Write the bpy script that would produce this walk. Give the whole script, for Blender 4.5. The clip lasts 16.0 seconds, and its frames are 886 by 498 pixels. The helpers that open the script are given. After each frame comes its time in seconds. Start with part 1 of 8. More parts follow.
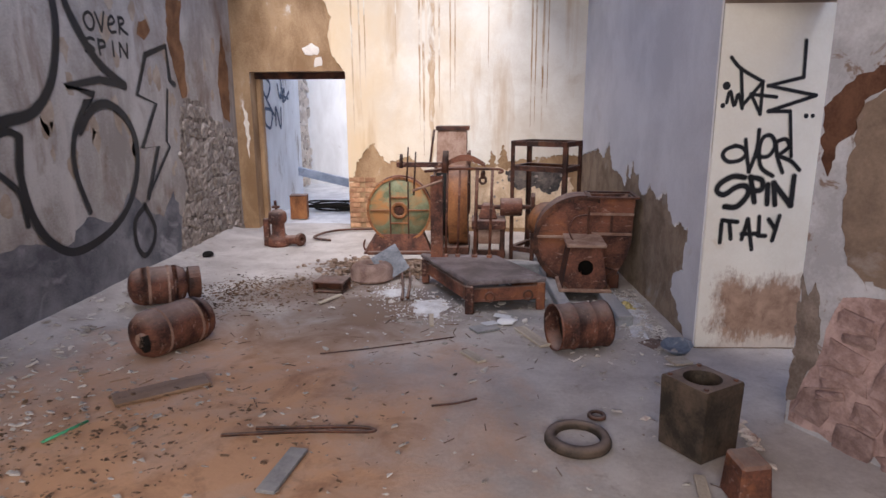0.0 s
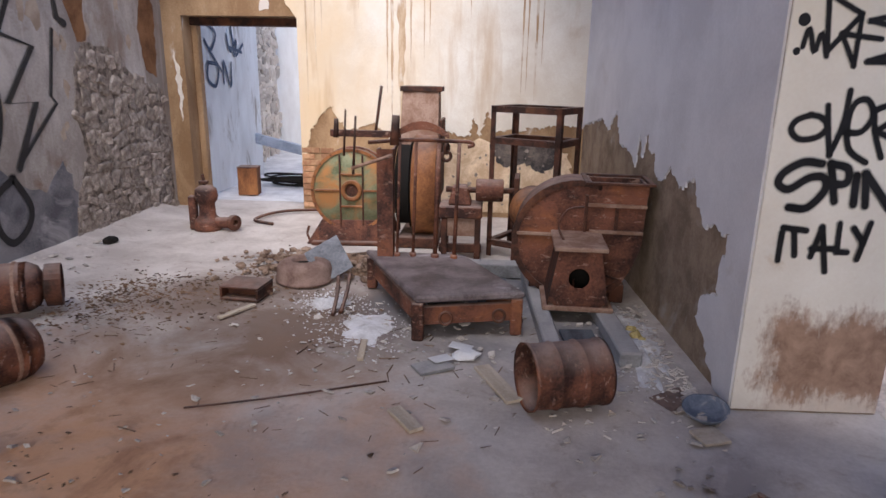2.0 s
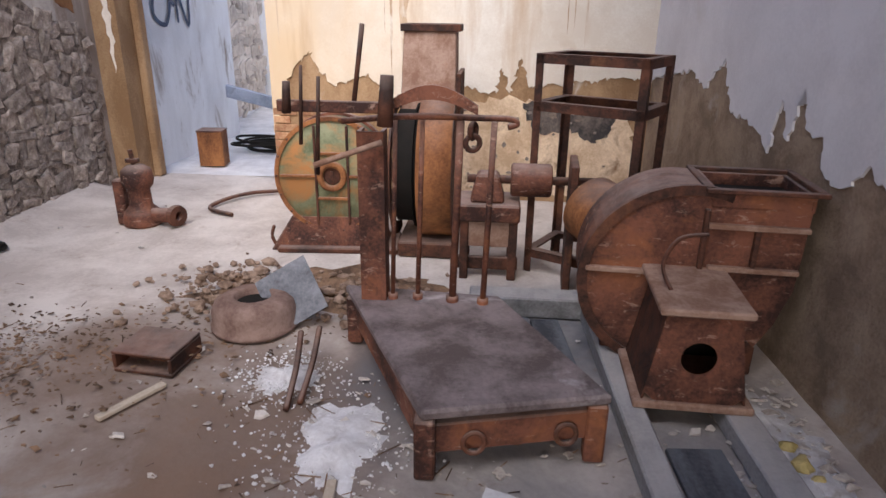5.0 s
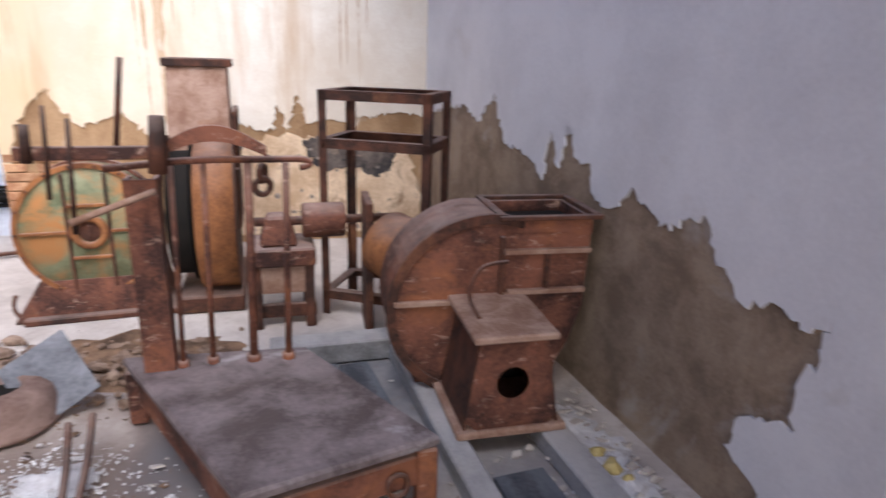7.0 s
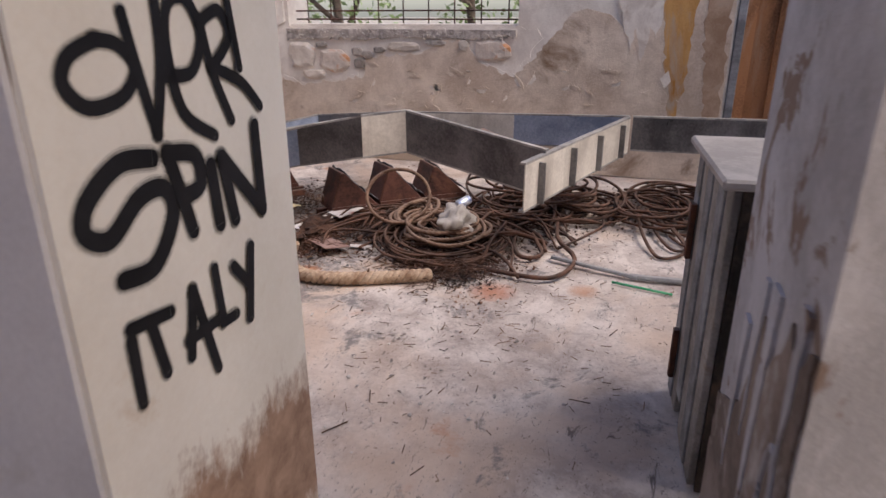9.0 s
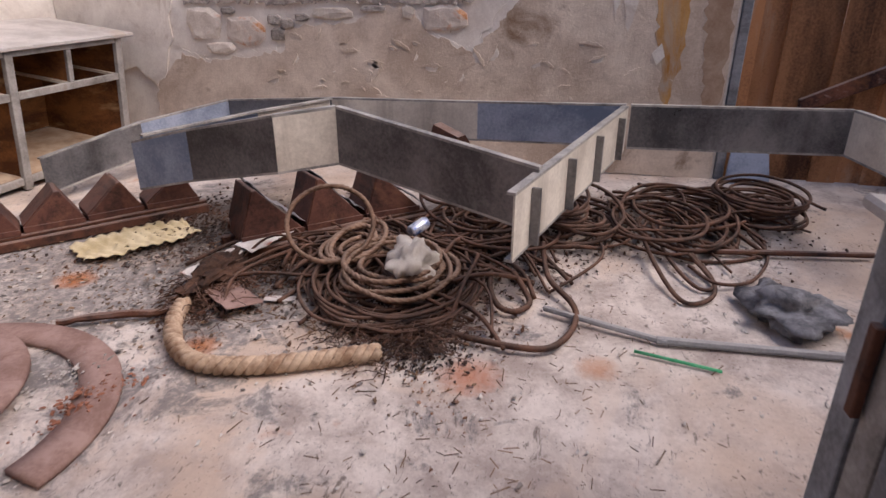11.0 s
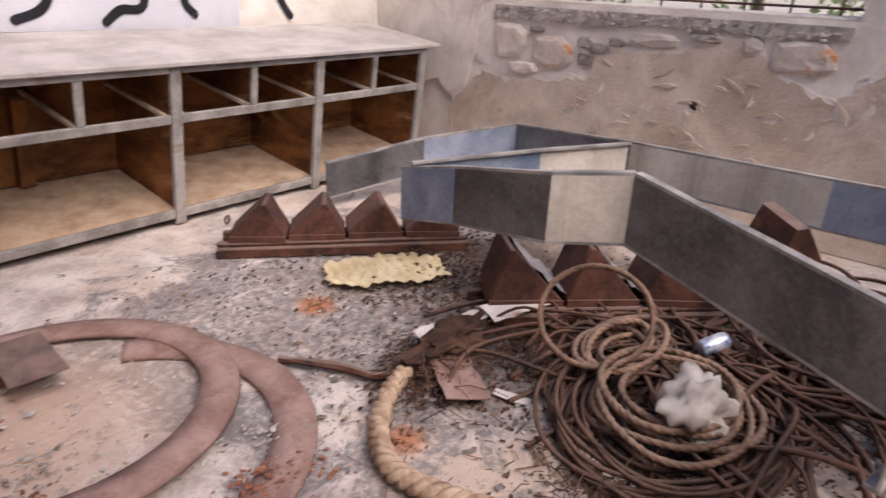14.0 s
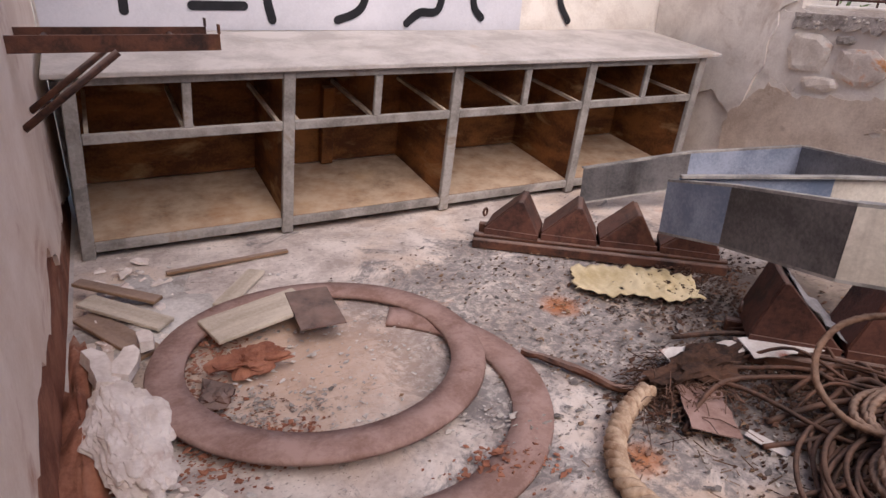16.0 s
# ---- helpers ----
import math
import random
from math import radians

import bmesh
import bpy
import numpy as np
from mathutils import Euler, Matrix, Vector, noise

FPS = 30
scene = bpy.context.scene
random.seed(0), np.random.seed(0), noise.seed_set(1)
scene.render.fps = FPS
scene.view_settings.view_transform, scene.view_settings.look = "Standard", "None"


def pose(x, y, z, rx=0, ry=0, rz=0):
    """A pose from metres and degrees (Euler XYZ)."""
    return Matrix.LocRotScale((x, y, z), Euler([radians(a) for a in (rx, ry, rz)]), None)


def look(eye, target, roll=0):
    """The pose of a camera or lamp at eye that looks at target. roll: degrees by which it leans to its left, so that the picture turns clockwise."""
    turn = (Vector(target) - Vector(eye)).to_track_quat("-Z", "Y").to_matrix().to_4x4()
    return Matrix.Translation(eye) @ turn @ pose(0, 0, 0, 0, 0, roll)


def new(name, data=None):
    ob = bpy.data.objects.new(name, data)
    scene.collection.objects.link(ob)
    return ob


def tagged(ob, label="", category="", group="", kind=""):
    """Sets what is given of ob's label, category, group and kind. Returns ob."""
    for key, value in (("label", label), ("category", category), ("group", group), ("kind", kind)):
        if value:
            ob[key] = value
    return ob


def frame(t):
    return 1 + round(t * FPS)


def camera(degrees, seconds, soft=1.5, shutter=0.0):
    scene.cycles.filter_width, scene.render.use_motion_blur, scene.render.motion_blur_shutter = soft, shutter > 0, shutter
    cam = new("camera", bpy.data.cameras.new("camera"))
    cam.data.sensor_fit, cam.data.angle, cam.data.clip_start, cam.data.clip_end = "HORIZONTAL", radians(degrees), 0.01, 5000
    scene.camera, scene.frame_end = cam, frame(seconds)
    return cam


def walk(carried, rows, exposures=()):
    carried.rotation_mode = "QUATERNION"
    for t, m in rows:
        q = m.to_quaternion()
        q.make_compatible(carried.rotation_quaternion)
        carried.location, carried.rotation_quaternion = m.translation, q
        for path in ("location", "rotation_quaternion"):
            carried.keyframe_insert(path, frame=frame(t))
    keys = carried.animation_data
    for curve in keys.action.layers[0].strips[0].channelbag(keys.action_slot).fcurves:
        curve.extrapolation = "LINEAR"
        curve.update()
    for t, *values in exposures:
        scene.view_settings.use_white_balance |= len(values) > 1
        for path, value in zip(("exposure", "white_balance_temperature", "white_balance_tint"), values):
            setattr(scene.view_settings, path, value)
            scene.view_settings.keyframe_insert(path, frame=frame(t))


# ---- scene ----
cam = camera(70.0, 16.0, shutter=0.4)
PATH = [
    (0, (0.541, 0.196, 1.635), (0.424, 2.143, 1.192), -0.2),
    (0.5, (0.552, 0.525, 1.596), (0.492, 2.472, 1.141), 0.4),
    (1, (0.622, 0.855, 1.586), (0.61, 2.79, 1.083), 0.6),
    (1.5, (0.749, 1.177, 1.563), (0.664, 3.116, 1.08), 0.8),
    (2, (0.819, 1.614, 1.509), (0.696, 3.538, 0.977), 1.1),
    (2.5, (0.873, 1.944, 1.553), (0.746, 3.846, 0.949), 0.9),
    (3, (0.89, 2.23, 1.477), (0.705, 4.1, 0.792), 0.1),
    (5.5, (0.586, 3.451, 1.48), (0.472, 5.319, 0.775), 1.6),
    (6, (0.548, 3.488, 1.484), (0.614, 5.387, 0.863), 1.7),
    (6.5, (0.523, 3.474, 1.491), (0.751, 5.378, 0.92), 1.6),
    (7, (0.573, 3.451, 1.475), (1.1, 5.287, 0.883), 1.8),
    (7.5, (0.694, 3.405, 1.414), (1.621, 5.087, 0.856), 2.1),
    (8, (0.859, 3.391, 1.447), (2.238, 4.716, 0.86), 0.5),
    (8.5, (1.096, 3.401, 1.443), (2.717, 4.375, 0.793), 1.1),
    (9, (1.379, 3.562, 1.41), (3.147, 4.184, 0.713), -0.1),
    (11.5, (2.679, 4.037, 1.385), (4.46, 4.471, 0.583), 0.2),
    (12, (2.87, 4.099, 1.4), (4.633, 4.556, 0.572), 0.4),
    (12.5, (3.086, 4.106, 1.415), (4.807, 4.723, 0.604), 1.1),
    (13, (3.191, 4.159, 1.431), (4.851, 4.967, 0.66), 1.4),
    (13.5, (3.16, 4.243, 1.44), (4.731, 5.235, 0.699), 1.8),
    (14, (3.123, 4.301, 1.424), (4.542, 5.473, 0.641), 2.4),
    (14.5, (3.087, 4.331, 1.424), (4.32, 5.686, 0.623), 2.0),
    (15, (3.033, 4.352, 1.419), (4.072, 5.859, 0.614), 2.4),
    (15.5, (2.995, 4.366, 1.413), (3.868, 5.977, 0.61), 2.5),
    (16, (3.007, 4.352, 1.417), (3.88, 5.967, 0.623), 2.2),
]
walk(cam, [(t, look(e, g, r)) for t, e, g, r in PATH],
     exposures=[(0, 0.08, 5500, 15), (3, 0.06, 5500, 15), (5.5, 0.17, 5600, 15), (7.0, 0.42, 5400, 15), (8.0, 0.55, 5650, 15), (9, -0.06, 6000, 18), (11.5, -0.12, 6000, 21), (13.5, 0.02, 6050, 21), (15, -0.14, 6000, 22), (16, -0.2, 6000, 22)])

# ---- world, sun and large lights ----
scene.view_settings.exposure = 0.0
world = bpy.data.worlds.new("sky")
scene.world = world
world.use_nodes = True
wn = world.node_tree
sky = wn.nodes.new("ShaderNodeTexSky")
sky.sky_type = "NISHITA"
sky.sun_disc = False
sky.sun_elevation, sky.sun_rotation = radians(51), radians(184)
wn.links.new(sky.outputs[0], wn.nodes["Background"].inputs[0])
wn.nodes["Background"].inputs[1].default_value = 0.15

sun_data = bpy.data.lights.new("sun", "SUN")
sun_data.energy, sun_data.angle, sun_data.color = 4.2, radians(52), (1.0, 0.86, 0.68)
sun = new("sun", sun_data)
sun.matrix_world = look((0, 0, 9), (0.5, 7.3, 0))


def window_light(name, at, target, w, h, watts, colour):
    d = bpy.data.lights.new(name, "AREA")
    d.shape, d.size, d.size_y, d.energy, d.color = "RECTANGLE", w, h, watts, colour
    ob = new(name, d)
    ob.matrix_world = look(at, target)
    return ob


# area lamp added at an unseen south opening, for warm daylight behind the walker
window_light("south_opening_light", (-0.3, -2.75, 2.35), (-0.3, 6, 2.3), 2.7, 1.6, 200, (1.0, 0.84, 0.64))

# ---- materials ----


def ramp(nt, fac, stops):
    r = nt.nodes.new("ShaderNodeValToRGB")
    els = r.color_ramp.elements
    while len(els) < len(stops):
        els.new(0.5)
    for e, (p, c) in zip(els, stops):
        e.position, e.color = p, (*c, 1)
    nt.links.new(fac, r.inputs[0])
    return r.outputs[0]


def noise_tex(nt, vec, scale, detail=6, rough=0.6, dist=0.0):
    n = nt.nodes.new("ShaderNodeTexNoise")
    n.inputs["Scale"].default_value, n.inputs["Detail"].default_value = scale, detail
    n.inputs["Roughness"].default_value, n.inputs["Distortion"].default_value = rough, dist
    nt.links.new(vec, n.inputs["Vector"])
    return n.outputs["Fac"]


def mixc(nt, fac, a, b):
    m = nt.nodes.new("ShaderNodeMix")
    m.data_type = "RGBA"
    for sock, v in ((m.inputs[0], fac), (m.inputs[6], a), (m.inputs[7], b)):
        if isinstance(v, (int, float)):
            sock.default_value = v
        elif isinstance(v, tuple):
            sock.default_value = (*v, 1)
        else:
            nt.links.new(v, sock)
    return m.outputs[2]


def maths(nt, op, a, b=0.0, clamp=False):
    m = nt.nodes.new("ShaderNodeMath")
    m.operation, m.use_clamp = op, clamp
    for sock, v in ((m.inputs[0], a), (m.inputs[1], b)):
        if isinstance(v, (int, float)):
            sock.default_value = v
        else:
            nt.links.new(v, sock)
    return m.outputs[0]


def stretched(nt, vec, sx, sy, sz):
    m = nt.nodes.new("ShaderNodeMapping")
    m.inputs["Scale"].default_value = (sx, sy, sz)
    nt.links.new(vec, m.inputs["Vector"])
    return m.outputs[0]


def material(name, low, high, scale=6.0, rough=0.85, metal=0.0, bump=0.3, fine=60.0, stain=None, stain_at=(0.52, 0.66),
             stain_scale=2.0, stretch=(1, 1, 1), dust=None, dust_amount=0.7, vary=0.0, extra=None, bump_size=0.02):
    """A surface of two tones mixed by noise, with stains of a third colour, dust on what faces up, and relief."""
    m = bpy.data.materials.new(name)
    m.use_nodes = True
    nt = m.node_tree
    bs = nt.nodes["Principled BSDF"]
    co = nt.nodes.new("ShaderNodeTexCoord").outputs["Object"]
    n1 = noise_tex(nt, stretched(nt, co, *stretch), scale, 8, 0.62, 0.3)
    n2 = noise_tex(nt, co, fine, 4, 0.7)
    mixed = maths(nt, "ADD", maths(nt, "MULTIPLY", n1, 0.75), maths(nt, "MULTIPLY", n2, 0.25))
    col = ramp(nt, mixed, [(0.41, low), (0.59, high)])
    if stain:
        n3 = noise_tex(nt, stretched(nt, co, *stretch), stain_scale, 9, 0.65, 0.6)
        mask = ramp(nt, n3, [(stain_at[0], (0, 0, 0)), (stain_at[1], (1, 1, 1))])
        col = mixc(nt, mask, col, stain)
    if extra:
        col = extra(nt, co, col)
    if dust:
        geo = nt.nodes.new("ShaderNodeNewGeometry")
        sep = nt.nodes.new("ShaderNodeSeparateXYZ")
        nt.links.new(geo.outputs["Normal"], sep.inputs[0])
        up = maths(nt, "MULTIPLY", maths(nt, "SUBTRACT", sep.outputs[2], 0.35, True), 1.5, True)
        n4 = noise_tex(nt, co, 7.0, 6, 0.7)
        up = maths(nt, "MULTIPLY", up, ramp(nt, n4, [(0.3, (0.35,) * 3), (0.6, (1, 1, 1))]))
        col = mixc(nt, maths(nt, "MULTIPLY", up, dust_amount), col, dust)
    if vary:
        info = nt.nodes.new("ShaderNodeObjectInfo")
        h = nt.nodes.new("ShaderNodeHueSaturation")
        nt.links.new(maths(nt, "ADD", maths(nt, "MULTIPLY", info.outputs["Random"], 2 * vary), 1 - vary), h.inputs["Value"])
        nt.links.new(col, h.inputs["Color"])
        col = h.outputs[0]
    nt.links.new(col, bs.inputs["Base Color"])
    nt.links.new(ramp(nt, mixed, [(0.3, (max(rough - 0.12, 0.05),) * 3), (0.7, (min(rough + 0.1, 1),) * 3)]), bs.inputs["Roughness"])
    bs.inputs["Metallic"].default_value = metal
    bs.inputs["Specular IOR Level"].default_value = 0.3
    if bump:
        b = nt.nodes.new("ShaderNodeBump")
        b.inputs["Strength"].default_value, b.inputs["Distance"].default_value = bump, bump_size
        nt.links.new(mixed, b.inputs["Height"])
        nt.links.new(b.outputs[0], bs.inputs["Normal"])
    return m


def drips(colour, amount, scale=5.0):
    """Water runs down a wall: thin streaks, long in z."""
    def add(nt, co, col):
        n = noise_tex(nt, stretched(nt, co, scale, scale, 0.22), 2.0, 5, 0.6)
        return mixc(nt, maths(nt, "MULTIPLY", ramp(nt, n, [(0.56, (0, 0, 0)), (0.7, (1, 1, 1))]), amount), col, colour)
    return add


def floor_dirt_and_tone(nt, co, col):
    """Reddish rust dirt in the middle of the machine room, pale dust elsewhere, blue-grey and darker round the
    machines.
    """
    sep = nt.nodes.new("ShaderNodeSeparateXYZ")
    nt.links.new(co, sep.inputs[0])
    dx = maths(nt, "DIVIDE", maths(nt, "ADD", sep.outputs[0], 0.9), 1.9)
    dy = maths(nt, "DIVIDE", maths(nt, "SUBTRACT", sep.outputs[1], 2.9), 2.3)
    d = maths(nt, "ADD", maths(nt, "MULTIPLY", dx, dx), maths(nt, "MULTIPLY", dy, dy))
    n = noise_tex(nt, co, 1.4, 8, 0.65, 0.5)
    mask = maths(nt, "SUBTRACT", maths(nt, "ADD", maths(nt, "MULTIPLY", n, 2.2), -0.1), d, True)
    col = mixc(nt, maths(nt, "MULTIPLY", mask, 0.9), col, (0.70, 0.40, 0.215))
    clods = ramp(nt, noise_tex(nt, co, 2.6, 9, 0.72, 0.6), [(0.5, (0, 0, 0)), (0.66, (0.6,) * 3)])
    col = mixc(nt, maths(nt, "MULTIPLY", mask, clods), col, (0.30, 0.15, 0.085))
    dx = maths(nt, "DIVIDE", maths(nt, "ADD", sep.outputs[0], 0.55), 1.25)
    dy = maths(nt, "DIVIDE", maths(nt, "SUBTRACT", sep.outputs[1], 5.35), 1.25)
    d = maths(nt, "ADD", maths(nt, "MULTIPLY", dx, dx), maths(nt, "MULTIPLY", dy, dy))
    mask = maths(nt, "SUBTRACT", maths(nt, "ADD", maths(nt, "MULTIPLY", n, 2.4), -0.1), d, True)
    col = mixc(nt, maths(nt, "MULTIPLY", mask, 0.85), col, (0.165, 0.105, 0.072))
    # blue-grey darker patch round the platform scale
    dx = maths(nt, "DIVIDE", maths(nt, "SUBTRACT", sep.outputs[0], 0.95), 1.0)
    dy = maths(nt, "DIVIDE", maths(nt, "SUBTRACT", sep.outputs[1], 5.75), 1.0)
    d = maths(nt, "ADD", maths(nt, "MULTIPLY", dx, dx), maths(nt, "MULTIPLY", dy, dy))
    mask = maths(nt, "SUBTRACT", maths(nt, "ADD", maths(nt, "MULTIPLY", n, 2.4), -0.1), d, True)
    col = mixc(nt, maths(nt, "MULTIPLY", mask, 0.85), col, (0.155, 0.16, 0.178))
    n2 = noise_tex(nt, co, 5.0, 8, 0.7, 0.4)
    return mixc(nt, ramp(nt, n2, [(0.58, (0, 0, 0)), (0.7, (0.45,) * 3)]), col, (0.22, 0.14, 0.09))


def floor_stains_and_shade(nt, co, col):
    """Peeled slate-grey skin, brown-black grime with shade painted in, and orange rust spots on the store room's
    concrete.
    """
    sep = nt.nodes.new("ShaderNodeSeparateXYZ")
    nt.links.new(co, sep.inputs[0])

    def spot(x, y, rx, ry):
        dx = maths(nt, "DIVIDE", maths(nt, "SUBTRACT", sep.outputs[0], x), rx)
        dy = maths(nt, "DIVIDE", maths(nt, "SUBTRACT", sep.outputs[1], y), ry)
        return maths(nt, "ADD", maths(nt, "MULTIPLY", dx, dx), maths(nt, "MULTIPLY", dy, dy))

    wash = noise_tex(nt, co, 1.1, 7, 0.6, 0.6)
    col = mixc(nt, ramp(nt, wash, [(0.48, (0, 0, 0)), (0.62, (0.7,) * 3)]), col, (0.64, 0.50, 0.39))
    n2 = noise_tex(nt, co, 26.0, 8, 0.75, 0.5)
    near = maths(nt, "MAXIMUM", maths(nt, "SUBTRACT", 0.13, maths(nt, "MULTIPLY", spot(4.95, 6.2, 1.3, 1.25), 0.13)), -0.07)
    n = maths(nt, "ADD", noise_tex(nt, co, 2.4, 12, 0.74, 0.9), near)
    skin = maths(nt, "MULTIPLY", ramp(nt, n, [(0.50, (0, 0, 0)), (0.55, (1, 1, 1))]), ramp(nt, n2, [(0.40, (0.25,) * 3), (0.54, (1, 1, 1))]))
    col = mixc(nt, maths(nt, "MULTIPLY", skin, 0.8), col, (0.175, 0.165, 0.165))
    # grime spots spread under pile and girders, painting shade there too
    grime = maths(nt, "SUBTRACT", maths(nt, "ADD", maths(nt, "MULTIPLY", noise_tex(nt, co, 3.0, 10, 0.7, 0.6), 2.4), -0.2), spot(5.6, 5.3, 1.0, 1.15), True)
    col = mixc(nt, maths(nt, "MULTIPLY", grime, 0.85), col, (0.055, 0.040, 0.033))
    grime = maths(nt, "SUBTRACT", maths(nt, "ADD", maths(nt, "MULTIPLY", noise_tex(nt, co, 2.7, 10, 0.7, 0.6), 2.4), -0.2), spot(5.85, 6.05, 0.75, 0.6), True)
    col = mixc(nt, maths(nt, "MULTIPLY", grime, 0.85), col, (0.065, 0.050, 0.042))
    grime = maths(nt, "SUBTRACT", maths(nt, "ADD", maths(nt, "MULTIPLY", noise_tex(nt, co, 3.4, 10, 0.7, 0.6), 2.4), -0.2), spot(6.35, 3.5, 0.6, 0.85), True)
    col = mixc(nt, maths(nt, "MULTIPLY", grime, 0.8), col, (0.07, 0.05, 0.042))
    n4 = noise_tex(nt, stretched(nt, co, 4.0, 11.0, 4.0), 1.8, 9, 0.72, 1.4)
    col = mixc(nt, ramp(nt, n4, [(0.60, (0, 0, 0)), (0.66, (0.75,) * 3)]), col, (0.11, 0.085, 0.07))
    speck = noise_tex(nt, co, 75.0, 3, 0.6)
    col = mixc(nt, ramp(nt, speck, [(0.63, (0, 0, 0)), (0.69, (0.6,) * 3)]), col, (0.10, 0.08, 0.07))
    n3 = noise_tex(nt, co, 2.3, 6, 0.6)
    col = mixc(nt, ramp(nt, n3, [(0.64, (0, 0, 0)), (0.74, (0.85,) * 3)]), col, (0.48, 0.19, 0.07))
    for x, y, r, c in ((4.78, 6.43, 0.12, (0.55, 0.19, 0.05)), (4.37, 5.47, 0.10, (0.52, 0.19, 0.06)), (3.55, 6.45, 0.60, (0.54, 0.38, 0.28)),
                       (4.44, 4.36, 0.15, (0.46, 0.17, 0.08)), (4.62, 3.89, 0.10, (0.50, 0.27, 0.16))):
        k = maths(nt, "SUBTRACT", maths(nt, "ADD", maths(nt, "MULTIPLY", n2, 1.6), 0.15), spot(x, y, r, r), True)
        col = mixc(nt, maths(nt, "MULTIPLY", k, 0.8), col, c)
    return col


def jamb_foot(nt, co, col):
    """Brown render where the cream coat has flaked away, with a feathered, streaky edge."""
    sep = nt.nodes.new("ShaderNodeSeparateXYZ")
    nt.links.new(co, sep.inputs[0])
    n1 = maths(nt, "SUBTRACT", noise_tex(nt, co, 5.0, 10, 0.7, 0.4), 0.5)
    n2 = maths(nt, "SUBTRACT", noise_tex(nt, stretched(nt, co, 26.0, 26.0, 9.0), 1.0, 8, 0.75), 0.5)
    wob = maths(nt, "ADD", maths(nt, "MULTIPLY", n1, 0.30), maths(nt, "MULTIPLY", n2, 0.34))
    high = maths(nt, "MULTIPLY", maths(nt, "ADD", maths(nt, "SUBTRACT", 0.54, sep.outputs[2]), wob), 9.0, True)
    side = maths(nt, "MULTIPLY", maths(nt, "ADD", maths(nt, "SUBTRACT", sep.outputs[0], 2.09), wob), 10.0, True)
    low = maths(nt, "MULTIPLY", maths(nt, "ADD", maths(nt, "SUBTRACT", sep.outputs[2], 0.02), wob), 14.0, True)
    m = maths(nt, "MULTIPLY", maths(nt, "MULTIPLY", high, side), maths(nt, "ADD", maths(nt, "MULTIPLY", low, 0.6), 0.4))
    tone = ramp(nt, noise_tex(nt, co, 9.0, 9, 0.7, 0.3), [(0.38, (0.24, 0.13, 0.08)), (0.62, (0.44, 0.28, 0.19))])
    return mixc(nt, maths(nt, "MULTIPLY", m, 0.92), col, tone)


def doorway_glow_and_stain(nt, co, col):
    """Warm bounce light and ochre stain painted towards the back doorway, plus water runs."""
    sep = nt.nodes.new("ShaderNodeSeparateXYZ")
    nt.links.new(co, sep.inputs[0])
    n = noise_tex(nt, stretched(nt, co, 1, 1, 0.6), 1.5, 9, 0.65, 0.5)
    # yellow fades away from the doorway, as its warm light would
    k = maths(nt, "MULTIPLY", maths(nt, "SUBTRACT", maths(nt, "MULTIPLY", n, 2.0), maths(nt, "ADD", maths(nt, "MULTIPLY", sep.outputs[0], 0.55), 0.75)), 0.9, True)
    col = mixc(nt, maths(nt, "MULTIPLY", k, 0.75), col, (0.72, 0.53, 0.30))
    return drips((0.50, 0.33, 0.17), 0.6, 1.6)(nt, co, col)


M_WHITE = material("white_plaster", (0.70, 0.63, 0.53), (0.83, 0.785, 0.70), 1.6, 0.9, bump=0.12, stain=(0.62, 0.52, 0.40), stain_at=(0.6, 0.78),
                   extra=doorway_glow_and_stain)
# cool, lowered tone paints the east wall's bluish shade into the plaster
M_WHITE_SIDE = material("white_plaster_cool_shade", (0.575, 0.57, 0.605), (0.70, 0.695, 0.73), 1.4, 0.9, bump=0.12, stain=(0.5, 0.47, 0.45), stain_at=(0.62, 0.8))
M_PANEL = material("cream_plaster", (0.83, 0.785, 0.70), (0.90, 0.865, 0.79), 2.2, 0.9, bump=0.1, stain=(0.6, 0.45, 0.3), stain_at=(0.64, 0.8), extra=jamb_foot)
M_BROWN = material("bare_brown_render", (0.19, 0.138, 0.098), (0.34, 0.262, 0.19), 4.0, 0.95, bump=1.0, stain=(0.42, 0.38, 0.34), stain_at=(0.58, 0.72))
M_OCHRE = material("ochre_limewash", (0.25, 0.15, 0.075), (0.44, 0.295, 0.165), 2.6, 0.92, bump=0.3, stain=(0.60, 0.53, 0.45), stain_at=(0.60, 0.67), stain_scale=2.6, stretch=(1, 1, 0.5))
M_LEFT = material("weathered_grey_plaster", (0.30, 0.265, 0.24), (0.54, 0.51, 0.48), 1.6, 0.92, bump=0.4, stain=(0.20, 0.125, 0.08), stain_at=(0.56, 0.72),
                  stretch=(1, 1, 0.55), extra=drips((0.62, 0.58, 0.54), 0.6, 3.0))
M_PIER = material("flaking_pier_plaster", (0.40, 0.39, 0.41), (0.58, 0.57, 0.60), 3.5, 0.92, bump=0.5, stain=(0.25, 0.185, 0.15), stain_at=(0.56, 0.60), stain_scale=4.5)
M_EAST = material("stained_tan_plaster", (0.52, 0.415, 0.32), (0.77, 0.66, 0.54), 2.4, 0.93, bump=0.8, stain=(0.24, 0.15, 0.09), stain_at=(0.58, 0.72), stain_scale=1.6)
M_PALE = material("pale_lime_plaster", (0.66, 0.59, 0.515), (0.86, 0.80, 0.715), 3.0, 0.92, bump=0.3, stain=(0.42, 0.31, 0.22), stain_at=(0.6, 0.74))
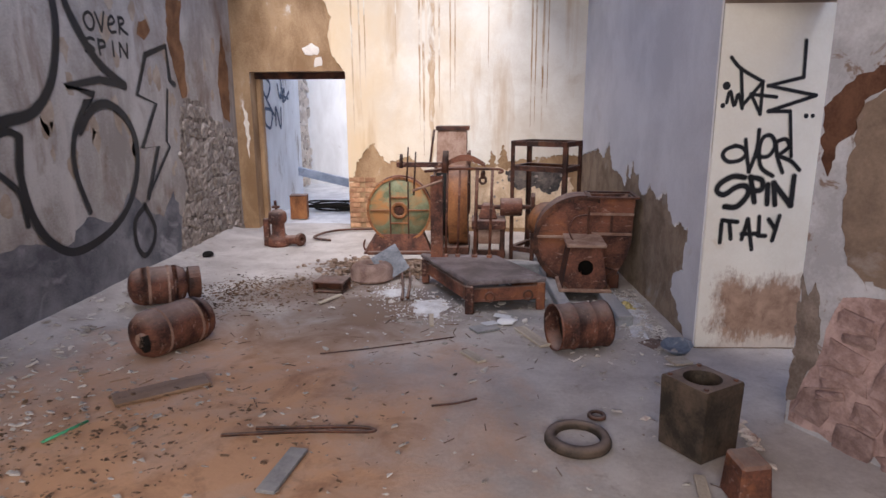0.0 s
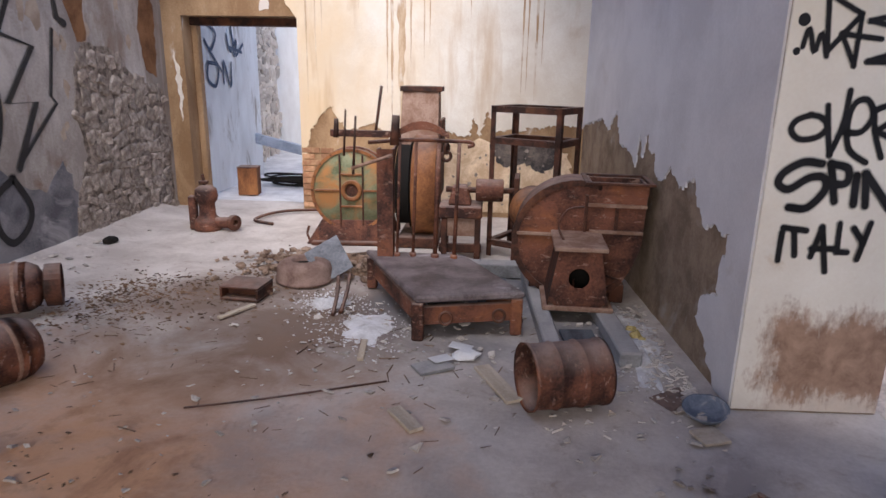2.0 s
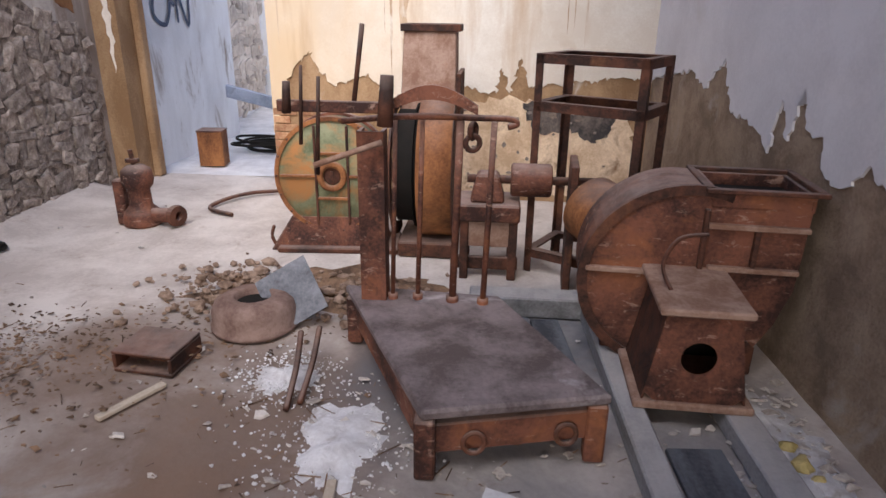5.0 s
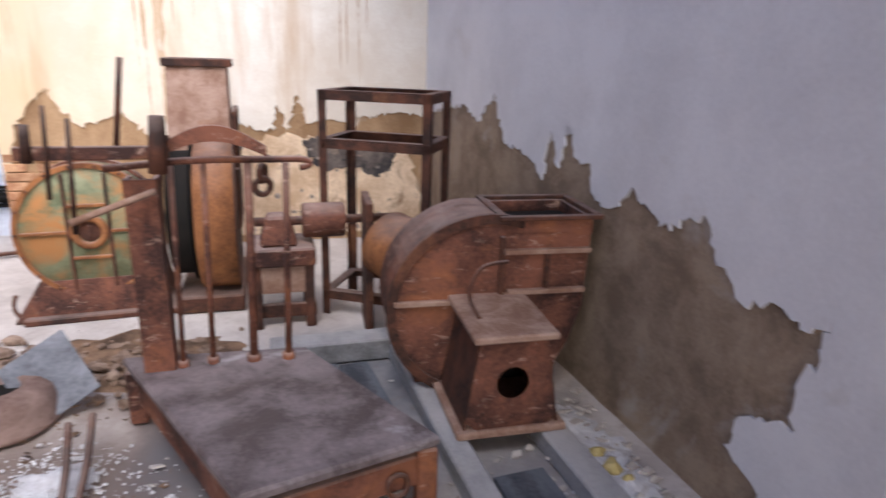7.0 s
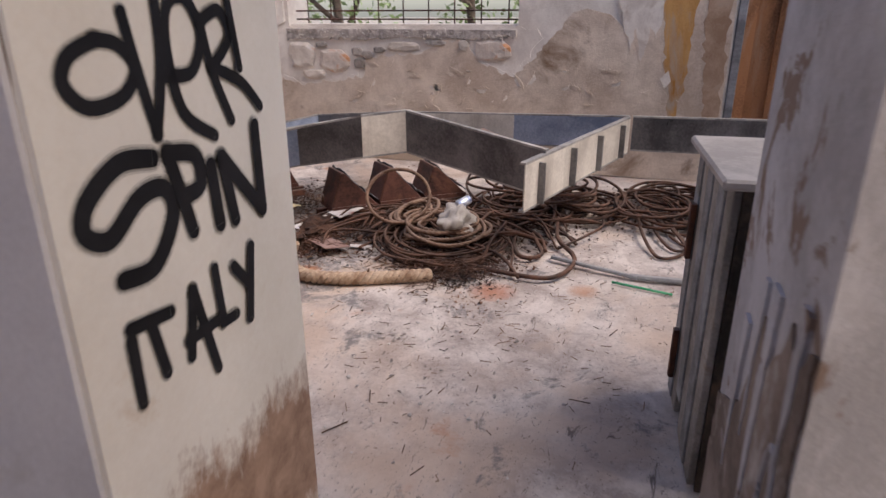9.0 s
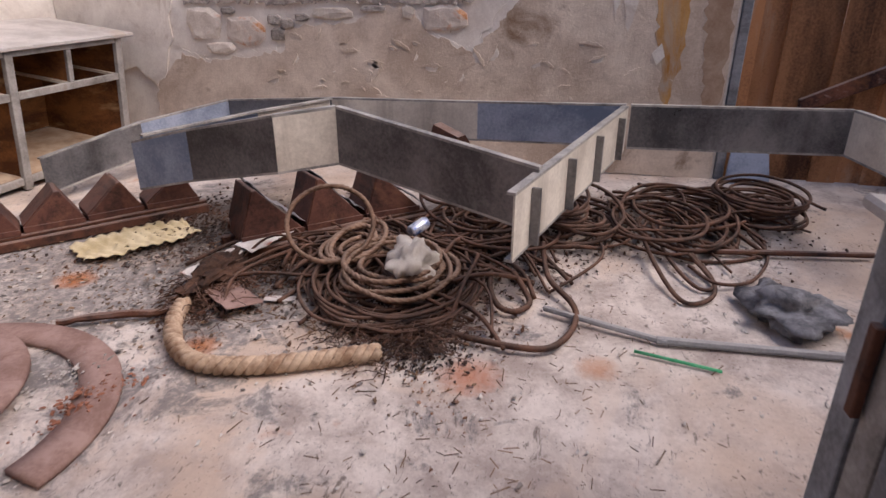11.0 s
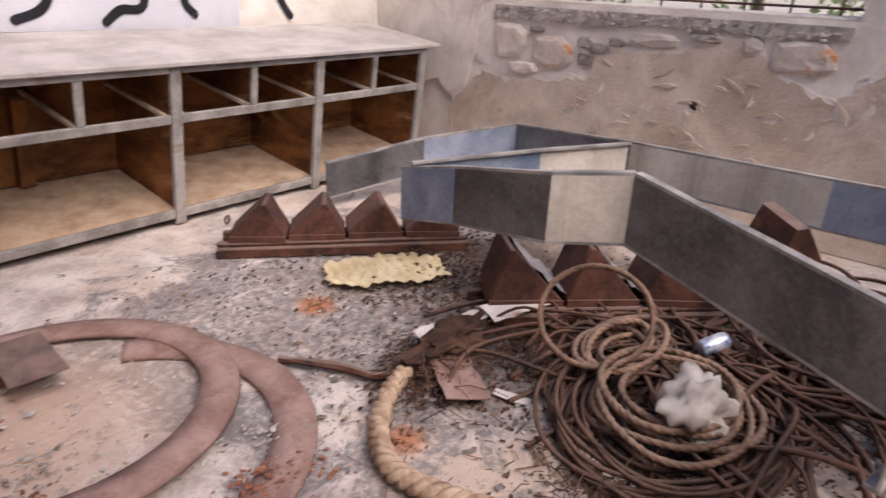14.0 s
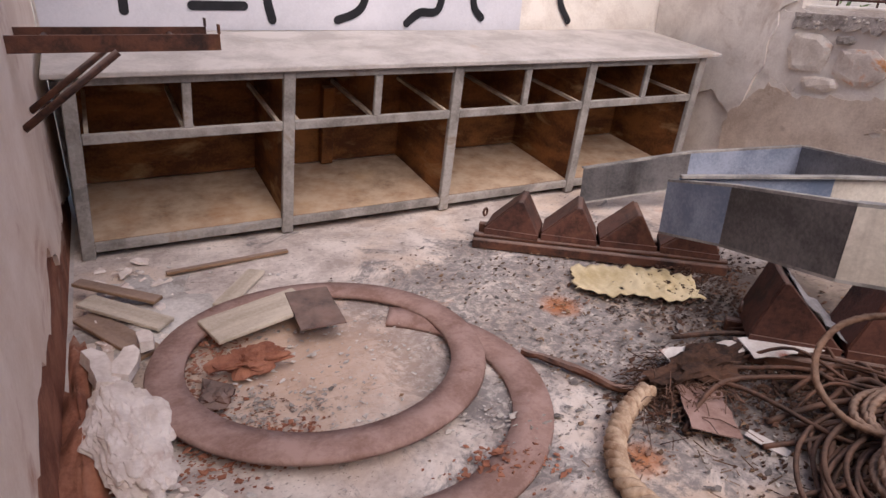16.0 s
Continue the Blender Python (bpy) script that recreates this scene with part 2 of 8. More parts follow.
# plaster tones raised to paint in the back room's daylight glare
M_FAR = material("peeling_plaster_with_glare", (0.76, 0.76, 0.76), (0.90, 0.91, 0.92), 3.0, 0.92, bump=0.5, stain=(0.34, 0.29, 0.24), stain_at=(0.57, 0.68),
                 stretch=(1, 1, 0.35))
M_STONE = material("rubble_stone", (0.19, 0.155, 0.13), (0.47, 0.41, 0.36), 11.0, 0.95, bump=0.9, stain=(0.56, 0.52, 0.48), stain_at=(0.55, 0.7), stain_scale=5, vary=0.25)
M_BRICK = material("old_brick", (0.34, 0.17, 0.09), (0.52, 0.32, 0.18), 14.0, 0.95, bump=0.4, vary=0.25)
M_PINK = material("pinkish_stone", (0.24, 0.155, 0.14), (0.46, 0.325, 0.30), 7.0, 0.95, bump=0.9, stain=(0.5, 0.42, 0.40), stain_at=(0.56, 0.7), vary=0.2)
M_FLOOR = material("dusty_concrete_floor", (0.45, 0.405, 0.375), (0.62, 0.575, 0.54), 2.2, 0.95, bump=0.4, fine=45, stain=(0.64, 0.60, 0.56), stain_at=(0.58, 0.75),
                   extra=floor_dirt_and_tone)
M_FLOOR2 = material("store_floor", (0.40, 0.335, 0.30), (0.70, 0.63, 0.575), 3.4, 0.95, bump=0.6, fine=45, stain=(0.70, 0.64, 0.58), stain_at=(0.55, 0.7),
                    extra=floor_stains_and_shade)
M_CEIL = material("unseen_ceiling", (0.3, 0.27, 0.25), (0.45, 0.42, 0.40), 2.0, 0.95, bump=0.2)
M_PAINT = material("black_spray_paint", (0.010, 0.010, 0.012), (0.022, 0.022, 0.026), 5.0, 0.6, bump=0.0)
M_PAINT_BLUE = material("faded_blue_spray_paint", (0.06, 0.08, 0.13), (0.10, 0.13, 0.19), 5.0, 0.7, bump=0.0)


def scuffs(nt, co, col):
    """Pale worn spots and scratches on rusty sheet."""
    n = noise_tex(nt, stretched(nt, co, 1.0, 1.0, 2.2), 13.0, 7, 0.72, 0.5)
    return mixc(nt, ramp(nt, n, [(0.58, (0, 0, 0)), (0.68, (0.75,) * 3)]), col, (0.40, 0.27, 0.21))


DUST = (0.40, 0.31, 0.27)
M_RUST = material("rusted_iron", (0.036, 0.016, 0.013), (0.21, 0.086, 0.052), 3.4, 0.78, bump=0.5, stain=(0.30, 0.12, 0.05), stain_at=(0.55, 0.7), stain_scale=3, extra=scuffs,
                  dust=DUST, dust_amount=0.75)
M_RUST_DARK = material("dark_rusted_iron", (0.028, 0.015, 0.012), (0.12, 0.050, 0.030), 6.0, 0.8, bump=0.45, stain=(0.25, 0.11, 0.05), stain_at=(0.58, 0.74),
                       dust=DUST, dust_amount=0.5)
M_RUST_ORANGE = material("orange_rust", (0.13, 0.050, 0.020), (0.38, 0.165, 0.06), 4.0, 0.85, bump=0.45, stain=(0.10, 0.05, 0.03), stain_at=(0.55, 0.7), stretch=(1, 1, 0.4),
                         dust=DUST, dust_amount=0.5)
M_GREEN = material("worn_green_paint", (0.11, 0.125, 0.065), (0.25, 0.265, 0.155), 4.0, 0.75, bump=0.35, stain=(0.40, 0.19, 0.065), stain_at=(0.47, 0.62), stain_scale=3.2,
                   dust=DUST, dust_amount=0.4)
M_PINKDUST = material("dusty_pinkish_sheet", (0.22, 0.125, 0.085), (0.38, 0.265, 0.205), 6.0, 0.9, bump=0.25, stain=(0.30, 0.13, 0.06), stain_at=(0.58, 0.72))
M_TIMBER = material("grey_dusty_timber", (0.17, 0.17, 0.175), (0.36, 0.365, 0.38), 4.0, 0.9, bump=0.4, stretch=(1, 0.15, 1), dust=(0.5, 0.48, 0.47))
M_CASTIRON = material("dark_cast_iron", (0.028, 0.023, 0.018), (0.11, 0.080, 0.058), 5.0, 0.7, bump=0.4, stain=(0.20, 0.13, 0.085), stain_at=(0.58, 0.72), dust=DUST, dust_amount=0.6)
# paler floor tone with daylight glare in the colour; also for pale scraps
M_FLOOR_FAR = material("pale_glare_floor_and_scraps", (0.58, 0.58, 0.60), (0.78, 0.78, 0.80), 3.0, 0.95, bump=0.4)
# near black, painted as shade inside openings; also plain rubber and hose
M_BLACK = material("black_shade_and_rubber", (0.008, 0.007, 0.006), (0.015, 0.012, 0.010), 8.0, 0.95, bump=0.1)

# ---- building blocks ----


def part(name, bm, mat, parent=None, label="", smooth=False):
    """Links a bmesh as one mesh object, under a thing or a part if given."""
    me = bpy.data.meshes.new(name)
    bmesh.ops.recalc_face_normals(bm, faces=bm.faces)
    bm.to_mesh(me)
    bm.free()
    me.materials.append(mat)
    if smooth:
        for p in me.polygons:
            p.use_smooth = True
    ob = new(name, me)
    if parent:
        ob.parent = parent
    if label:
        ob["label"] = label
    return ob


def thing(name, m, label, category, group="", kind=""):
    ob = new(name)
    ob.empty_display_size = 0.1
    ob.matrix_world = m
    return tagged(ob, label, category, group, kind)


def structure(name, bm, mat, label, category):
    return tagged(part(name, bm, mat), label, category, kind="structure")


ID = Matrix.Identity(4)


def box(bm, a, b, m=ID, bevel=0.0):
    """A box from corner a to corner b, its edges worn by bevel."""
    vs = [bm.verts.new(m @ Vector((x, y, z))) for x in (a[0], b[0]) for y in (a[1], b[1]) for z in (a[2], b[2])]
    fs = [bm.faces.new([vs[i] for i in q]) for q in ((0, 1, 3, 2), (4, 6, 7, 5), (0, 4, 5, 1), (2, 3, 7, 6), (0, 2, 6, 4), (1, 5, 7, 3))]
    if bevel:
        es = list({e for f in fs for e in f.edges})
        bmesh.ops.bevel(bm, geom=es, offset=bevel, segments=1, affect="EDGES", clamp_overlap=True)


def hexa(bm, lower, upper, bevel=0.0):
    """A block from four lower and four upper corners."""
    vs = [bm.verts.new(Vector(p)) for p in (*lower, *upper)]
    fs = [bm.faces.new([vs[i] for i in q]) for q in ((0, 3, 2, 1), (4, 5, 6, 7), (0, 1, 5, 4), (1, 2, 6, 5), (2, 3, 7, 6), (3, 0, 4, 7))]
    if bevel:
        es = list({e for f in fs for e in f.edges})
        bmesh.ops.bevel(bm, geom=es, offset=bevel, segments=1, affect="EDGES", clamp_overlap=True)


def lathe(bm, profile, m=ID, seg=28, closed=False):
    """Turns a profile of (radius, height) round the z axis of m."""
    rings = []
    for r, z in profile:
        if r < 1e-5:
            rings.append([bm.verts.new(m @ Vector((0, 0, z)))])
        else:
            rings.append([bm.verts.new(m @ Vector((r * math.cos(2 * math.pi * i / seg), r * math.sin(2 * math.pi * i / seg), z))) for i in range(seg)])
    pairs = list(zip(rings, rings[1:]))
    if closed:
        pairs.append((rings[-1], rings[0]))
    for p, q in pairs:
        for i in range(seg):
            j = (i + 1) % seg
            if len(p) == 1 and len(q) == 1:
                continue
            if len(p) == 1:
                bm.faces.new((p[0], q[j], q[i]))
            elif len(q) == 1:
                bm.faces.new((p[i], p[j], q[0]))
            else:
                bm.faces.new((p[i], p[j], q[j], q[i]))


def axis(p, q):
    """A pose at p whose z axis points to q."""
    d = Vector(q) - Vector(p)
    return Matrix.Translation(Vector(p)) @ d.to_track_quat("Z", "Y").to_matrix().to_4x4()


def rod(bm, p, q, r, r2=None, seg=12):
    h = (Vector(q) - Vector(p)).length
    lathe(bm, [(0, 0), (r, 0), (r if r2 is None else r2, h), (0, h)], axis(p, q), seg)


def smooth_path(pts, n=6, closed=False):
    """Points of a soft curve through pts."""
    pts = [Vector(p) for p in pts]
    out, k = [], len(pts)
    for i in range(k if closed else k - 1):
        p0 = pts[(i - 1) % k] if closed or i else pts[0]
        p1, p2 = pts[i % k], pts[(i + 1) % k]
        p3 = pts[(i + 2) % k] if closed or i + 2 < k else pts[-1]
        for s in range(n):
            t = s / n
            out.append(0.5 * (2 * p1 + (p2 - p0) * t + (2 * p0 - 5 * p1 + 4 * p2 - p3) * t * t + (3 * p1 - p0 - 3 * p2 + p3) * t ** 3))
    if not closed:
        out.append(pts[-1])
    return out


def tube(bm, pts, r, seg=8, closed=False, twist=0.0):
    """A round cable along pts; twist gives it the strands of a rope."""
    pts = [Vector(p) for p in pts]
    k = len(pts)
    rings, run, n = [], 0.0, None
    for i in range(k):
        a, b = pts[i - 1] if i or closed else pts[0], pts[(i + 1) % k] if i + 1 < k or closed else pts[-1]
        d = (b - a).normalized()
        side = d.cross(Vector((0, 0, 1)))
        if side.length < 1e-3:
            side = d.cross(Vector((0, 1, 0)))
        side.normalize()
        n = d.cross(side)
        if i:
            run += (pts[i] - pts[i - 1]).length
        ring = []
        for j in range(seg):
            a2 = 2 * math.pi * j / seg + run * twist
            rr = r if not twist else r * (0.80 + 0.28 * abs(math.cos(1.5 * 2 * math.pi * j / seg)))
            ring.append(bm.verts.new(pts[i] + side * (rr * math.cos(a2)) + n * (rr * math.sin(a2))))
        rings.append(ring)
    last = k if closed else k - 1
    for i in range(last):
        p, q = rings[i], rings[(i + 1) % k]
        for j in range(seg):
            bm.faces.new((p[j], p[(j + 1) % seg], q[(j + 1) % seg], q[j]))
    if not closed:
        bm.faces.new(rings[0][::-1])
        bm.faces.new(rings[-1])


def slab(bm, outline, m, w0, w1):
    """A flat piece with the given outline of (u, v), from depth w0 to w1 along the z axis of m."""
    lo = [bm.verts.new(m @ Vector((u, v, w0))) for u, v in outline]
    hi = [bm.verts.new(m @ Vector((u, v, w1))) for u, v in outline]
    bm.faces.new(lo[::-1])
    bm.faces.new(hi)
    k = len(outline)
    for i in range(k):
        j = (i + 1) % k
        bm.faces.new((lo[i], lo[j], hi[j], hi[i]))


def ragged(pts, step, amp, rnd):
    """A broken edge through pts, with small teeth."""
    out = []
    for p, q in zip(pts, pts[1:]):
        a, b = Vector(p), Vector(q)
        n = max(1, int((b - a).length / step))
        for i in range(n):
            v = a.lerp(b, i / n)
            if i:
                v += Vector((rnd.uniform(-amp, amp), rnd.uniform(-amp, amp)))
            out.append((v.x, v.y))
    out.append(tuple(pts[-1]))
    return out


def plane_frame(origin, along, normal):
    """A frame on a wall: x runs along it, y is up, z stands out of it."""
    a, n = Vector(along).normalized(), Vector(normal).normalized()
    m = Matrix((a, Vector((0, 0, 1)), n)).transposed().to_4x4()
    m.translation = Vector(origin)
    return m


def rock(bm, c, size, rnd, flat=1.0, sub=1):
    r = bmesh.ops.create_icosphere(bm, subdivisions=sub, radius=1.0)
    turn = Euler((rnd.uniform(0, 6), rnd.uniform(0, 6), rnd.uniform(0, 6))).to_matrix()
    sx, sy = rnd.uniform(0.6, 1.1), rnd.uniform(0.5, 1.0)
    off = Vector((rnd.uniform(0, 50), rnd.uniform(0, 50), rnd.uniform(0, 50)))
    for v in r["verts"]:
        p = turn @ v.co
        p *= 1 + 0.45 * noise.noise(p * 1.3 + off)
        v.co = Vector(c) + Vector((p.x * sx, p.y * sy, p.z * flat * 0.8)) * size


def chip(bm, c, size, rnd, thick=0.25):
    """A small flat shard lying about c."""
    a0, tilt = rnd.uniform(0, 6.28), Euler((rnd.uniform(-0.5, 0.5), rnd.uniform(-0.5, 0.5), 0)).to_matrix()
    k = rnd.choice((3, 4, 5))
    ring = []
    for i in range(k):
        a = a0 + 6.28 * i / k + rnd.uniform(-0.3, 0.3)
        ring.append(Vector((math.cos(a) * size * rnd.uniform(0.5, 1.2), math.sin(a) * size * rnd.uniform(0.3, 0.9), 0)))
    lo = [bm.verts.new(Vector(c) + tilt @ p) for p in ring]
    hi = [bm.verts.new(Vector(c) + tilt @ (p * 0.85 + Vector((0, 0, size * thick)))) for p in ring]
    bm.faces.new(hi)
    for i in range(k):
        bm.faces.new((lo[i], lo[(i + 1) % k], hi[(i + 1) % k], hi[i]))


def ground_sheet(name, x0, x1, y0, y1, mat, label, step=0.06, amp=0.012, seed=0.0, rise=None):
    nx, ny = int((x1 - x0) / step), int((y1 - y0) / step)
    verts, faces = [], []
    for j in range(ny + 1):
        for i in range(nx + 1):
            x, y = x0 + (x1 - x0) * i / nx, y0 + (y1 - y0) * j / ny
            z = amp * (noise.noise(Vector((x * 1.1 + seed, y * 1.1, 0))) + 0.5 * noise.noise(Vector((x * 5 + seed, y * 5, 3)))) - amp * 0.6
            if rise:
                z += rise(x, y)
            verts.append((x, y, z))
    for j in range(ny):
        for i in range(nx):
            k = j * (nx + 1) + i
            faces.append((k, k + 1, k + nx + 2, k + nx + 1))
    me = bpy.data.meshes.new(name)
    me.from_pydata(verts, [], faces)
    me.materials.append(mat)
    for p in me.polygons:
        p.use_smooth = True
    return tagged(new(name, me), label, "floor", kind="structure")


def wall_piece(bm, p0, p1, depth, z0, z1):
    """A stretch of wall whose face runs from p0 to p1; depth is the way to its back."""
    d = Vector((*depth, 0))
    a, b = Vector((*p0, 0)), Vector((*p1, 0))
    low = [a, b, b + d, a + d]
    hexa(bm, [v + Vector((0, 0, z0)) for v in low], [v + Vector((0, 0, z1)) for v in low])


H = 3.3          # height of the rooms
# corners of the machine room
NE, NW = Vector((1.84, 8.46)), Vector((-2.72, 8.62))
DOOR_E = Vector((2.03, 4.42))      # north jamb of the side doorway

# ---- floors ----


def heap_by_wall(x, y):
    """Dust and fallen plaster that has gathered along the walls."""
    z = 0.0
    if y < 8.3:
        z += 0.10 * max(0.0, 1 - (x + 2.75) / 0.8) ** 2
    return z


ground_sheet("floor_machine_room", -3.1, 2.735, -3.0, 8.98, M_FLOOR, "dusty concrete floor with rust-red dirt and debris", rise=heap_by_wall)
ground_sheet("floor_store_room", 2.735, 7.75, 0.3, 9.1, M_FLOOR2, "stained pale concrete floor with grime and rust spots", seed=7.0)
ground_sheet("floor_back_room", -5.2, 2.0, 8.98, 14.2, M_FLOOR_FAR, "dusty back room floor, daylight glare put into its pale colour", step=0.12, seed=13.0)

# ---- walls of the machine room ----
bm = bmesh.new()
wall_piece(bm, (-2.72, -2.7), tuple(NW), (-0.4, 0), -0.1, H)
wall_west = structure("wall_west", bm, M_LEFT, "weathered grey plaster wall with black graffiti and bare stone", "wall")

bm = bmesh.new()
back = lambda x: NE.y + (NE.x - x) * (NW.y - NE.y) / (NE.x - NW.x)
DL, DR, DT = -2.50, -1.22, 2.07
for x0, x1, z0, z1 in ((-2.72, DL, -0.1, H), (DL, DR, DT, H), (DR, 1.84, -0.1, H)):
    wall_piece(bm, (x0, back(x0)), (x1, back(x1)), (0, 0.34), z0, z1)
wall_north = structure("wall_north", bm, M_OCHRE, "ochre limewashed wall with a doorway and peeling cream plaster", "wall")

bm = bmesh.new()
plan = [(NE.x, NE.y), (2.03, 4.42), (2.705, 4.44), (2.705, 8.62)]
hexa(bm, [(*p, -0.1) for p in plan], [(*p, H) for p in plan])
wall_piece(bm, (2.03, 4.42), (2.155, 3.355), (0.6, 0.0), 2.24, H)
wall_east = structure("wall_east", bm, M_BROWN, "bare brown rendered wall under peeling white plaster", "wall")
bm = bmesh.new()
hexa(bm, [(2.155, 3.355, -0.1), (2.46, 2.85, -0.1), (2.85, 2.85, -0.1), (2.85, 3.365, -0.1)], [(2.155, 3.355, H), (2.46, 2.85, H), (2.85, 2.85, H), (2.85, 3.365, H)])
wall_piece(bm, (2.46, 2.85), (2.5, -2.7), (0.3, 0), -0.1, H)
wall_pier = structure("wall_pier", bm, M_PIER, "flaking plaster pier beside the side doorway", "wall")
bm = bmesh.new()
wall_piece(bm, (-3.1, -2.7), (-1.7, -2.7), (0, -0.4), -0.1, H)
wall_piece(bm, (1.1, -2.7), (2.8, -2.7), (0, -0.4), -0.1, H)
wall_piece(bm, (-1.7, -2.7), (1.1, -2.7), (0, -0.4), 3.1, H)
wall_piece(bm, (-1.7, -2.7), (1.1, -2.7), (0, -0.4), -0.1, 1.3)
structure("wall_south", bm, M_LEFT, "unseen plain plaster wall with a wide window opening", "wall")

# unseen ceiling of the machine room, its opening added to let light in
bm = bmesh.new()
for a, b in (((-3.1, -3.1, H), (2.8, 3.0, H + 0.2)), ((-3.1, 3.0, H), (-2.5, 8.62, H + 0.2)), ((1.0, 3.0, H), (2.3, 8.62, H + 0.2)), ((-2.5, 8.35, H), (1.0, 8.62, H + 0.2))):
    box(bm, a, b)
structure("ceiling_machine_room", bm, M_CEIL, "unseen ceiling with an opening added for sky and sun", "ceiling")

# lintel and frame of the doorway in the back wall
bm = bmesh.new()
box(bm, (DL - 0.12, back(DL) + 0.20, 1.985), (DR + 0.12, back(DL) + 0.36, 2.075), bevel=0.008)
structure("door_1_lintel", bm, M_RUST_DARK, "dark weathered timber lintel over the doorway", "lintel")
bm = bmesh.new()
box(bm, (DL, back(DL) + 0.22, 0), (DL + 0.07, back(DL) + 0.33, 1.985), bevel=0.012)
structure("door_1_frame", bm, M_OCHRE, "chipped ochre doorway post", "door frame")

# peeling coats of plaster, a few millimetres proud of the render beneath
rnd = random.Random(3)
F_BACK = plane_frame((NE.x, NE.y, 0), NW - NE and (NE - NW).to_3d(), (0.035, -1, 0))
edge = [(-1.22, 0.49), (-1.10, 0.91), (-0.88, 1.18), (-0.80, 1.0), (-0.66, 0.89), (-0.40, 1.0), (-0.20, 0.79), (0.1, 0.8), (0.39, 0.91), (0.64, 0.87),
        (0.68, 1.07), (0.75, 0.87), (0.83, 1.14), (0.90, 0.92), (1.30, 0.97), (1.62, 1.02), (1.835, 0.98)]
top = [(1.835, H), (-1.55, H), (-1.48, 2.94), (-1.37, 2.73), (-1.43, 2.53), (-1.40, 2.32), (-1.26, 2.10), (-1.22, 2.05), (-1.22, 0.49)]
outline = ragged([(x - NE.x, z) for x, z in edge], 0.022, 0.022, rnd)[:-1] + [(edge[-1][0] - NE.x, edge[-1][1])] + [(x - NE.x, z) for x, z in top[:2]] \
    + ragged([(x - NE.x, z) for x, z in top[2:7]], 0.05, 0.02, rnd) + [(-1.22 - NE.x, 2.05)]
bm = bmesh.new()
slab(bm, outline, F_BACK, -0.002, 0.012)
part("plaster_coat", bm, M_WHITE, wall_north, "cream plaster with brown water runs and a torn edge")

F_RIGHT = plane_frame((NE.x, NE.y, 0), (DOOR_E - NE).to_3d(), (-1, -0.037, 0))
SIDE_EDGE = [(8.39, 1.02), (7.59, 1.15), (7.31, 1.07), (7.06, 1.26), (6.89, 1.0), (6.69, 0.98), (6.47, 0.94), (6.39, 0.87), (6.34, 1.13), (6.22, 0.96), (6.15, 1.2),
             (6.06, 1.03), (5.94, 1.03), (5.89, 0.9), (5.75, 0.87), (5.6, 0.99), (5.46, 0.92), (5.42, 0.88), (5.19, 0.98), (5.12, 0.86), (5.05, 0.82), (4.98, 0.75),
             (4.88, 0.79), (4.72, 0.76), (4.66, 0.83), (4.67, 0.7), (4.73, 0.59), (4.71, 0.45), (4.9, 0.39), (4.94, 0.26), (4.80, 0.20), (4.70, 0.08), (4.6, 0.0)]
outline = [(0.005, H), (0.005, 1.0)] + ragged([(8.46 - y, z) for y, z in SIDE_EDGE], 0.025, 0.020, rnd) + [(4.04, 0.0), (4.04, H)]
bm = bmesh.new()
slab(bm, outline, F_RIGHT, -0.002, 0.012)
part("plaster_coat", bm, M_WHITE_SIDE, wall_east, "smooth white plaster, bluish shade painted in, with a torn lower edge")

# jamb of the side doorway: cream plaster, rubbed off to brown render near the floor
F_JAMB = plane_frame((1.985, 4.42, 0), (1, 0.03, 0), (0.03, -1, 0))
bm = bmesh.new()
slab(bm, [(0.047, 2.24), (0.042, 0.0), (0.718, 0.0), (0.718, 2.24)], F_JAMB, -0.002, 0.012)
part("jamb_plaster", bm, M_PANEL, wall_east, "cream jamb plaster with black sprayed words")
# ---- store room ----
EX = 7.33
WY0, WY1, WZ0, WZ1 = 4.93, 7.32, 1.30, 2.3
bm = bmesh.new()
for y0, y1, z0, z1 in ((3.12, WY0, -0.1, H), (WY1, 9.0, -0.1, H), (WY0, WY1, -0.1, WZ0), (WY0, WY1, WZ1, H), (0.3, 1.9, -0.1, H), (1.9, 3.12, 2.2, H)):
    wall_piece(bm, (EX, y0), (EX, y1), (0.4, 0), z0, z1)
wall_store_east = structure("wall_store_east", bm, M_PALE, "stained tan plaster wall with a barred window and patches of stone", "wall")
NY = 8.62
bm = bmesh.new()
wall_piece(bm, (2.735, NY), (EX, NY), (0, 0.4), -0.1, H)
wall_store_north = structure("wall_store_north", bm, M_PALE, "pale plaster wall with black graffiti above the cabinet", "wall")
bm = bmesh.new()
wall_piece(bm, (2.735, 0.3), (EX + 0.4, 0.3), (0, -0.4), -0.1, H)
structure("wall_store_south", bm, M_EAST, "plain tan plaster wall", "wall")
# unseen strips over the walls; the wide gap lets sky and sun in
bm = bmesh.new()
for a, b in (((2.3, 0.2, H), (2.95, 9.0, H + 0.2)), ((2.95, 8.5, H), (7.8, 9.0, H + 0.2))):
    box(bm, a, b)
structure("ceiling_store_room", bm, M_CEIL, "unseen ceiling strips, the rest left open for daylight", "ceiling")

# ---- bright back room ----
bm = bmesh.new()
wall_piece(bm, (-2.62, 8.98), (-2.55, 10.75), (-0.4, 0), -0.1, H)
wall_piece(bm, (-2.55, 10.75), (-2.95, 10.75), (0, 0.3), -0.1, H)
wall_piece(bm, (-2.95, 11.05), (-3.1, 13.6), (-0.4, 0), -0.1, H)
wall_far = structure("wall_back_room_west", bm, M_FAR, "peeling white plaster wall with graffiti, glare painted into its tone", "wall")
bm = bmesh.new()
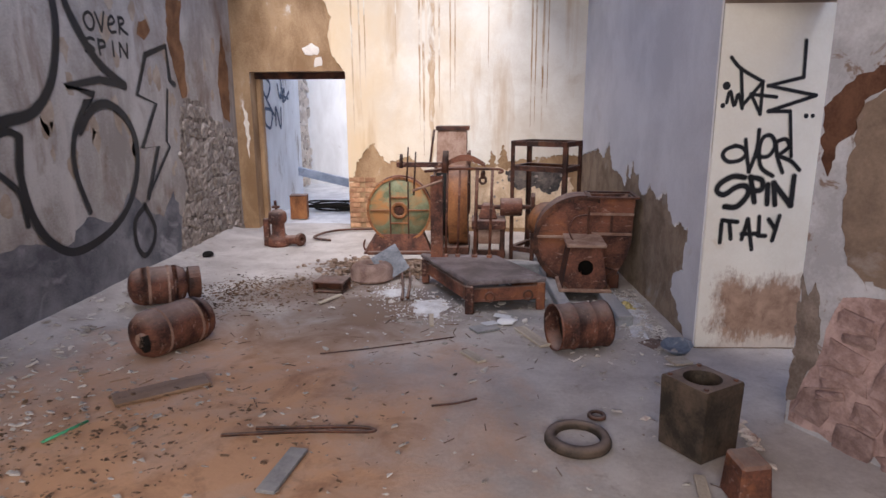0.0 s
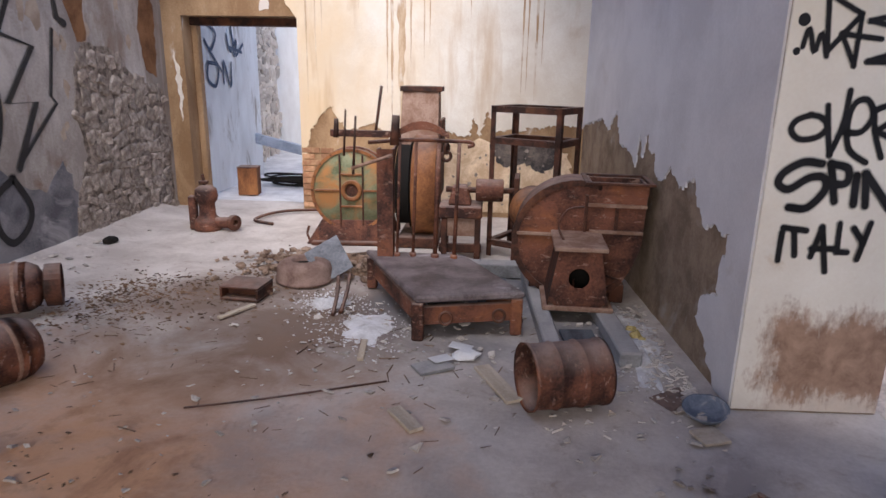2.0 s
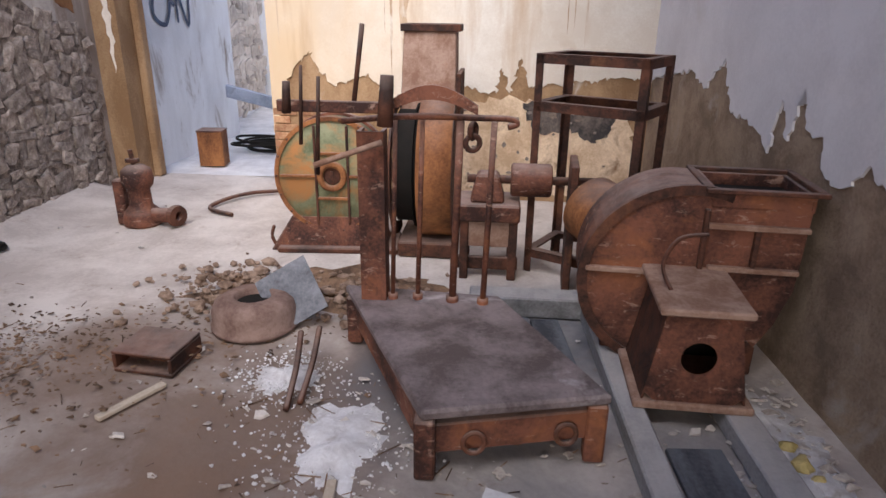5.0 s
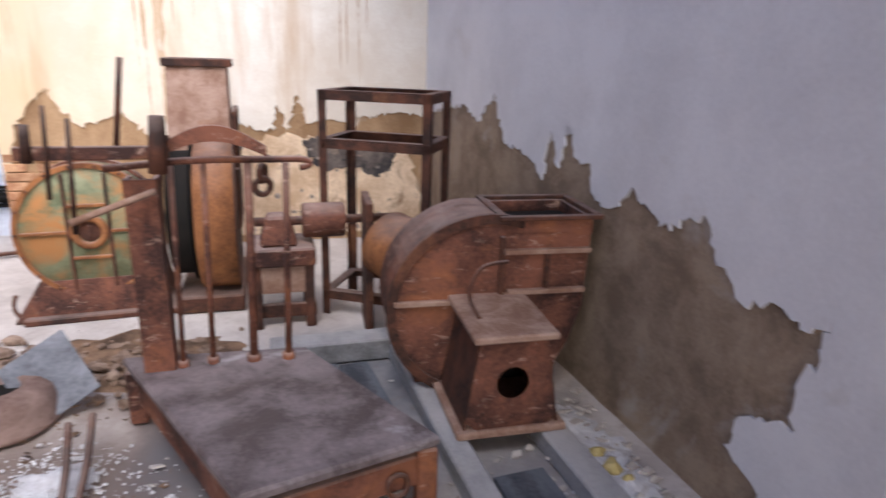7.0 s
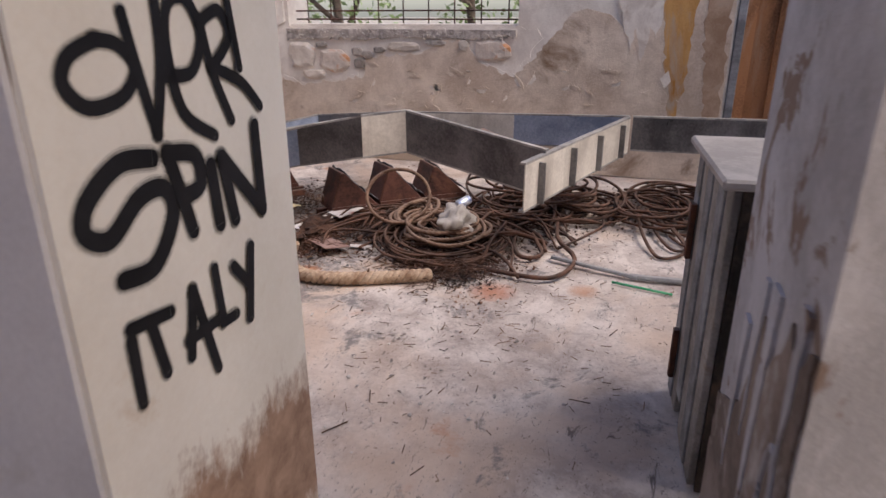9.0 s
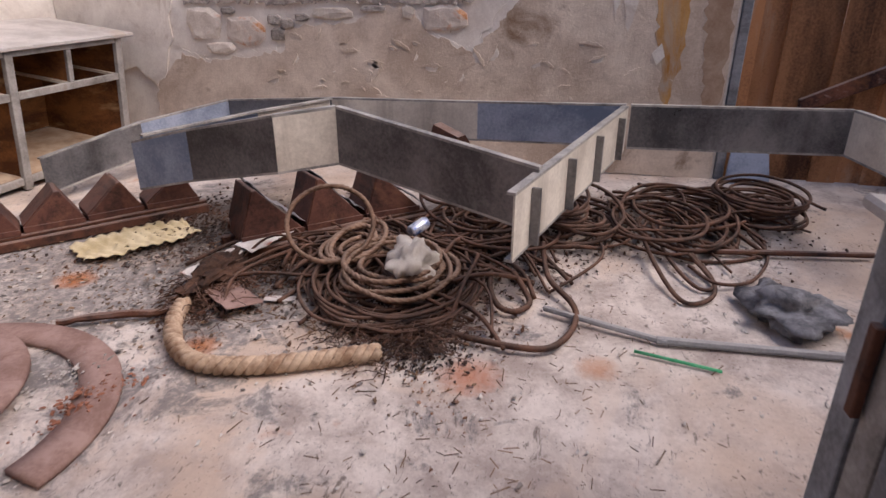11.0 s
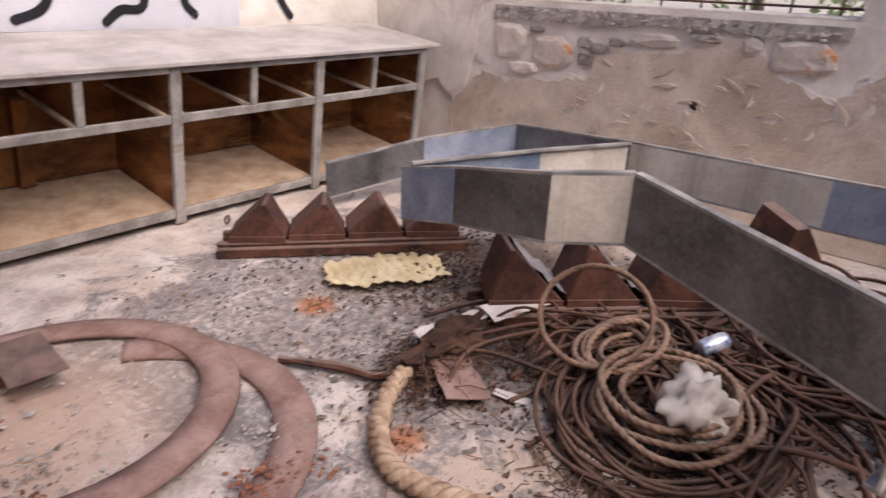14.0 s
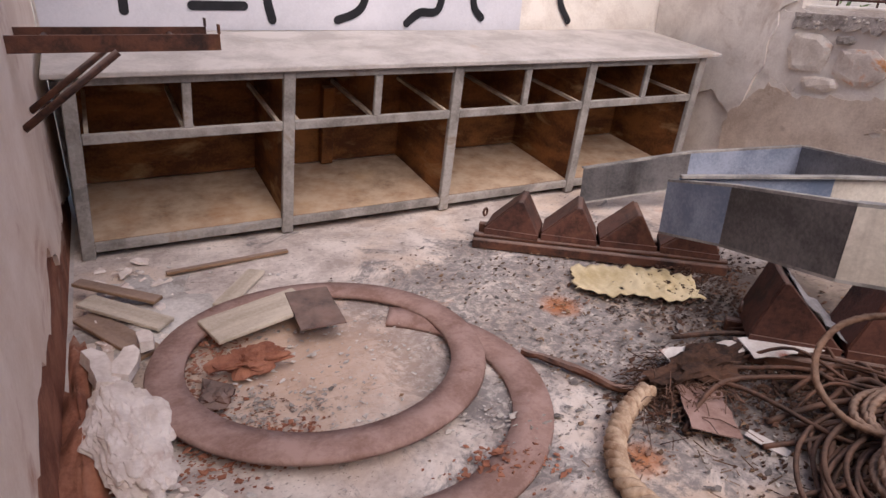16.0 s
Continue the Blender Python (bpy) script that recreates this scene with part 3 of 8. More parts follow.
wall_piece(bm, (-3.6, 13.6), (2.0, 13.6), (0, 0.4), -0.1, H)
structure("wall_back_room_north", bm, M_FAR, "rough back room wall, glare painted into its tone", "wall")
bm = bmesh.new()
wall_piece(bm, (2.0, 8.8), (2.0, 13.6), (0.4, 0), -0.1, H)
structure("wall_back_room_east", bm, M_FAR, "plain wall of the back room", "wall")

# ---- ground and greenery outside ----
bm = bmesh.new()
box(bm, (-300, -300, -0.6), (300, 300, -0.2))
structure("ground", bm, material("pale_dry_earth", (0.42, 0.37, 0.29), (0.62, 0.56, 0.46), 0.4, 0.95, bump=0.4), "dry ground outside the building", "ground")

# ---- machine room: the machines ----
M_RUST_PINK = material("dust_dulled_rust", (0.14, 0.085, 0.068), (0.27, 0.19, 0.16), 5.0, 0.9, bump=0.35, stain=(0.10, 0.05, 0.035), stain_at=(0.58, 0.72))


def fan_disc_face(parent, cx, cz, r, y, mat):
    """Flat ribs on a round casing that faces south."""
    for s in (-0.30, 0.30):
        bm = bmesh.new()
        h = math.sqrt(r * r - (s * r) ** 2) - 0.01
        box(bm, (cx + s * r - 0.008, y - 0.022, cz - h), (cx + s * r + 0.008, y, cz + h), bevel=0.003)
        part("rib", bm, mat, parent)
    for s in (-0.42, 0.42):
        bm = bmesh.new()
        box(bm, (cx - 0.30 * r + 0.008, y - 0.020, cz + s * r - 0.010), (cx + 0.30 * r - 0.008, y, cz + s * r + 0.010), bevel=0.003)
        part("rib", bm, M_RUST_ORANGE, parent)
    for s0, s1 in ((-0.97, -0.32), (0.32, 0.97)):
        bm = bmesh.new()
        box(bm, (cx + s0 * r, y - 0.020, cz - 0.010), (cx + s1 * r, y, cz + 0.010), bevel=0.003)
        part("rib", bm, M_RUST_ORANGE, parent)


def blower_green():
    t = thing("blower_casing", pose(-0.365, 7.15, 0, 0, 0, 4) @ Matrix.Diagonal((0.9, 0.9, 0.92, 1)), "round green-painted blower casing, rusting, on an iron foot", "machine")
    south = pose(0, 0, 0.535, 90, 0, 0)
    bm = bmesh.new()
    lathe(bm, [(0, 0.0), (0.375, 0.0), (0.385, -0.02), (0.385, -0.24), (0, -0.24)], south, 48)
    part("drum", bm, M_GREEN, t, "worn green sheet metal with orange rust", True)
    bm = bmesh.new()
    lathe(bm, [(0.376, 0.012), (0.405, 0.012), (0.405, -0.03), (0.376, -0.03)], south, 48, True)
    part("rim_flange", bm, M_RUST_ORANGE, t, "rusty bolted rim")
    bm = bmesh.new()
    lathe(bm, [(0.405, -0.20), (0.405, -0.25), (0.376, -0.25), (0.376, -0.20)], south, 48, True)
    part("rim_flange", bm, M_RUST, t)
    for i in range(18):
        a = i * math.pi / 9
        bm = bmesh.new()
        lathe(bm, [(0, 0.024), (0.008, 0.024), (0.008, 0.010)], south @ Matrix.Translation((0.391 * math.cos(a), 0.391 * math.sin(a), 0)), 6)
        part("bolt", bm, M_RUST_DARK, t)
    bm = bmesh.new()
    lathe(bm, [(0.065, 0.004), (0.065, 0.035), (0.098, 0.035), (0.104, 0.028), (0.104, 0.004)], south, 32)
    part("hub_ring", bm, M_RUST_ORANGE, t, "raised rusty hub ring", True)
    bm = bmesh.new()
    lathe(bm, [(0, 0.008), (0.052, 0.008), (0.062, 0.004)], south, 24)
    box(bm, (-0.012, -0.02, 0.505), (0.012, -0.008, 0.57))
    part("hub_plate", bm, M_RUST_DARK, t)
    fan_disc_face(t, 0, 0.535, 0.375, -0.002, M_RUST_DARK)
    bm = bmesh.new()
    hexa(bm, [(-0.46, -0.05, 0.0), (0.40, -0.05, 0.0), (0.40, 0.26, 0.0), (-0.46, 0.26, 0.0)], [(-0.30, 0.0, 0.25), (0.30, 0.0, 0.25), (0.30, 0.22, 0.25), (-0.30, 0.22, 0.25)], 0.01)
    part("foot", bm, M_RUST, t, "flared rusty iron foot")
    bm = bmesh.new()
    box(bm, (-0.40, -0.10, 0.0), (0.46, 0.30, 0.04), bevel=0.008)
    part("base_plate", bm, M_RUST_DARK, t)
    bm = bmesh.new()
    tube(bm, smooth_path([(-0.42, -0.02, 0.02), (-0.45, -0.03, 0.1), (-0.43, -0.03, 0.18)]), 0.012)
    part("hook", bm, M_RUST_DARK, t, "", True)


def blower_upright():
    t = thing("blower_scroll", pose(0.02, 7.36, 0), "narrow orange-rust blower scroll with a tall dusty outlet duct", "machine")
    arc = [radians(a) for a in range(-100, 121, 10)]
    rr = lambda a: 0.45
    bm = bmesh.new()
    # curved sheet round the impeller, open towards the back
    for r0, r1 in ((0.45, 0.445),):
        front = [(-rr(a) * math.cos(a), 0.53 + rr(a) * math.sin(a)) for a in arc]
        inner = [(-0.444 * math.cos(a), 0.53 + 0.444 * math.sin(a)) for a in arc]
        rows = [[bm.verts.new((x, y, z)) for x in (0.17, 0.38)] for y, z in front]
        rows2 = [[bm.verts.new((x, y, z)) for x in (0.17, 0.38)] for y, z in inner]
        for p, q, p2, q2 in zip(rows, rows[1:], rows2, rows2[1:]):
            bm.faces.new((p[0], p[1], q[1], q[0]))
            bm.faces.new((p2[0], q2[0], q2[1], p2[1]))
            bm.faces.new((p[0], q[0], q2[0], p2[0]))
            bm.faces.new((p[1], p2[1], q2[1], q[1]))
    part("curved_sheet", bm, M_RUST_ORANGE, t, "orange rusted curved sheet", True)
    # black curved sheet added inside, painting the casing's dark recess
    bm = bmesh.new()
    deep = [(-0.36 * math.cos(a), 0.53 + 0.36 * math.sin(a)) for a in arc]
    rows = [[bm.verts.new((x, y, z)) for x in (0.021, 0.169)] for y, z in deep]
    for p, q in zip(rows, rows[1:]):
        bm.faces.new((p[0], p[1], q[1], q[0]))
    part("inner_shade_drum", bm, M_BLACK, t, "black sheet painted as shade inside the casing", True)
    bm = bmesh.new()
    slab(bm, [(-0.45 * math.cos(a), 0.53 + 0.45 * math.sin(a)) for a in arc] + [(-0.37 * math.cos(a), 0.53 + 0.37 * math.sin(a)) for a in arc[::-1]], plane_frame((0.01, 0, 0), (0, 1, 0), (1, 0, 0)), -0.006, 0.008)
    part("side_rim", bm, M_RUST_DARK, t, "dark rusted rim")
    bm = bmesh.new()
    slab(bm, [(-0.45 * math.cos(a), 0.53 + 0.45 * math.sin(a)) for a in arc] + [(0.35, 0.15)], plane_frame((0.378, 0, 0), (0, 1, 0), (1, 0, 0)), -0.004, 0.004)
    part("side_plate", bm, M_RUST, t)
    # black plate further in, painted as shade
    bm = bmesh.new()
    slab(bm, [(-0.40 * math.cos(a), 0.53 + 0.40 * math.sin(a)) for a in arc] + [(0.35, 0.15)], plane_frame((0.14, 0, 0), (0, 1, 0), (1, 0, 0)), -0.004, 0.004)
    part("inner_shade_plate", bm, M_BLACK, t, "black plate painted as shade inside the casing")
    bm = bmesh.new()
    hexa(bm, [(0.0, 0.02, 0.55), (0.37, 0.02, 0.55), (0.37, 0.44, 0.55), (0.0, 0.44, 0.55)], [(0.02, 0.20, 1.37), (0.355, 0.20, 1.37), (0.355, 0.47, 1.37), (0.02, 0.47, 1.37)], 0.006)
    part("outlet_duct", bm, M_PINKDUST, t, "tall dusty pinkish sheet duct")
    bm = bmesh.new()
    for a, b in (((0.0, 0.175, 1.355), (0.385, 0.2, 1.40)), ((0.0, 0.47, 1.355), (0.385, 0.495, 1.40)), ((0.0, 0.2, 1.355), (0.022, 0.47, 1.40)), ((0.36, 0.2, 1.355), (0.385, 0.47, 1.40))):
        box(bm, a, b, bevel=0.003)
    part("flange", bm, M_RUST_DARK, t, "bolted angle-iron flange")
    for z, y in ((0.62, 0.01), (0.95, 0.08)):
        bm = bmesh.new()
        box(bm, (0.37, y - 0.02, z - 0.2), (0.40, y + 0.42, z + 0.16), bevel=0.004)
        part("edge_angle", bm, M_RUST_DARK, t)
    bm = bmesh.new()
    box(bm, (0.04, -0.3, 0.0), (0.40, 0.42, 0.10), bevel=0.01)
    part("foot", bm, M_RUST_DARK, t)


def bearing_table():
    t = thing("bearing_pedestal", pose(0.62, 6.85, 0), "rusty iron bearing pedestal with a shaft coupling", "machine")
    bm = bmesh.new()
    box(bm, (-0.17, -0.12, 0.36), (0.19, 0.2, 0.46), bevel=0.01)
    part("table", bm, M_RUST, t)
    for x in (-0.15, 0.13):
        for y in (-0.10, 0.14):
            bm = bmesh.new()
            box(bm, (x, y, 0), (x + 0.05, y + 0.05, 0.36), bevel=0.006)
            part("leg", bm, M_RUST_DARK, t)
    bm = bmesh.new()
    box(bm, (-0.17, -0.06, 0.05), (0.19, -0.03, 0.13), bevel=0.006)
    part("stretcher", bm, M_RUST_DARK, t)
    bm = bmesh.new()
    box(bm, (-0.14, -0.08, 0.2), (0.14, -0.05, 0.36), bevel=0.006)
    part("apron", bm, M_PINKDUST, t)
    bm = bmesh.new()
    hexa(bm, [(-0.10, -0.08, 0.46), (0.10, -0.08, 0.46), (0.10, 0.12, 0.46), (-0.10, 0.12, 0.46)], [(-0.06, -0.05, 0.62), (0.06, -0.05, 0.62), (0.06, 0.09, 0.62), (-0.06, 0.09, 0.62)], 0.015)
    part("bearing_block", bm, M_RUST, t)
    bm = bmesh.new()
    rod(bm, (-0.12, 0.02, 0.58), (0.62, 0.02, 0.58), 0.025)
    part("shaft", bm, M_RUST_DARK, t, "", True)
    bm = bmesh.new()
    lathe(bm, [(0, 0), (0.085, 0), (0.095, 0.01), (0.095, 0.22), (0.085, 0.23), (0, 0.23)], axis((0.13, 0.02, 0.58), (0.4, 0.02, 0.58)), 28)
    part("coupling", bm, M_RUST, t, "stout rusty shaft coupling", True)


def blower_big():
    t = thing("centrifugal_blower", pose(1.45, 5.80, 0, 0, 0, -4) @ Matrix.Diagonal((1.0, 1.0, 0.965, 1)), "big rust-brown centrifugal blower with an open outlet box", "machine")
    c, r = 0.455, 0.42
    bm = bmesh.new()
    # scroll: round at the west, growing into the outlet at the east
    arc = [radians(a) for a in range(95, 271, 7)]
    ring = [(r * math.cos(a), c + r * math.sin(a)) for a in arc]
    outline = ring + [(0.12, 0.05), (0.30, 0.13), (0.38, 0.28), (0.43, 0.45), (0.44, 0.80), (0.09, 0.80), (0.08, 0.868)]
    slab(bm, outline, plane_frame((0, 0, 0), (1, 0, 0), (0, -1, 0)), -0.36, 0.0)
    part("scroll", bm, M_RUST, t, "red-brown rusted sheet scroll")
    bm = bmesh.new()
    lathe(bm, [(r - 0.03, 0.012), (r + 0.012, 0.012), (r + 0.012, -0.012), (r - 0.03, -0.012)], pose(0, 0, c, 90, 0, 0), 44, True)
    for v in [v for v in bm.verts if v.co.x > 0.16 and v.co.z > 0.2]:
        v.co.x, v.co.y = 0.16, v.co.y + 0.02
    part("rim", bm, M_RUST_DARK, t)
    for x0, x1, z in ((0.06, 0.44, 0.72), (0.08, 0.43, 0.535), (-0.40, 0.0, 0.50)):
        bm = bmesh.new()
        box(bm, (x0, -0.026, z - 0.011), (x1, 0.002, z + 0.011), bevel=0.003)
        part("rib", bm, M_PINKDUST, t, "dusty angle-iron rib")
    for x, z0, z1 in ((0.05, 0.5, 0.79), (0.25, 0.55, 0.71), (0.0, 0.1, 0.49)):
        bm = bmesh.new()
        box(bm, (x - 0.010, -0.024, z0), (x + 0.010, 0.002, z1), bevel=0.003)
        part("rib", bm, M_RUST_DARK, t)
    # outlet: four sheets round an open mouth
    for a, b in (((0.06, 0.0, 0.79), (0.075, 0.36, 0.86)), ((0.432, 0.0, 0.79), (0.447, 0.36, 0.86)), ((0.075, 0.0, 0.79), (0.432, 0.015, 0.86)), ((0.075, 0.345, 0.79), (0.432, 0.36, 0.86))):
        bm = bmesh.new()
        box(bm, a, b, bevel=0.003)
        part("outlet_sheet", bm, M_RUST, t)
    # black sheet below the mouth, painting the shade inside the outlet
    bm = bmesh.new()
    box(bm, (0.075, 0.015, 0.802), (0.432, 0.345, 0.806))
    part("outlet_shade", bm, M_BLACK, t, "black sheet painted as shade inside the outlet")
    for a, b in (((0.03, -0.03, 0.86), (0.48, 0.0, 0.88)), ((0.03, 0.36, 0.86), (0.48, 0.39, 0.88)), ((0.03, 0.0, 0.86), (0.06, 0.36, 0.88)), ((0.447, 0.0, 0.86), (0.48, 0.36, 0.88))):
        bm = bmesh.new()
        box(bm, a, b, bevel=0.003)
        part("outlet_flange", bm, M_RUST_DARK, t)
    bm = bmesh.new()
    lathe(bm, [(0.0, 0.0), (0.29, 0.0), (0.24, 0.1), (0.16, 0.30), (0.18, 0.32), (0.18, 0.5), (0, 0.5)], axis((-0.05, 0.36, c), (-0.42, 0.9, c + 0.10)), 32)
    part("inlet_cone", bm, M_RUST_ORANGE, t, "conical rusted inlet pipe", True)
    bm = bmesh.new()
    box(bm, (-0.45, 0.74, 0.0), (-0.41, 1.05, 0.76), bevel=0.006)
    part("inlet_plate", bm, M_RUST_DARK, t)
    for x in (-0.3, 0.25):
        bm = bmesh.new()
        box(bm, (x, 0.05, 0.0), (x + 0.1, 0.32, 0.14), bevel=0.006)
        part("foot", bm, M_RUST_DARK, t)


def motor_stand():
    t = thing("motor_pedestal", pose(1.43, 5.41, 0.085, 0, 0, -2), "tapered rusty pedestal with a round hole in its front", "machine")
    bm = bmesh.new()
    box(bm, (-0.22, -0.02, 0.0), (0.22, 0.42, 0.03), bevel=0.006)
    part("base_plate", bm, M_PINKDUST, t, "dusty base plate")
    # front sheet, pierced by the hole
    bm = bmesh.new()
    k = 28
    cz, rr = 0.21, 0.065
    circle = [Vector((rr * math.cos(2 * math.pi * i / k), 0, cz + rr * math.sin(2 * math.pi * i / k))) for i in range(k)]
    lo, hi, w0, w1 = 0.03, 0.385, 0.19, 0.13
    edge = []
    for p in circle:
        d = (p - Vector((0, 0, cz))).normalized()
        s = 1e9
        if abs(d.z) > 1e-6:
            s = min(s, ((hi if d.z > 0 else lo) - cz) / d.z)
        tan = (w0 - w1) / (hi - lo)
        for sg in (-1, 1):
            den = d.x * sg + tan * d.z
            if den > 1e-6:
                s = min(s, (w0 - tan * (cz - lo)) / den)
        edge.append(Vector((0, 0, cz)) + d * s)
    lean = lambda p, off: (p.x, 0.0 + 0.06 * (p.z - lo) + off, p.z)
    for off in (0.0, 0.008):
        ci = [bm.verts.new(lean(p, off)) for p in circle]
        eo = [bm.verts.new(lean(p, off)) for p in edge]
        for i in range(k):
            j = (i + 1) % k
            bm.faces.new((ci[i], ci[j], eo[j], eo[i]))
    part("front_sheet", bm, M_RUST, t, "rusty sheet with a round hole")
    for sg in (-1, 1):
        bm = bmesh.new()
        hexa(bm, [(sg * 0.19, 0.005, 0.03), (sg * 0.182, 0.005, 0.03), (sg * 0.182, 0.38, 0.03), (sg * 0.19, 0.38, 0.03)],
             [(sg * 0.13, 0.03, 0.385), (sg * 0.122, 0.03, 0.385), (sg * 0.122, 0.36, 0.385), (sg * 0.13, 0.36, 0.385)])
        part("side_sheet", bm, M_RUST_DARK if sg < 0 else M_RUST, t)
    # back sheet painted black, for the shade seen through the hole
    bm = bmesh.new()
    hexa(bm, [(-0.19, 0.37, 0.03), (0.19, 0.37, 0.03), (0.19, 0.38, 0.03), (-0.19, 0.38, 0.03)], [(-0.13, 0.35, 0.385), (0.13, 0.35, 0.385), (0.13, 0.36, 0.385), (-0.13, 0.36, 0.385)])
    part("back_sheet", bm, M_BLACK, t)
    bm = bmesh.new()
    hexa(bm, [(-0.165, -0.015, 0.387), (0.165, -0.015, 0.387), (0.165, 0.40, 0.40), (-0.165, 0.40, 0.40)], [(-0.165, -0.015, 0.415), (0.165, -0.015, 0.415), (0.165, 0.40, 0.428), (-0.165, 0.40, 0.428)], 0.006)
    part("top_plate", bm, M_PINKDUST, t, "dust-covered top plate")
    bm = bmesh.new()
    tube(bm, smooth_path([(-0.10, 0.15, 0.42), (-0.13, 0.2, 0.50), (-0.08, 0.22, 0.60), (0.02, 0.2, 0.63)]), 0.008, 6)
    part("wire", bm, M_RUST_DARK, t, "", True)


M_PLATE = material("dusted_iron_plate", (0.085, 0.066, 0.066), (0.235, 0.197, 0.2), 4.5, 0.52, bump=0.3, stain=(0.62, 0.60, 0.62), stain_at=(0.6, 0.78), stain_scale=2.2)


def platform_scale():
    t = thing("platform_scale", pose(0.55, 5.5, 0), "dusty iron platform scale with a railed column at its back", "scale")
    o = Vector((0.55, 5.5, 0))
    P = lambda x, y, z: tuple(Vector((x, y, z)) - o)
    fl, fr, br, bl = (0.45, 5.02), (1.085, 5.18), (0.70, 5.94), (-0.02, 5.99)
    bm = bmesh.new()
    hexa(bm, [P(*q, 0.235) for q in (fl, fr, br, bl)], [P(*q, 0.275) for q in (fl, fr, br, bl)], 0.010)
    part("platform", bm, M_PLATE, t, "dust-whitened iron plate")
    cx, cy = 0.555, 5.5
    inn = [(cx + (x - cx) * 0.93, cy + (y - cy) * 0.95) for x, y in (fl, fr, br, bl)]
    for i in range(4):
        p, q = inn[i], inn[(i + 1) % 4]
        d = (Vector(q) - Vector(p)).normalized()
        n = Vector((-d.y, d.x)) * 0.035
        bm = bmesh.new()
        hexa(bm, [P(p[0], p[1], 0.09), P(q[0], q[1], 0.09), P(q[0] + n.x, q[1] + n.y, 0.09), P(p[0] + n.x, p[1] + n.y, 0.09)],
             [P(p[0], p[1], 0.205), P(q[0], q[1], 0.205), P(q[0] + n.x, q[1] + n.y, 0.205), P(p[0] + n.x, p[1] + n.y, 0.205)], 0.006)
        part("side_rail", bm, M_RUST, t, "rusty frame rail")
        bm = bmesh.new()
        x, y = cx + (p[0] - cx) * 0.98, cy + (p[1] - cy) * 0.98
        box(bm, P(x - 0.035, y - 0.035, 0.0), P(x + 0.035, y + 0.035, 0.235), bevel=0.008)
        part("corner_post", bm, M_RUST, t)
    for s in (0.27, 0.76):
        x, y = fl[0] + (fr[0] - fl[0]) * s, fl[1] + (fr[1] - fl[1]) * s
        bm = bmesh.new()
        lathe(bm, [(0.036 + 0.009 * math.cos(a), 0.009 * math.sin(a)) for a in [i * math.pi / 4 for i in range(8)]], pose(*P(x, y - 0.0, 0.135), 80, 0, 14), 20, True)
        part("ring_handle", bm, M_RUST_DARK, t, "hanging iron ring")
    # column and rails
    bm = bmesh.new()
    channel = [(0.09, 5.83), (0.20, 5.83), (0.20, 5.93), (0.185, 5.93), (0.185, 5.845), (0.105, 5.845), (0.105, 5.93), (0.09, 5.93)]
    slab(bm, [(x - 0.55, y - 5.5) for x, y in channel], ID, 0.275, 1.02)
    part("column", bm, M_RUST, t, "rusty channel-iron column")
    for x, y, r in ((0.335, 5.87, 0.011), (0.49, 5.86, 0.016), (0.625, 5.85, 0.013), (0.225, 5.86, 0.010)):
        bm = bmesh.new()
        rod(bm, P(x, y, 0.27), P(x + 0.02, y, 1.07), r)
        lathe(bm, [(0, 0.30), (r + 0.012, 0.30), (r + 0.012, 0.275)], Matrix.Translation(P(x, y, 0)), 10)
        part("upright", bm, M_RUST, t, "", True)
    bm = bmesh.new()
    tube(bm, smooth_path([P(0.04, 5.80, 1.065), P(0.3, 5.83, 1.085), P(0.6, 5.87, 1.08), P(0.71, 5.89, 1.075), P(0.735, 5.89, 1.055), P(0.70, 5.88, 1.045)]), 0.013)
    part("top_bar", bm, M_RUST, t, "bent iron bar with a curled end", True)
    bm = bmesh.new()
    box(bm, P(-0.20, 5.74, 1.105), P(0.26, 5.76, 1.15), bevel=0.004)
    part("balance_beam", bm, M_RUST, t, "flat rusty balance beam")
    bm = bmesh.new()
    arch = [(0.22 + 0.36 * i / 12, 1.105 + 0.055 * math.sin(math.pi * i / 12)) for i in range(13)]
    slab(bm, arch + [(x, z + 0.035 + 0.02 * math.sin(math.pi * i / 12)) for i, (x, z) in reversed(list(enumerate(arch)))], plane_frame(P(0, 5.78, 0), (1, 0, 0), (0, -1, 0)), -0.01, 0.01)
    part("arched_plate", bm, M_RUST, t)
    for x, z0, z1, r in ((-0.16, 1.10, 1.22, 0.018), (-0.11, 0.98, 1.28, 0.008), (-0.05, 0.86, 1.24, 0.009), (0.225, 1.06, 1.25, 0.032)):
        bm = bmesh.new()
        rod(bm, P(x, 5.735, z0), P(x + (z1 - z0) * 0.06, 5.735, z1), r, r * 0.8, 10)
        part("hanger", bm, M_RUST_DARK, t, "", True)
    bm = bmesh.new()
    rod(bm, P(0.09, 5.80, 1.12), P(0.13, 5.82, 1.43), 0.010)
    part("upright_rod", bm, M_RUST_DARK, t, "", True)
    bm = bmesh.new()
    rod(bm, P(-0.06, 5.72, 0.90), P(0.20, 5.80, 0.985), 0.012)
    part("cross_rod", bm, M_PINKDUST, t, "", True)
    bm = bmesh.new()
    lathe(bm, [(0.03 + 0.012 * math.cos(a), 0.012 * math.sin(a)) for a in [i * math.pi / 3 for i in range(6)]], pose(*P(0.56, 5.86, 0.98), 90, 0, 20), 14, True)
    lathe(bm, [(0.03 + 0.012 * math.cos(a), 0.012 * math.sin(a)) for a in [i * math.pi / 3 for i in range(6)]], pose(*P(0.56, 5.86, 1.03), 90, 0, 70), 14, True)
    part("chain_link", bm, M_RUST_DARK, t, "", True)


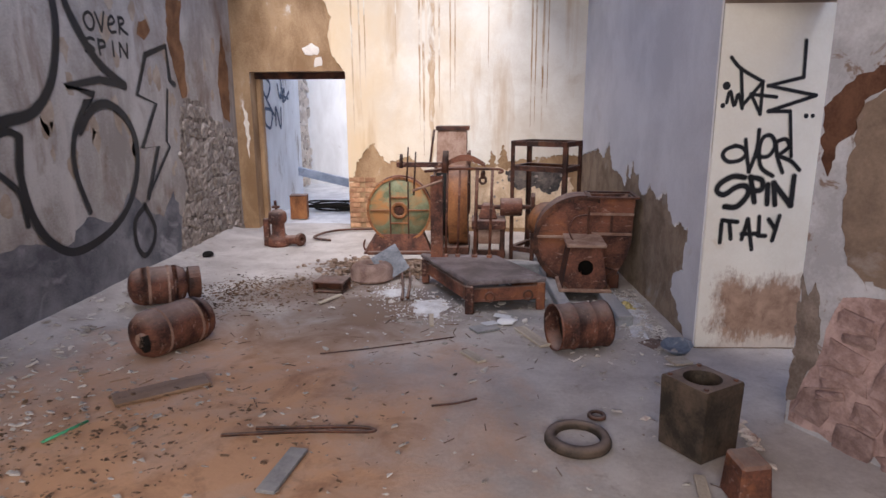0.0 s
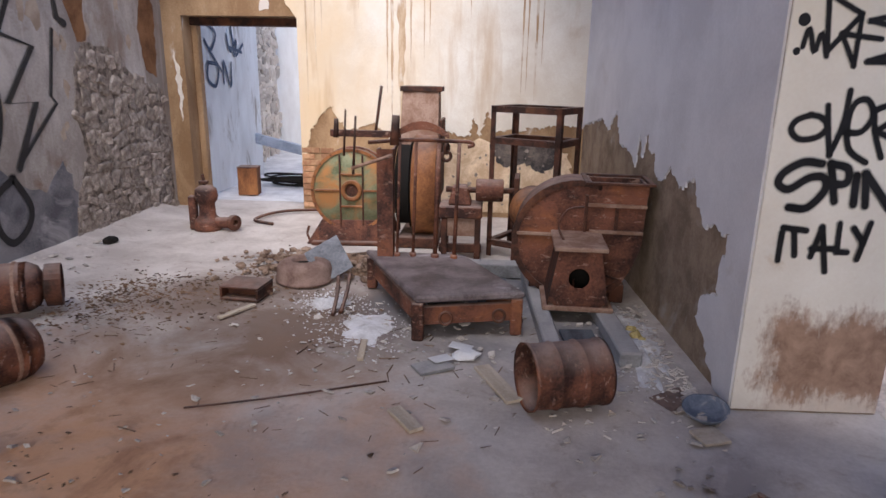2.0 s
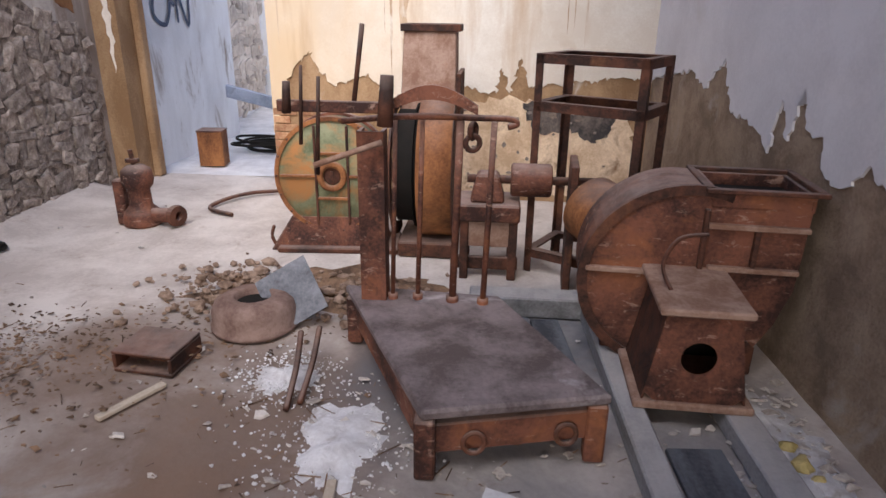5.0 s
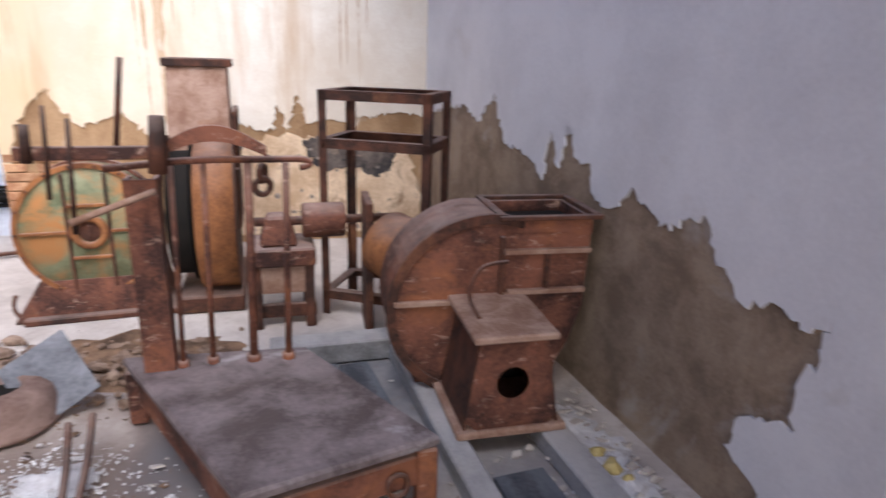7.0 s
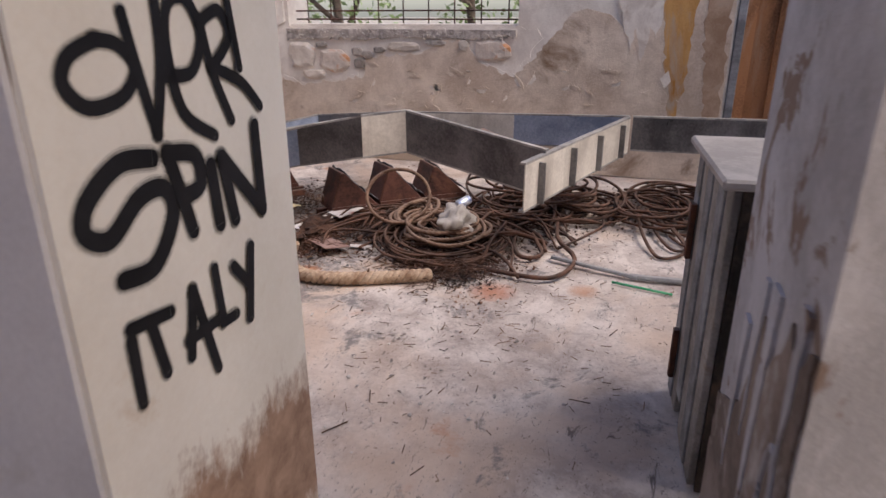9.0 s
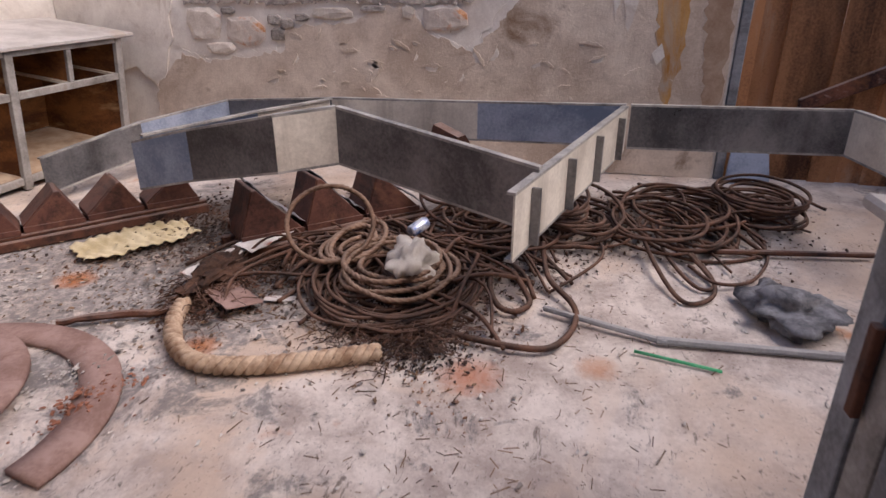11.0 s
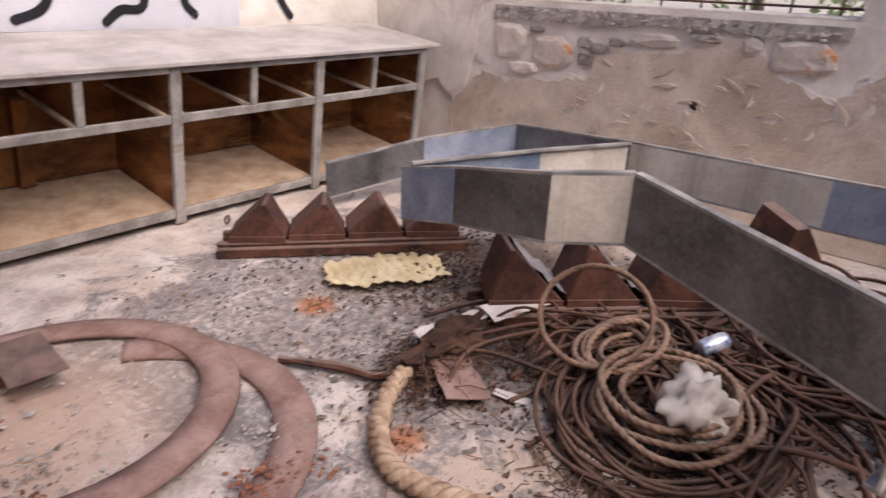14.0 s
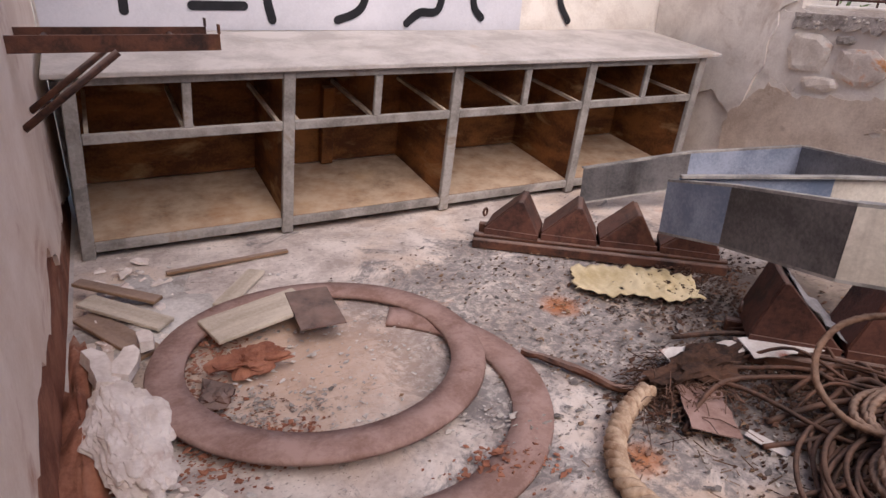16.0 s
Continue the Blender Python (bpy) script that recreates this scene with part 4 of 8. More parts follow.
def iron_stand():
    ang = -30
    t = thing("angle_iron_stand", pose(0.855, 6.93, 0, 0, 0, ang), "tall open angle-iron stand with two frames", "stand")
    w, d, s = 0.625, 0.42, 0.045
    posts = ((0, 0), (w, 0), (0, d), (w, d))
    for x, y in posts:
        bm = bmesh.new()
        sx, sy = (1 if x == 0 else -1), (1 if y == 0 else -1)
        box(bm, (min(x, x + sx * s), min(y, y + sy * 0.006), 0), (max(x, x + sx * s), max(y, y + sy * 0.006), 1.265))
        box(bm, (min(x, x + sx * 0.006), min(y + sy * 0.006, y + sy * s), 0), (max(x, x + sx * 0.006), max(y + sy * 0.006, y + sy * s), 1.265))
        part("leg", bm, M_RUST_DARK, t, "rusty angle-iron leg")
    for z in (1.265, 1.01, 0.14):
        for a, b in (((0, 0, z - 0.045), (w, 0.006, z)), ((0, d - 0.006, z - 0.045), (w, d, z)), ((0, 0.006, z - 0.045), (0.006, d - 0.006, z)), ((w - 0.006, 0.006, z - 0.045), (w, d - 0.006, z)),
                     ((0, -0.002, z + 0.001), (w, 0.05, z + 0.007)), ((0, d - 0.05, z + 0.001), (w, d, z + 0.007)), ((0, 0.05, z + 0.001), (0.05, d - 0.05, z + 0.007)), ((w - 0.05, 0.05, z + 0.001), (w, d - 0.05, z + 0.007))):
            bm = bmesh.new()
            box(bm, a, b)
            part("frame_bar", bm, M_RUST_DARK, t)


blower_green()
blower_upright()
bearing_table()
blower_big()
motor_stand()
platform_scale()
iron_stand()

# ---- machine room: loose things ----


def lying_barrel(p, q, r, label, mat, dents=0.02, open_end=False):
    t = thing("barrel", axis(p, q), label, "barrel")
    h = (Vector(q) - Vector(p)).length
    bm = bmesh.new()
    prof = [(r * 0.97, 0.015), (r + 0.006, 0.0), (r + 0.006, 0.018), (r, 0.024), (r, h * 0.32), (r + 0.007, h * 0.335), (r, h * 0.35), (r, h * 0.65), (r + 0.007, h * 0.665),
            (r, h * 0.68), (r, h - 0.024), (r + 0.006, h - 0.018), (r + 0.006, h), (r * 0.97, h - 0.015)]
    lathe(bm, prof, ID, 40)
    for v in bm.verts:
        k = 1 + dents * noise.noise(v.co * 5 + Vector((r * 40, 0, 0)))
        v.co.x, v.co.y = v.co.x * k, v.co.y * k
    part("shell", bm, mat, t, "", True)
    # open end: recessed plate painted black for the shade inside
    for z, m in ((0.014, M_BLACK if open_end else mat), (h - 0.016, mat)):
        bm = bmesh.new()
        lathe(bm, [(0, z + (0.1 if open_end and z < 0.1 else 0)), (r * 0.98, z + (0.1 if open_end and z < 0.1 else 0))], ID, 40)
        part("end_plate", bm, m, t)
    return t


def boiler(p, q, r, label, burst):
    t = thing("gas_cylinder", axis(p, q), label, "tank")
    h = (Vector(q) - Vector(p)).length
    bm = bmesh.new()
    prof = [(0, 0.0), (r * 0.45, 0.008), (r * 0.8, 0.035), (r * 0.97, 0.085), (r, 0.13)] + [(r, h * s) for s in (0.25, 0.4, 0.55, 0.7, 0.8)] + \
           [(r, h - 0.13), (r * 0.97, h - 0.085), (r * 0.8, h - 0.035), (r * 0.45, h - 0.008), (0, h)]
    lathe(bm, prof, ID, 40)
    for v in bm.verts:
        k = 1 + 0.05 * noise.noise(v.co * 4 + Vector((h * 30, 1, 2)))
        v.co.x, v.co.y = v.co.x * k, v.co.y * k
    part("shell", bm, M_RUST, t, "", True)
    for z in (0.16, h - 0.16):
        bm = bmesh.new()
        lathe(bm, [(r * 0.99, z - 0.012), (r * 1.025, z - 0.008), (r * 1.025, z + 0.008), (r * 0.99, z + 0.012)], ID, 40)
        part("weld_band", bm, M_PINKDUST, t)
    bm = bmesh.new()
    if burst:
        # black slab painted as the shade in the tear
        slab(bm, [(-0.02, -0.02), (0.03, -0.055), (0.05, 0.0), (0.035, 0.06), (0.0, 0.05)], axis((0, 0, 0), (0, 0, -1)) @ pose(0.07, -0.02, 0.0), -0.04, 0.012)
        part("tear", bm, M_BLACK, t, "torn hole, its shade painted as a black patch")
        bm = bmesh.new()
        lathe(bm, [(0, -0.012), (0.045, -0.012), (0.05, 0.02)], Matrix.Translation((-0.06, 0.0, 0)), 14)
        part("boss", bm, M_PINKDUST, t)
    else:
        lathe(bm, [(r * 0.4, h - 0.02), (r * 0.85, h), (r * 0.85, h + 0.09), (r * 0.8, h + 0.09), (r * 0.75, h)], ID, 24)
        part("collar", bm, M_RUST_DARK, t, "broken iron collar")
    return t


R = 0.16
boiler((-1.69, 3.95, R), (-1.43, 4.46, R), R, "rust-red gas cylinder lying on its side, torn at one end", True)
boiler((-2.33, 5.00, 0.19), (-1.93, 5.24, 0.175), 0.16, "brown rusted gas cylinder lying on its side", False)
lying_barrel((1.04, 4.31, 0.158), (1.405, 4.42, 0.158), 0.155, "rusty dented steel barrel lying on its side", M_RUST, open_end=True)


def square_block():
    t = thing("iron_block", pose(1.61, 3.08, 0, 0, 0, 33), "square dark iron block with a round bore in its top", "machine part")
    bm = bmesh.new()
    w, z, k, rr = 0.128, 0.36, 24, 0.090
    circ = [(rr * math.cos(2 * math.pi * i / k), rr * math.sin(2 * math.pi * i / k)) for i in range(k)]
    outer = []
    for x, y in circ:
        s = w / max(abs(x), abs(y))
        outer.append((x * s, y * s))
    top_c = [bm.verts.new((x, y, z)) for x, y in circ]
    top_o = [bm.verts.new((x, y, z - 0.004 * noise.noise(Vector((x * 9, y * 9, 1))))) for x, y in outer]
    mid = [bm.verts.new((x * 1.03, y * 1.03, z - 0.012)) for x, y in outer]
    low = [bm.verts.new((x * 0.98, y * 0.98, 0.0)) for x, y in outer]
    well = [bm.verts.new((x, y, 0.08)) for x, y in circ]
    for i in range(k):
        j = (i + 1) % k
        for p, q in ((top_c, top_o), (top_o, mid), (mid, low), (well, top_c)):
            bm.faces.new((p[i], q[i], q[j], p[j]))
    bm.faces.new(well[::-1])
    part("body", bm, M_CASTIRON, t)
    # black disc across the well, painting the shade down the bore
    bm = bmesh.new()
    lathe(bm, [(0, 0.20), (rr * 0.995, 0.20)], ID, k)
    part("bore", bm, M_BLACK, t, "dark bore")
    for i in range(4):
        bm = bmesh.new()
        lathe(bm, [(0, 0.37), (0.011, 0.37), (0.011, 0.355)], Matrix.Translation((0.104 * (-1) ** i, 0.104 * (-1) ** (i // 2), 0)), 6)
        part("bolt", bm, M_RUST, t)


square_block()


def flat_ring(name, x, y, r, w, h, label, mat=M_RUST_DARK, rz=0.0):
    bm = bmesh.new()
    lathe(bm, [(r - w, 0.006), (r - w * 0.85, h), (r - w * 0.2, h * 0.9), (r, h * 0.4), (r, 0.0)], ID, 40, True)
    ob = part(name, bm, mat, None, label, True)
    ob.matrix_world = pose(x, y, 0.0, 0, 0, rz)
    return tagged(ob, label, "ring")


flat_ring("iron_flange_ring", 1.035, 3.09, 0.165, 0.055, 0.045, "worn round iron flange lying on the floor", M_CASTIRON)
flat_ring("iron_washer", 1.175, 3.355, 0.05, 0.022, 0.02, "small rusty iron washer on the floor")
bm = bmesh.new()
lathe(bm, [(0, 0.004), (0.11, 0.006), (0.115, 0.012)], pose(1.035, 3.09, 0.0), 32)
tagged(part("dirt_in_ring", bm, M_FLOOR, None), "dried dirt inside the iron flange", "dirt", kind="stuff")

bm = bmesh.new()
hexa(bm, [(1.61, 2.55, 0), (1.76, 2.58, 0), (1.74, 2.76, 0), (1.59, 2.73, 0)], [(1.62, 2.57, 0.19), (1.75, 2.60, 0.19), (1.73, 2.75, 0.20), (1.60, 2.72, 0.20)], 0.012)
tagged(part("iron_casting", bm, M_RUST, None), "small red-brown iron casting beside the block", "machine part")


def old_pump():
    t = thing("hand_pump", pose(-1.87, 7.50, 0.0, 0, 0, 5), "small brown rusted pump standing on the dusty floor", "pump")
    bm = bmesh.new()
    lathe(bm, [(0, 0.0), (0.13, 0.0), (0.14, 0.03), (0.12, 0.10), (0.08, 0.14), (0.075, 0.26), (0.10, 0.29), (0.11, 0.33), (0.10, 0.40), (0.06, 0.43), (0, 0.44)], ID, 24)
    part("body", bm, M_RUST, t, "", True)
    bm = bmesh.new()
    rod(bm, (0.05, -0.02, 0.07), (0.26, -0.05, 0.08), 0.055)
    part("spout", bm, M_RUST, t, "", True)
    bm = bmesh.new()
    lathe(bm, [(0.03, 0.0), (0.075, 0.0), (0.08, 0.02), (0.075, 0.045), (0.03, 0.045)], axis((0.25, -0.05, 0.08), (0.34, -0.10, 0.08)), 20, True)
    part("flange", bm, M_RUST_DARK, t, "round flange with a dark bore")
    bm = bmesh.new()
    box(bm, (-0.17, -0.04, 0.0), (-0.10, 0.04, 0.33), bevel=0.01)
    part("side_pipe", bm, M_RUST, t)
    bm = bmesh.new()
    rod(bm, (-0.01, 0, 0.43), (-0.02, 0, 0.54), 0.016)
    box(bm, (-0.06, -0.02, 0.45), (0.03, 0.02, 0.48), bevel=0.005)
    part("handle", bm, M_RUST_DARK, t)


old_pump()


M_SLATE_IRON = material("blue_grey_iron_plate", (0.10, 0.105, 0.12), (0.24, 0.25, 0.28), 5.0, 0.7, metal=0.2, bump=0.2, stain=(0.3, 0.2, 0.14), stain_at=(0.6, 0.72))


def cap_and_scrap():
    t = thing("rusted_casting", pose(-0.50, 6.06, 0), "round pinkish rusted iron cap with a hole in its top", "machine part")
    bm = bmesh.new()
    lathe(bm, [(0.20, 0.0), (0.215, 0.01), (0.215, 0.025), (0.205, 0.03), (0.205, 0.10), (0.19, 0.135), (0.15, 0.158), (0.10, 0.165), (0.088, 0.158), (0.084, 0.05)], ID, 36)
    part("shell", bm, M_RUST_PINK, t, "", True)
    # shallow black disc, painted as shade in the cap's hole
    bm = bmesh.new()
    lathe(bm, [(0, 0.125), (0.0865, 0.125)], ID, 24)
    part("bore", bm, M_BLACK, t)
    bm = bmesh.new()
    m = pose(-0.80, 5.66, 0.0, 0, 0, -6)
    box(bm, (-0.14, -0.11, 0.0), (0.14, 0.13, 0.018), m, 0.004)
    box(bm, (-0.14, -0.11, 0.085), (0.14, 0.13, 0.10), m, 0.004)
    box(bm, (0.122, -0.11, 0.018), (0.14, 0.13, 0.085), m, 0.004)
    box(bm, (-0.14, -0.11, 0.018), (-0.122, 0.11, 0.085), m, 0.004)
    box(bm, (-0.122, -0.02, 0.018), (0.122, 0.11, 0.085), m)
    box(bm, (-0.14, 0.11, 0.018), (0.122, 0.13, 0.085), m, 0.004)
    tagged(part("iron_channel", bm, M_RUST_DARK, None), "dark rusty iron channel lying in debris", "scrap")
    bm = bmesh.new()
    m = pose(-0.235, 6.05, 0.05, 48, -28, 20)
    slab(bm, [(-0.16, 0.0), (0.12, 0.0), (0.13, 0.30), (-0.15, 0.30)], m, 0, 0.008)
    tagged(part("metal_plate", bm, M_SLATE_IRON, None), "blue-grey metal plate leaning on rubble", "scrap")
    for i, (x0, y0, x1, y1) in enumerate(((-0.17, 5.75, -0.12, 5.35), (-0.10, 5.80, -0.08, 5.40))):
        bm = bmesh.new()
        tube(bm, smooth_path([(x0, y0, 0.14), ((x0 + x1) / 2 + 0.01, (y0 + y1) / 2, 0.08), (x1, y1, 0.012)]), 0.013, 6)
        tagged(part("iron_strap", bm, M_RUST_DARK, None, "", True), "bent rusty iron strap on the floor", "scrap")


cap_and_scrap()

# two dusty timbers under the motor pedestal and boards round it
for i, (a, b, w, lab) in enumerate((((1.17, 6.35), (1.235, 4.81), 0.10, "grey dusty timber sleeper"), ((1.57, 6.2), (1.64, 4.80), 0.12, "grey dusty timber sleeper"))):
    d = (Vector(b) - Vector(a)).normalized()
    n = Vector((-d.y, d.x)) * w / 2
    bm = bmesh.new()
    c = [Vector(a) + n, Vector(b) + n, Vector(b) - n, Vector(a) - n]
    hexa(bm, [(*p, 0.0) for p in c], [(*p, 0.085) for p in c], 0.008)
    tagged(part("timber_sleeper", bm, M_TIMBER, None), lab + " under the machines", "timber", group="sleepers under the machines")
bm = bmesh.new()
box(bm, (0.55, 6.28, 0.0), (1.14, 6.42, 0.11), bevel=0.008)
tagged(part("timber_crossbeam", bm, M_TIMBER, None), "dusty grey cross timber by the blower", "timber")

rnd = random.Random(11)


def board(x, y, l, w, ang, mat, label, z=0.002, h=0.018, tilt=0.0, name="wood_board"):
    bm = bmesh.new()
    box(bm, (-l / 2, -w / 2, 0), (l / 2, w / 2, h), bevel=0.003)
    ob = part(name, bm, mat, None)
    ob.matrix_world = pose(x, y, z, 0, tilt, ang)
    return tagged(ob, label, "board")


M_WOOD_PALE = material("pale_weathered_wood", (0.42, 0.35, 0.27), (0.62, 0.55, 0.45), 5.0, 0.85, bump=0.3, stretch=(0.25, 2, 1), stain=(0.30, 0.22, 0.15), stain_at=(0.6, 0.75))
M_WOOD_DIRTY = material("dirty_brown_wood", (0.16, 0.095, 0.055), (0.32, 0.21, 0.13), 5.0, 0.85, bump=0.3, stretch=(0.25, 2, 1), dust=DUST, dust_amount=0.5)
board(0.50, 4.14, 0.22, 0.07, 125, M_WOOD_PALE, "pale splintered board on the floor")
board(0.92, 4.53, 0.40, 0.09, 114, M_WOOD_PALE, "pale dusty board on the floor")
board(0.17, 4.85, 0.26, 0.035, 95, M_WOOD_PALE, "thin pale slat on the floor")
board(-1.32, 3.54, 0.52, 0.17, 38, M_WOOD_DIRTY, "flat brown board on the floor")
board(-2.2, 2.45, 0.5, 0.2, 25, M_WOOD_DIRTY, "flat brown board in the dirt")
board(0.58, 4.68, 0.20, 0.13, 30, M_TIMBER, "grey stone-like board end")
board(1.79, 4.46, 0.20, 0.17, 31, M_RUST_DARK, "black bent metal sheet by the wall", tilt=-4, h=0.004, name="metal_sheet")
board(-0.745, 5.35, 0.29, 0.035, 62, M_WOOD_PALE, "thin pale slat leaning off the iron channel")
board(1.84, 4.13, 0.13, 0.12, 18, M_WOOD_PALE, "small pale tile on the floor", h=0.015, name="tile")
board(1.5, 2.62, 0.36, 0.05, 80, M_WOOD_PALE, "pale slat on the floor")
board(-0.35, 2.75, 0.36, 0.09, 82, M_TIMBER, "grey board on the floor")
for pts, r, lab in (([(-0.53, 4.15, 0.002), (-0.16, 4.285, 0.001), (0.36, 4.505, 0.004)], 0.005, "long thin rusty rod on the floor"),
                    ([(0.28, 3.42, 0.008), (0.42, 3.46, 0.008), (0.53, 3.52, 0.01)], 0.006, "short rusty wire on the floor"),
                    ([(-0.75, 8.5, 0.02), (-1.35, 8.3, 0.03), (-1.55, 7.9, 0.02), (-1.30, 7.72, 0.02)], 0.016, "black hose across the dusty floor"),
                    ([(-0.75, 3.02, 0.02), (-0.35, 3.08, 0.02), (0.0, 3.10, 0.02), (-0.1, 3.14, 0.02), (-0.6, 3.10, 0.02)], 0.009, "rusty bent rod in the dirt")):
    bm = bmesh.new()
    tube(bm, smooth_path(pts, 8), r, 6)
    tagged(part("bent_rod", bm, M_RUST_DARK, None, "", True), lab, "rod")
M_GREENGLASS = material("green_plastic", (0.05, 0.35, 0.16), (0.12, 0.5, 0.26), 9.0, 0.4, bump=0.0)
bm = bmesh.new()
rod(bm, (-1.62, 2.92, 0.012), (-1.52, 3.14, 0.014), 0.008)
tagged(part("plastic_tube", bm, M_GREENGLASS, None, "", True), "thin green plastic tube in the dirt", "tube")

M_TIMBER_DARK = material("dark_blue_grey_planks", (0.055, 0.060, 0.070), (0.15, 0.16, 0.18), 4.0, 0.9, bump=0.5, stretch=(0.3, 2, 1), stain=(0.34, 0.33, 0.34), stain_at=(0.62, 0.72), stain_scale=4)
for x, y, l, w, a in ((0.83, 5.98, 0.52, 0.13, 99), (0.98, 5.80, 0.86, 0.14, 96), (1.42, 5.05, 0.42, 0.20, 94)):
    board(x, y, l, w, a, M_TIMBER_DARK, "dark grey plank sunk in dust between the timbers", h=0.022)
for x, y, a in ((0.86, 5.86, 20), (1.0, 5.62, 70), (0.72, 4.92, -15), (0.62, 4.75, 40)):
    board(x, y, 0.13, 0.08, a, M_FLOOR_FAR, "torn pale scrap of card on the floor", z=0.026, h=0.004, tilt=4, name="card_scrap")
# dented blue enamel bowl against the wall's foot, yellow foam lumps, a flat stone
M_ENAMEL = material("dull_blue_enamel", (0.10, 0.12, 0.165), (0.21, 0.24, 0.30), 9.0, 0.55, bump=0.2, stain=(0.45, 0.42, 0.40), stain_at=(0.55, 0.66), stain_scale=9)
bm = bmesh.new()
lathe(bm, [(0, 0.012), (0.05, 0.012), (0.072, 0.022), (0.098, 0.05), (0.105, 0.05), (0.078, 0.014), (0.055, 0.004), (0, 0.003)], pose(1.88, 4.315, 0.004, 10, -6, 0), 30)
for v in bm.verts:
    v.co += 0.008 * noise.noise_vector(v.co * 14)
    v.co.z = max(v.co.z, 0.002)
tagged(part("enamel_bowl", bm, M_ENAMEL, None, "", True), "dented blue enamel bowl lying by the wall", "bowl")
M_FOAM = material("yellow_foam", (0.42, 0.34, 0.13), (0.58, 0.48, 0.22), 14.0, 0.95, bump=0.5)
for x, y, q in ((1.755, 5.20, 0.035), (1.77, 5.12, 0.03), (1.745, 5.30, 0.028)):
    bm = bmesh.new()
    rock(bm, (x, y, q * 0.7), q * 1.3, rnd, 0.9, 2)
    tagged(part("foam_lump", bm, M_FOAM, None), "crumbled yellow foam lump beside the timber", "foam")
bm = bmesh.new()
rock(bm, (0.75, 4.83, 0.02), 0.09, rnd, 0.32, 2)
tagged(part("flat_stone", bm, M_FLOOR_FAR, None), "flat whitish stone on the floor", "stone")
bm = bmesh.new()
rock(bm, (-2.43, 6.77, 0.055), 0.075, rnd, 0.6, 2)
tagged(part("rubber_scrap", bm, M_BLACK, None), "black rubber scrap on the pale dust", "scrap")

# ---- store room: cabinet, steel beams, buckets, cables ----
M_CAB = material("grey_worn_cabinet_paint", (0.17, 0.155, 0.14), (0.37, 0.345, 0.32), 4.0, 0.8, bump=0.25, stain=(0.22, 0.16, 0.11), stain_at=(0.6, 0.72), stain_scale=4)
M_CAB_TOP = material("dusty_pale_board", (0.36, 0.33, 0.305), (0.52, 0.485, 0.455), 3.0, 0.9, bump=0.2, stain=(0.40, 0.31, 0.23), stain_at=(0.62, 0.74))
M_CAB_IN = material("brown_inner_wood", (0.085, 0.030, 0.009), (0.27, 0.112, 0.034), 2.5, 0.8, bump=0.2, stretch=(1, 1, 2.5), dust=(0.50, 0.39, 0.28), dust_amount=0.9,
                    stain=(0.40, 0.24, 0.11), stain_at=(0.55, 0.7))
M_STEEL = material("dull_grey_steel_plate", (0.095, 0.095, 0.10), (0.26, 0.255, 0.26), 1.8, 0.36, metal=0.6, bump=0.12, stain=(0.38, 0.37, 0.36), stain_at=(0.56, 0.78), stain_scale=1.5, extra=drips((0.05, 0.045, 0.045), 0.5, 2.0))
M_STEEL_BLUE = material("bluish_steel_plate", (0.19, 0.24, 0.34), (0.43, 0.49, 0.61), 2.0, 0.40, metal=0.3, bump=0.12, stain=(0.11, 0.11, 0.12), stain_at=(0.58, 0.7), stain_scale=2.5)
M_STEEL_LIP = material("pale_steel_edge", (0.20, 0.195, 0.19), (0.46, 0.44, 0.41), 5.0, 0.6, metal=0.2, bump=0.1)
M_STEEL_PALE = material("pale_steel_plate", (0.50, 0.455, 0.39), (0.78, 0.73, 0.64), 2.0, 0.55, metal=0.05, bump=0.12, stain=(0.45, 0.24, 0.10), stain_at=(0.62, 0.74), extra=drips((0.16, 0.13, 0.10), 0.45, 2.5))
M_CABLE = material("rusty_steel_cable", (0.028, 0.015, 0.011), (0.135, 0.064, 0.040), 9.0, 0.8, bump=0.4, dust=(0.30, 0.21, 0.165), dust_amount=0.35)
M_CABLE_BROWN = material("brown_steel_cable", (0.040, 0.021, 0.015), (0.15, 0.080, 0.054), 9.0, 0.85, bump=0.4, dust=(0.30, 0.215, 0.17), dust_amount=0.3)
M_CABLE_PALE = material("brown_wire_rope", (0.115, 0.062, 0.040), (0.30, 0.185, 0.125), 12.0, 0.85, bump=0.5, dust=(0.42, 0.33, 0.26), dust_amount=0.45)
M_ROPE = material("tan_hemp_rope", (0.30, 0.19, 0.12), (0.60, 0.46, 0.33), 14.0, 0.95, bump=0.6)
M_RINGDUST = material("pinkish_dusted_iron", (0.24, 0.145, 0.118), (0.39, 0.265, 0.23), 6.0, 0.92, bump=0.35, stain=(0.16, 0.07, 0.04), stain_at=(0.62, 0.78), stain_scale=5)
M_YELLOW = material("yellowed_fibreglass", (0.50, 0.40, 0.22), (0.70, 0.60, 0.39), 5.0, 0.8, bump=0.2, stain=(0.35, 0.24, 0.12), stain_at=(0.62, 0.72))
M_PEELED = material("peeled_painted_metal", (0.50, 0.45, 0.42), (0.68, 0.65, 0.62), 4.0, 0.75, bump=0.3, stain=(0.30, 0.10, 0.06), stain_at=(0.5, 0.56))
M_RAG = material("grey_dirty_rag", (0.10, 0.10, 0.11), (0.30, 0.30, 0.32), 7.0, 0.95, bump=0.3)
M_BAG = material("clear_crumpled_plastic", (0.52, 0.47, 0.42), (0.68, 0.64, 0.58), 5.0, 0.35, bump=0.2)
M_CAN = material("blue_and_white_can", (0.05, 0.12, 0.38), (0.75, 0.78, 0.82), 16.0, 0.3, metal=0.4, bump=0.0)
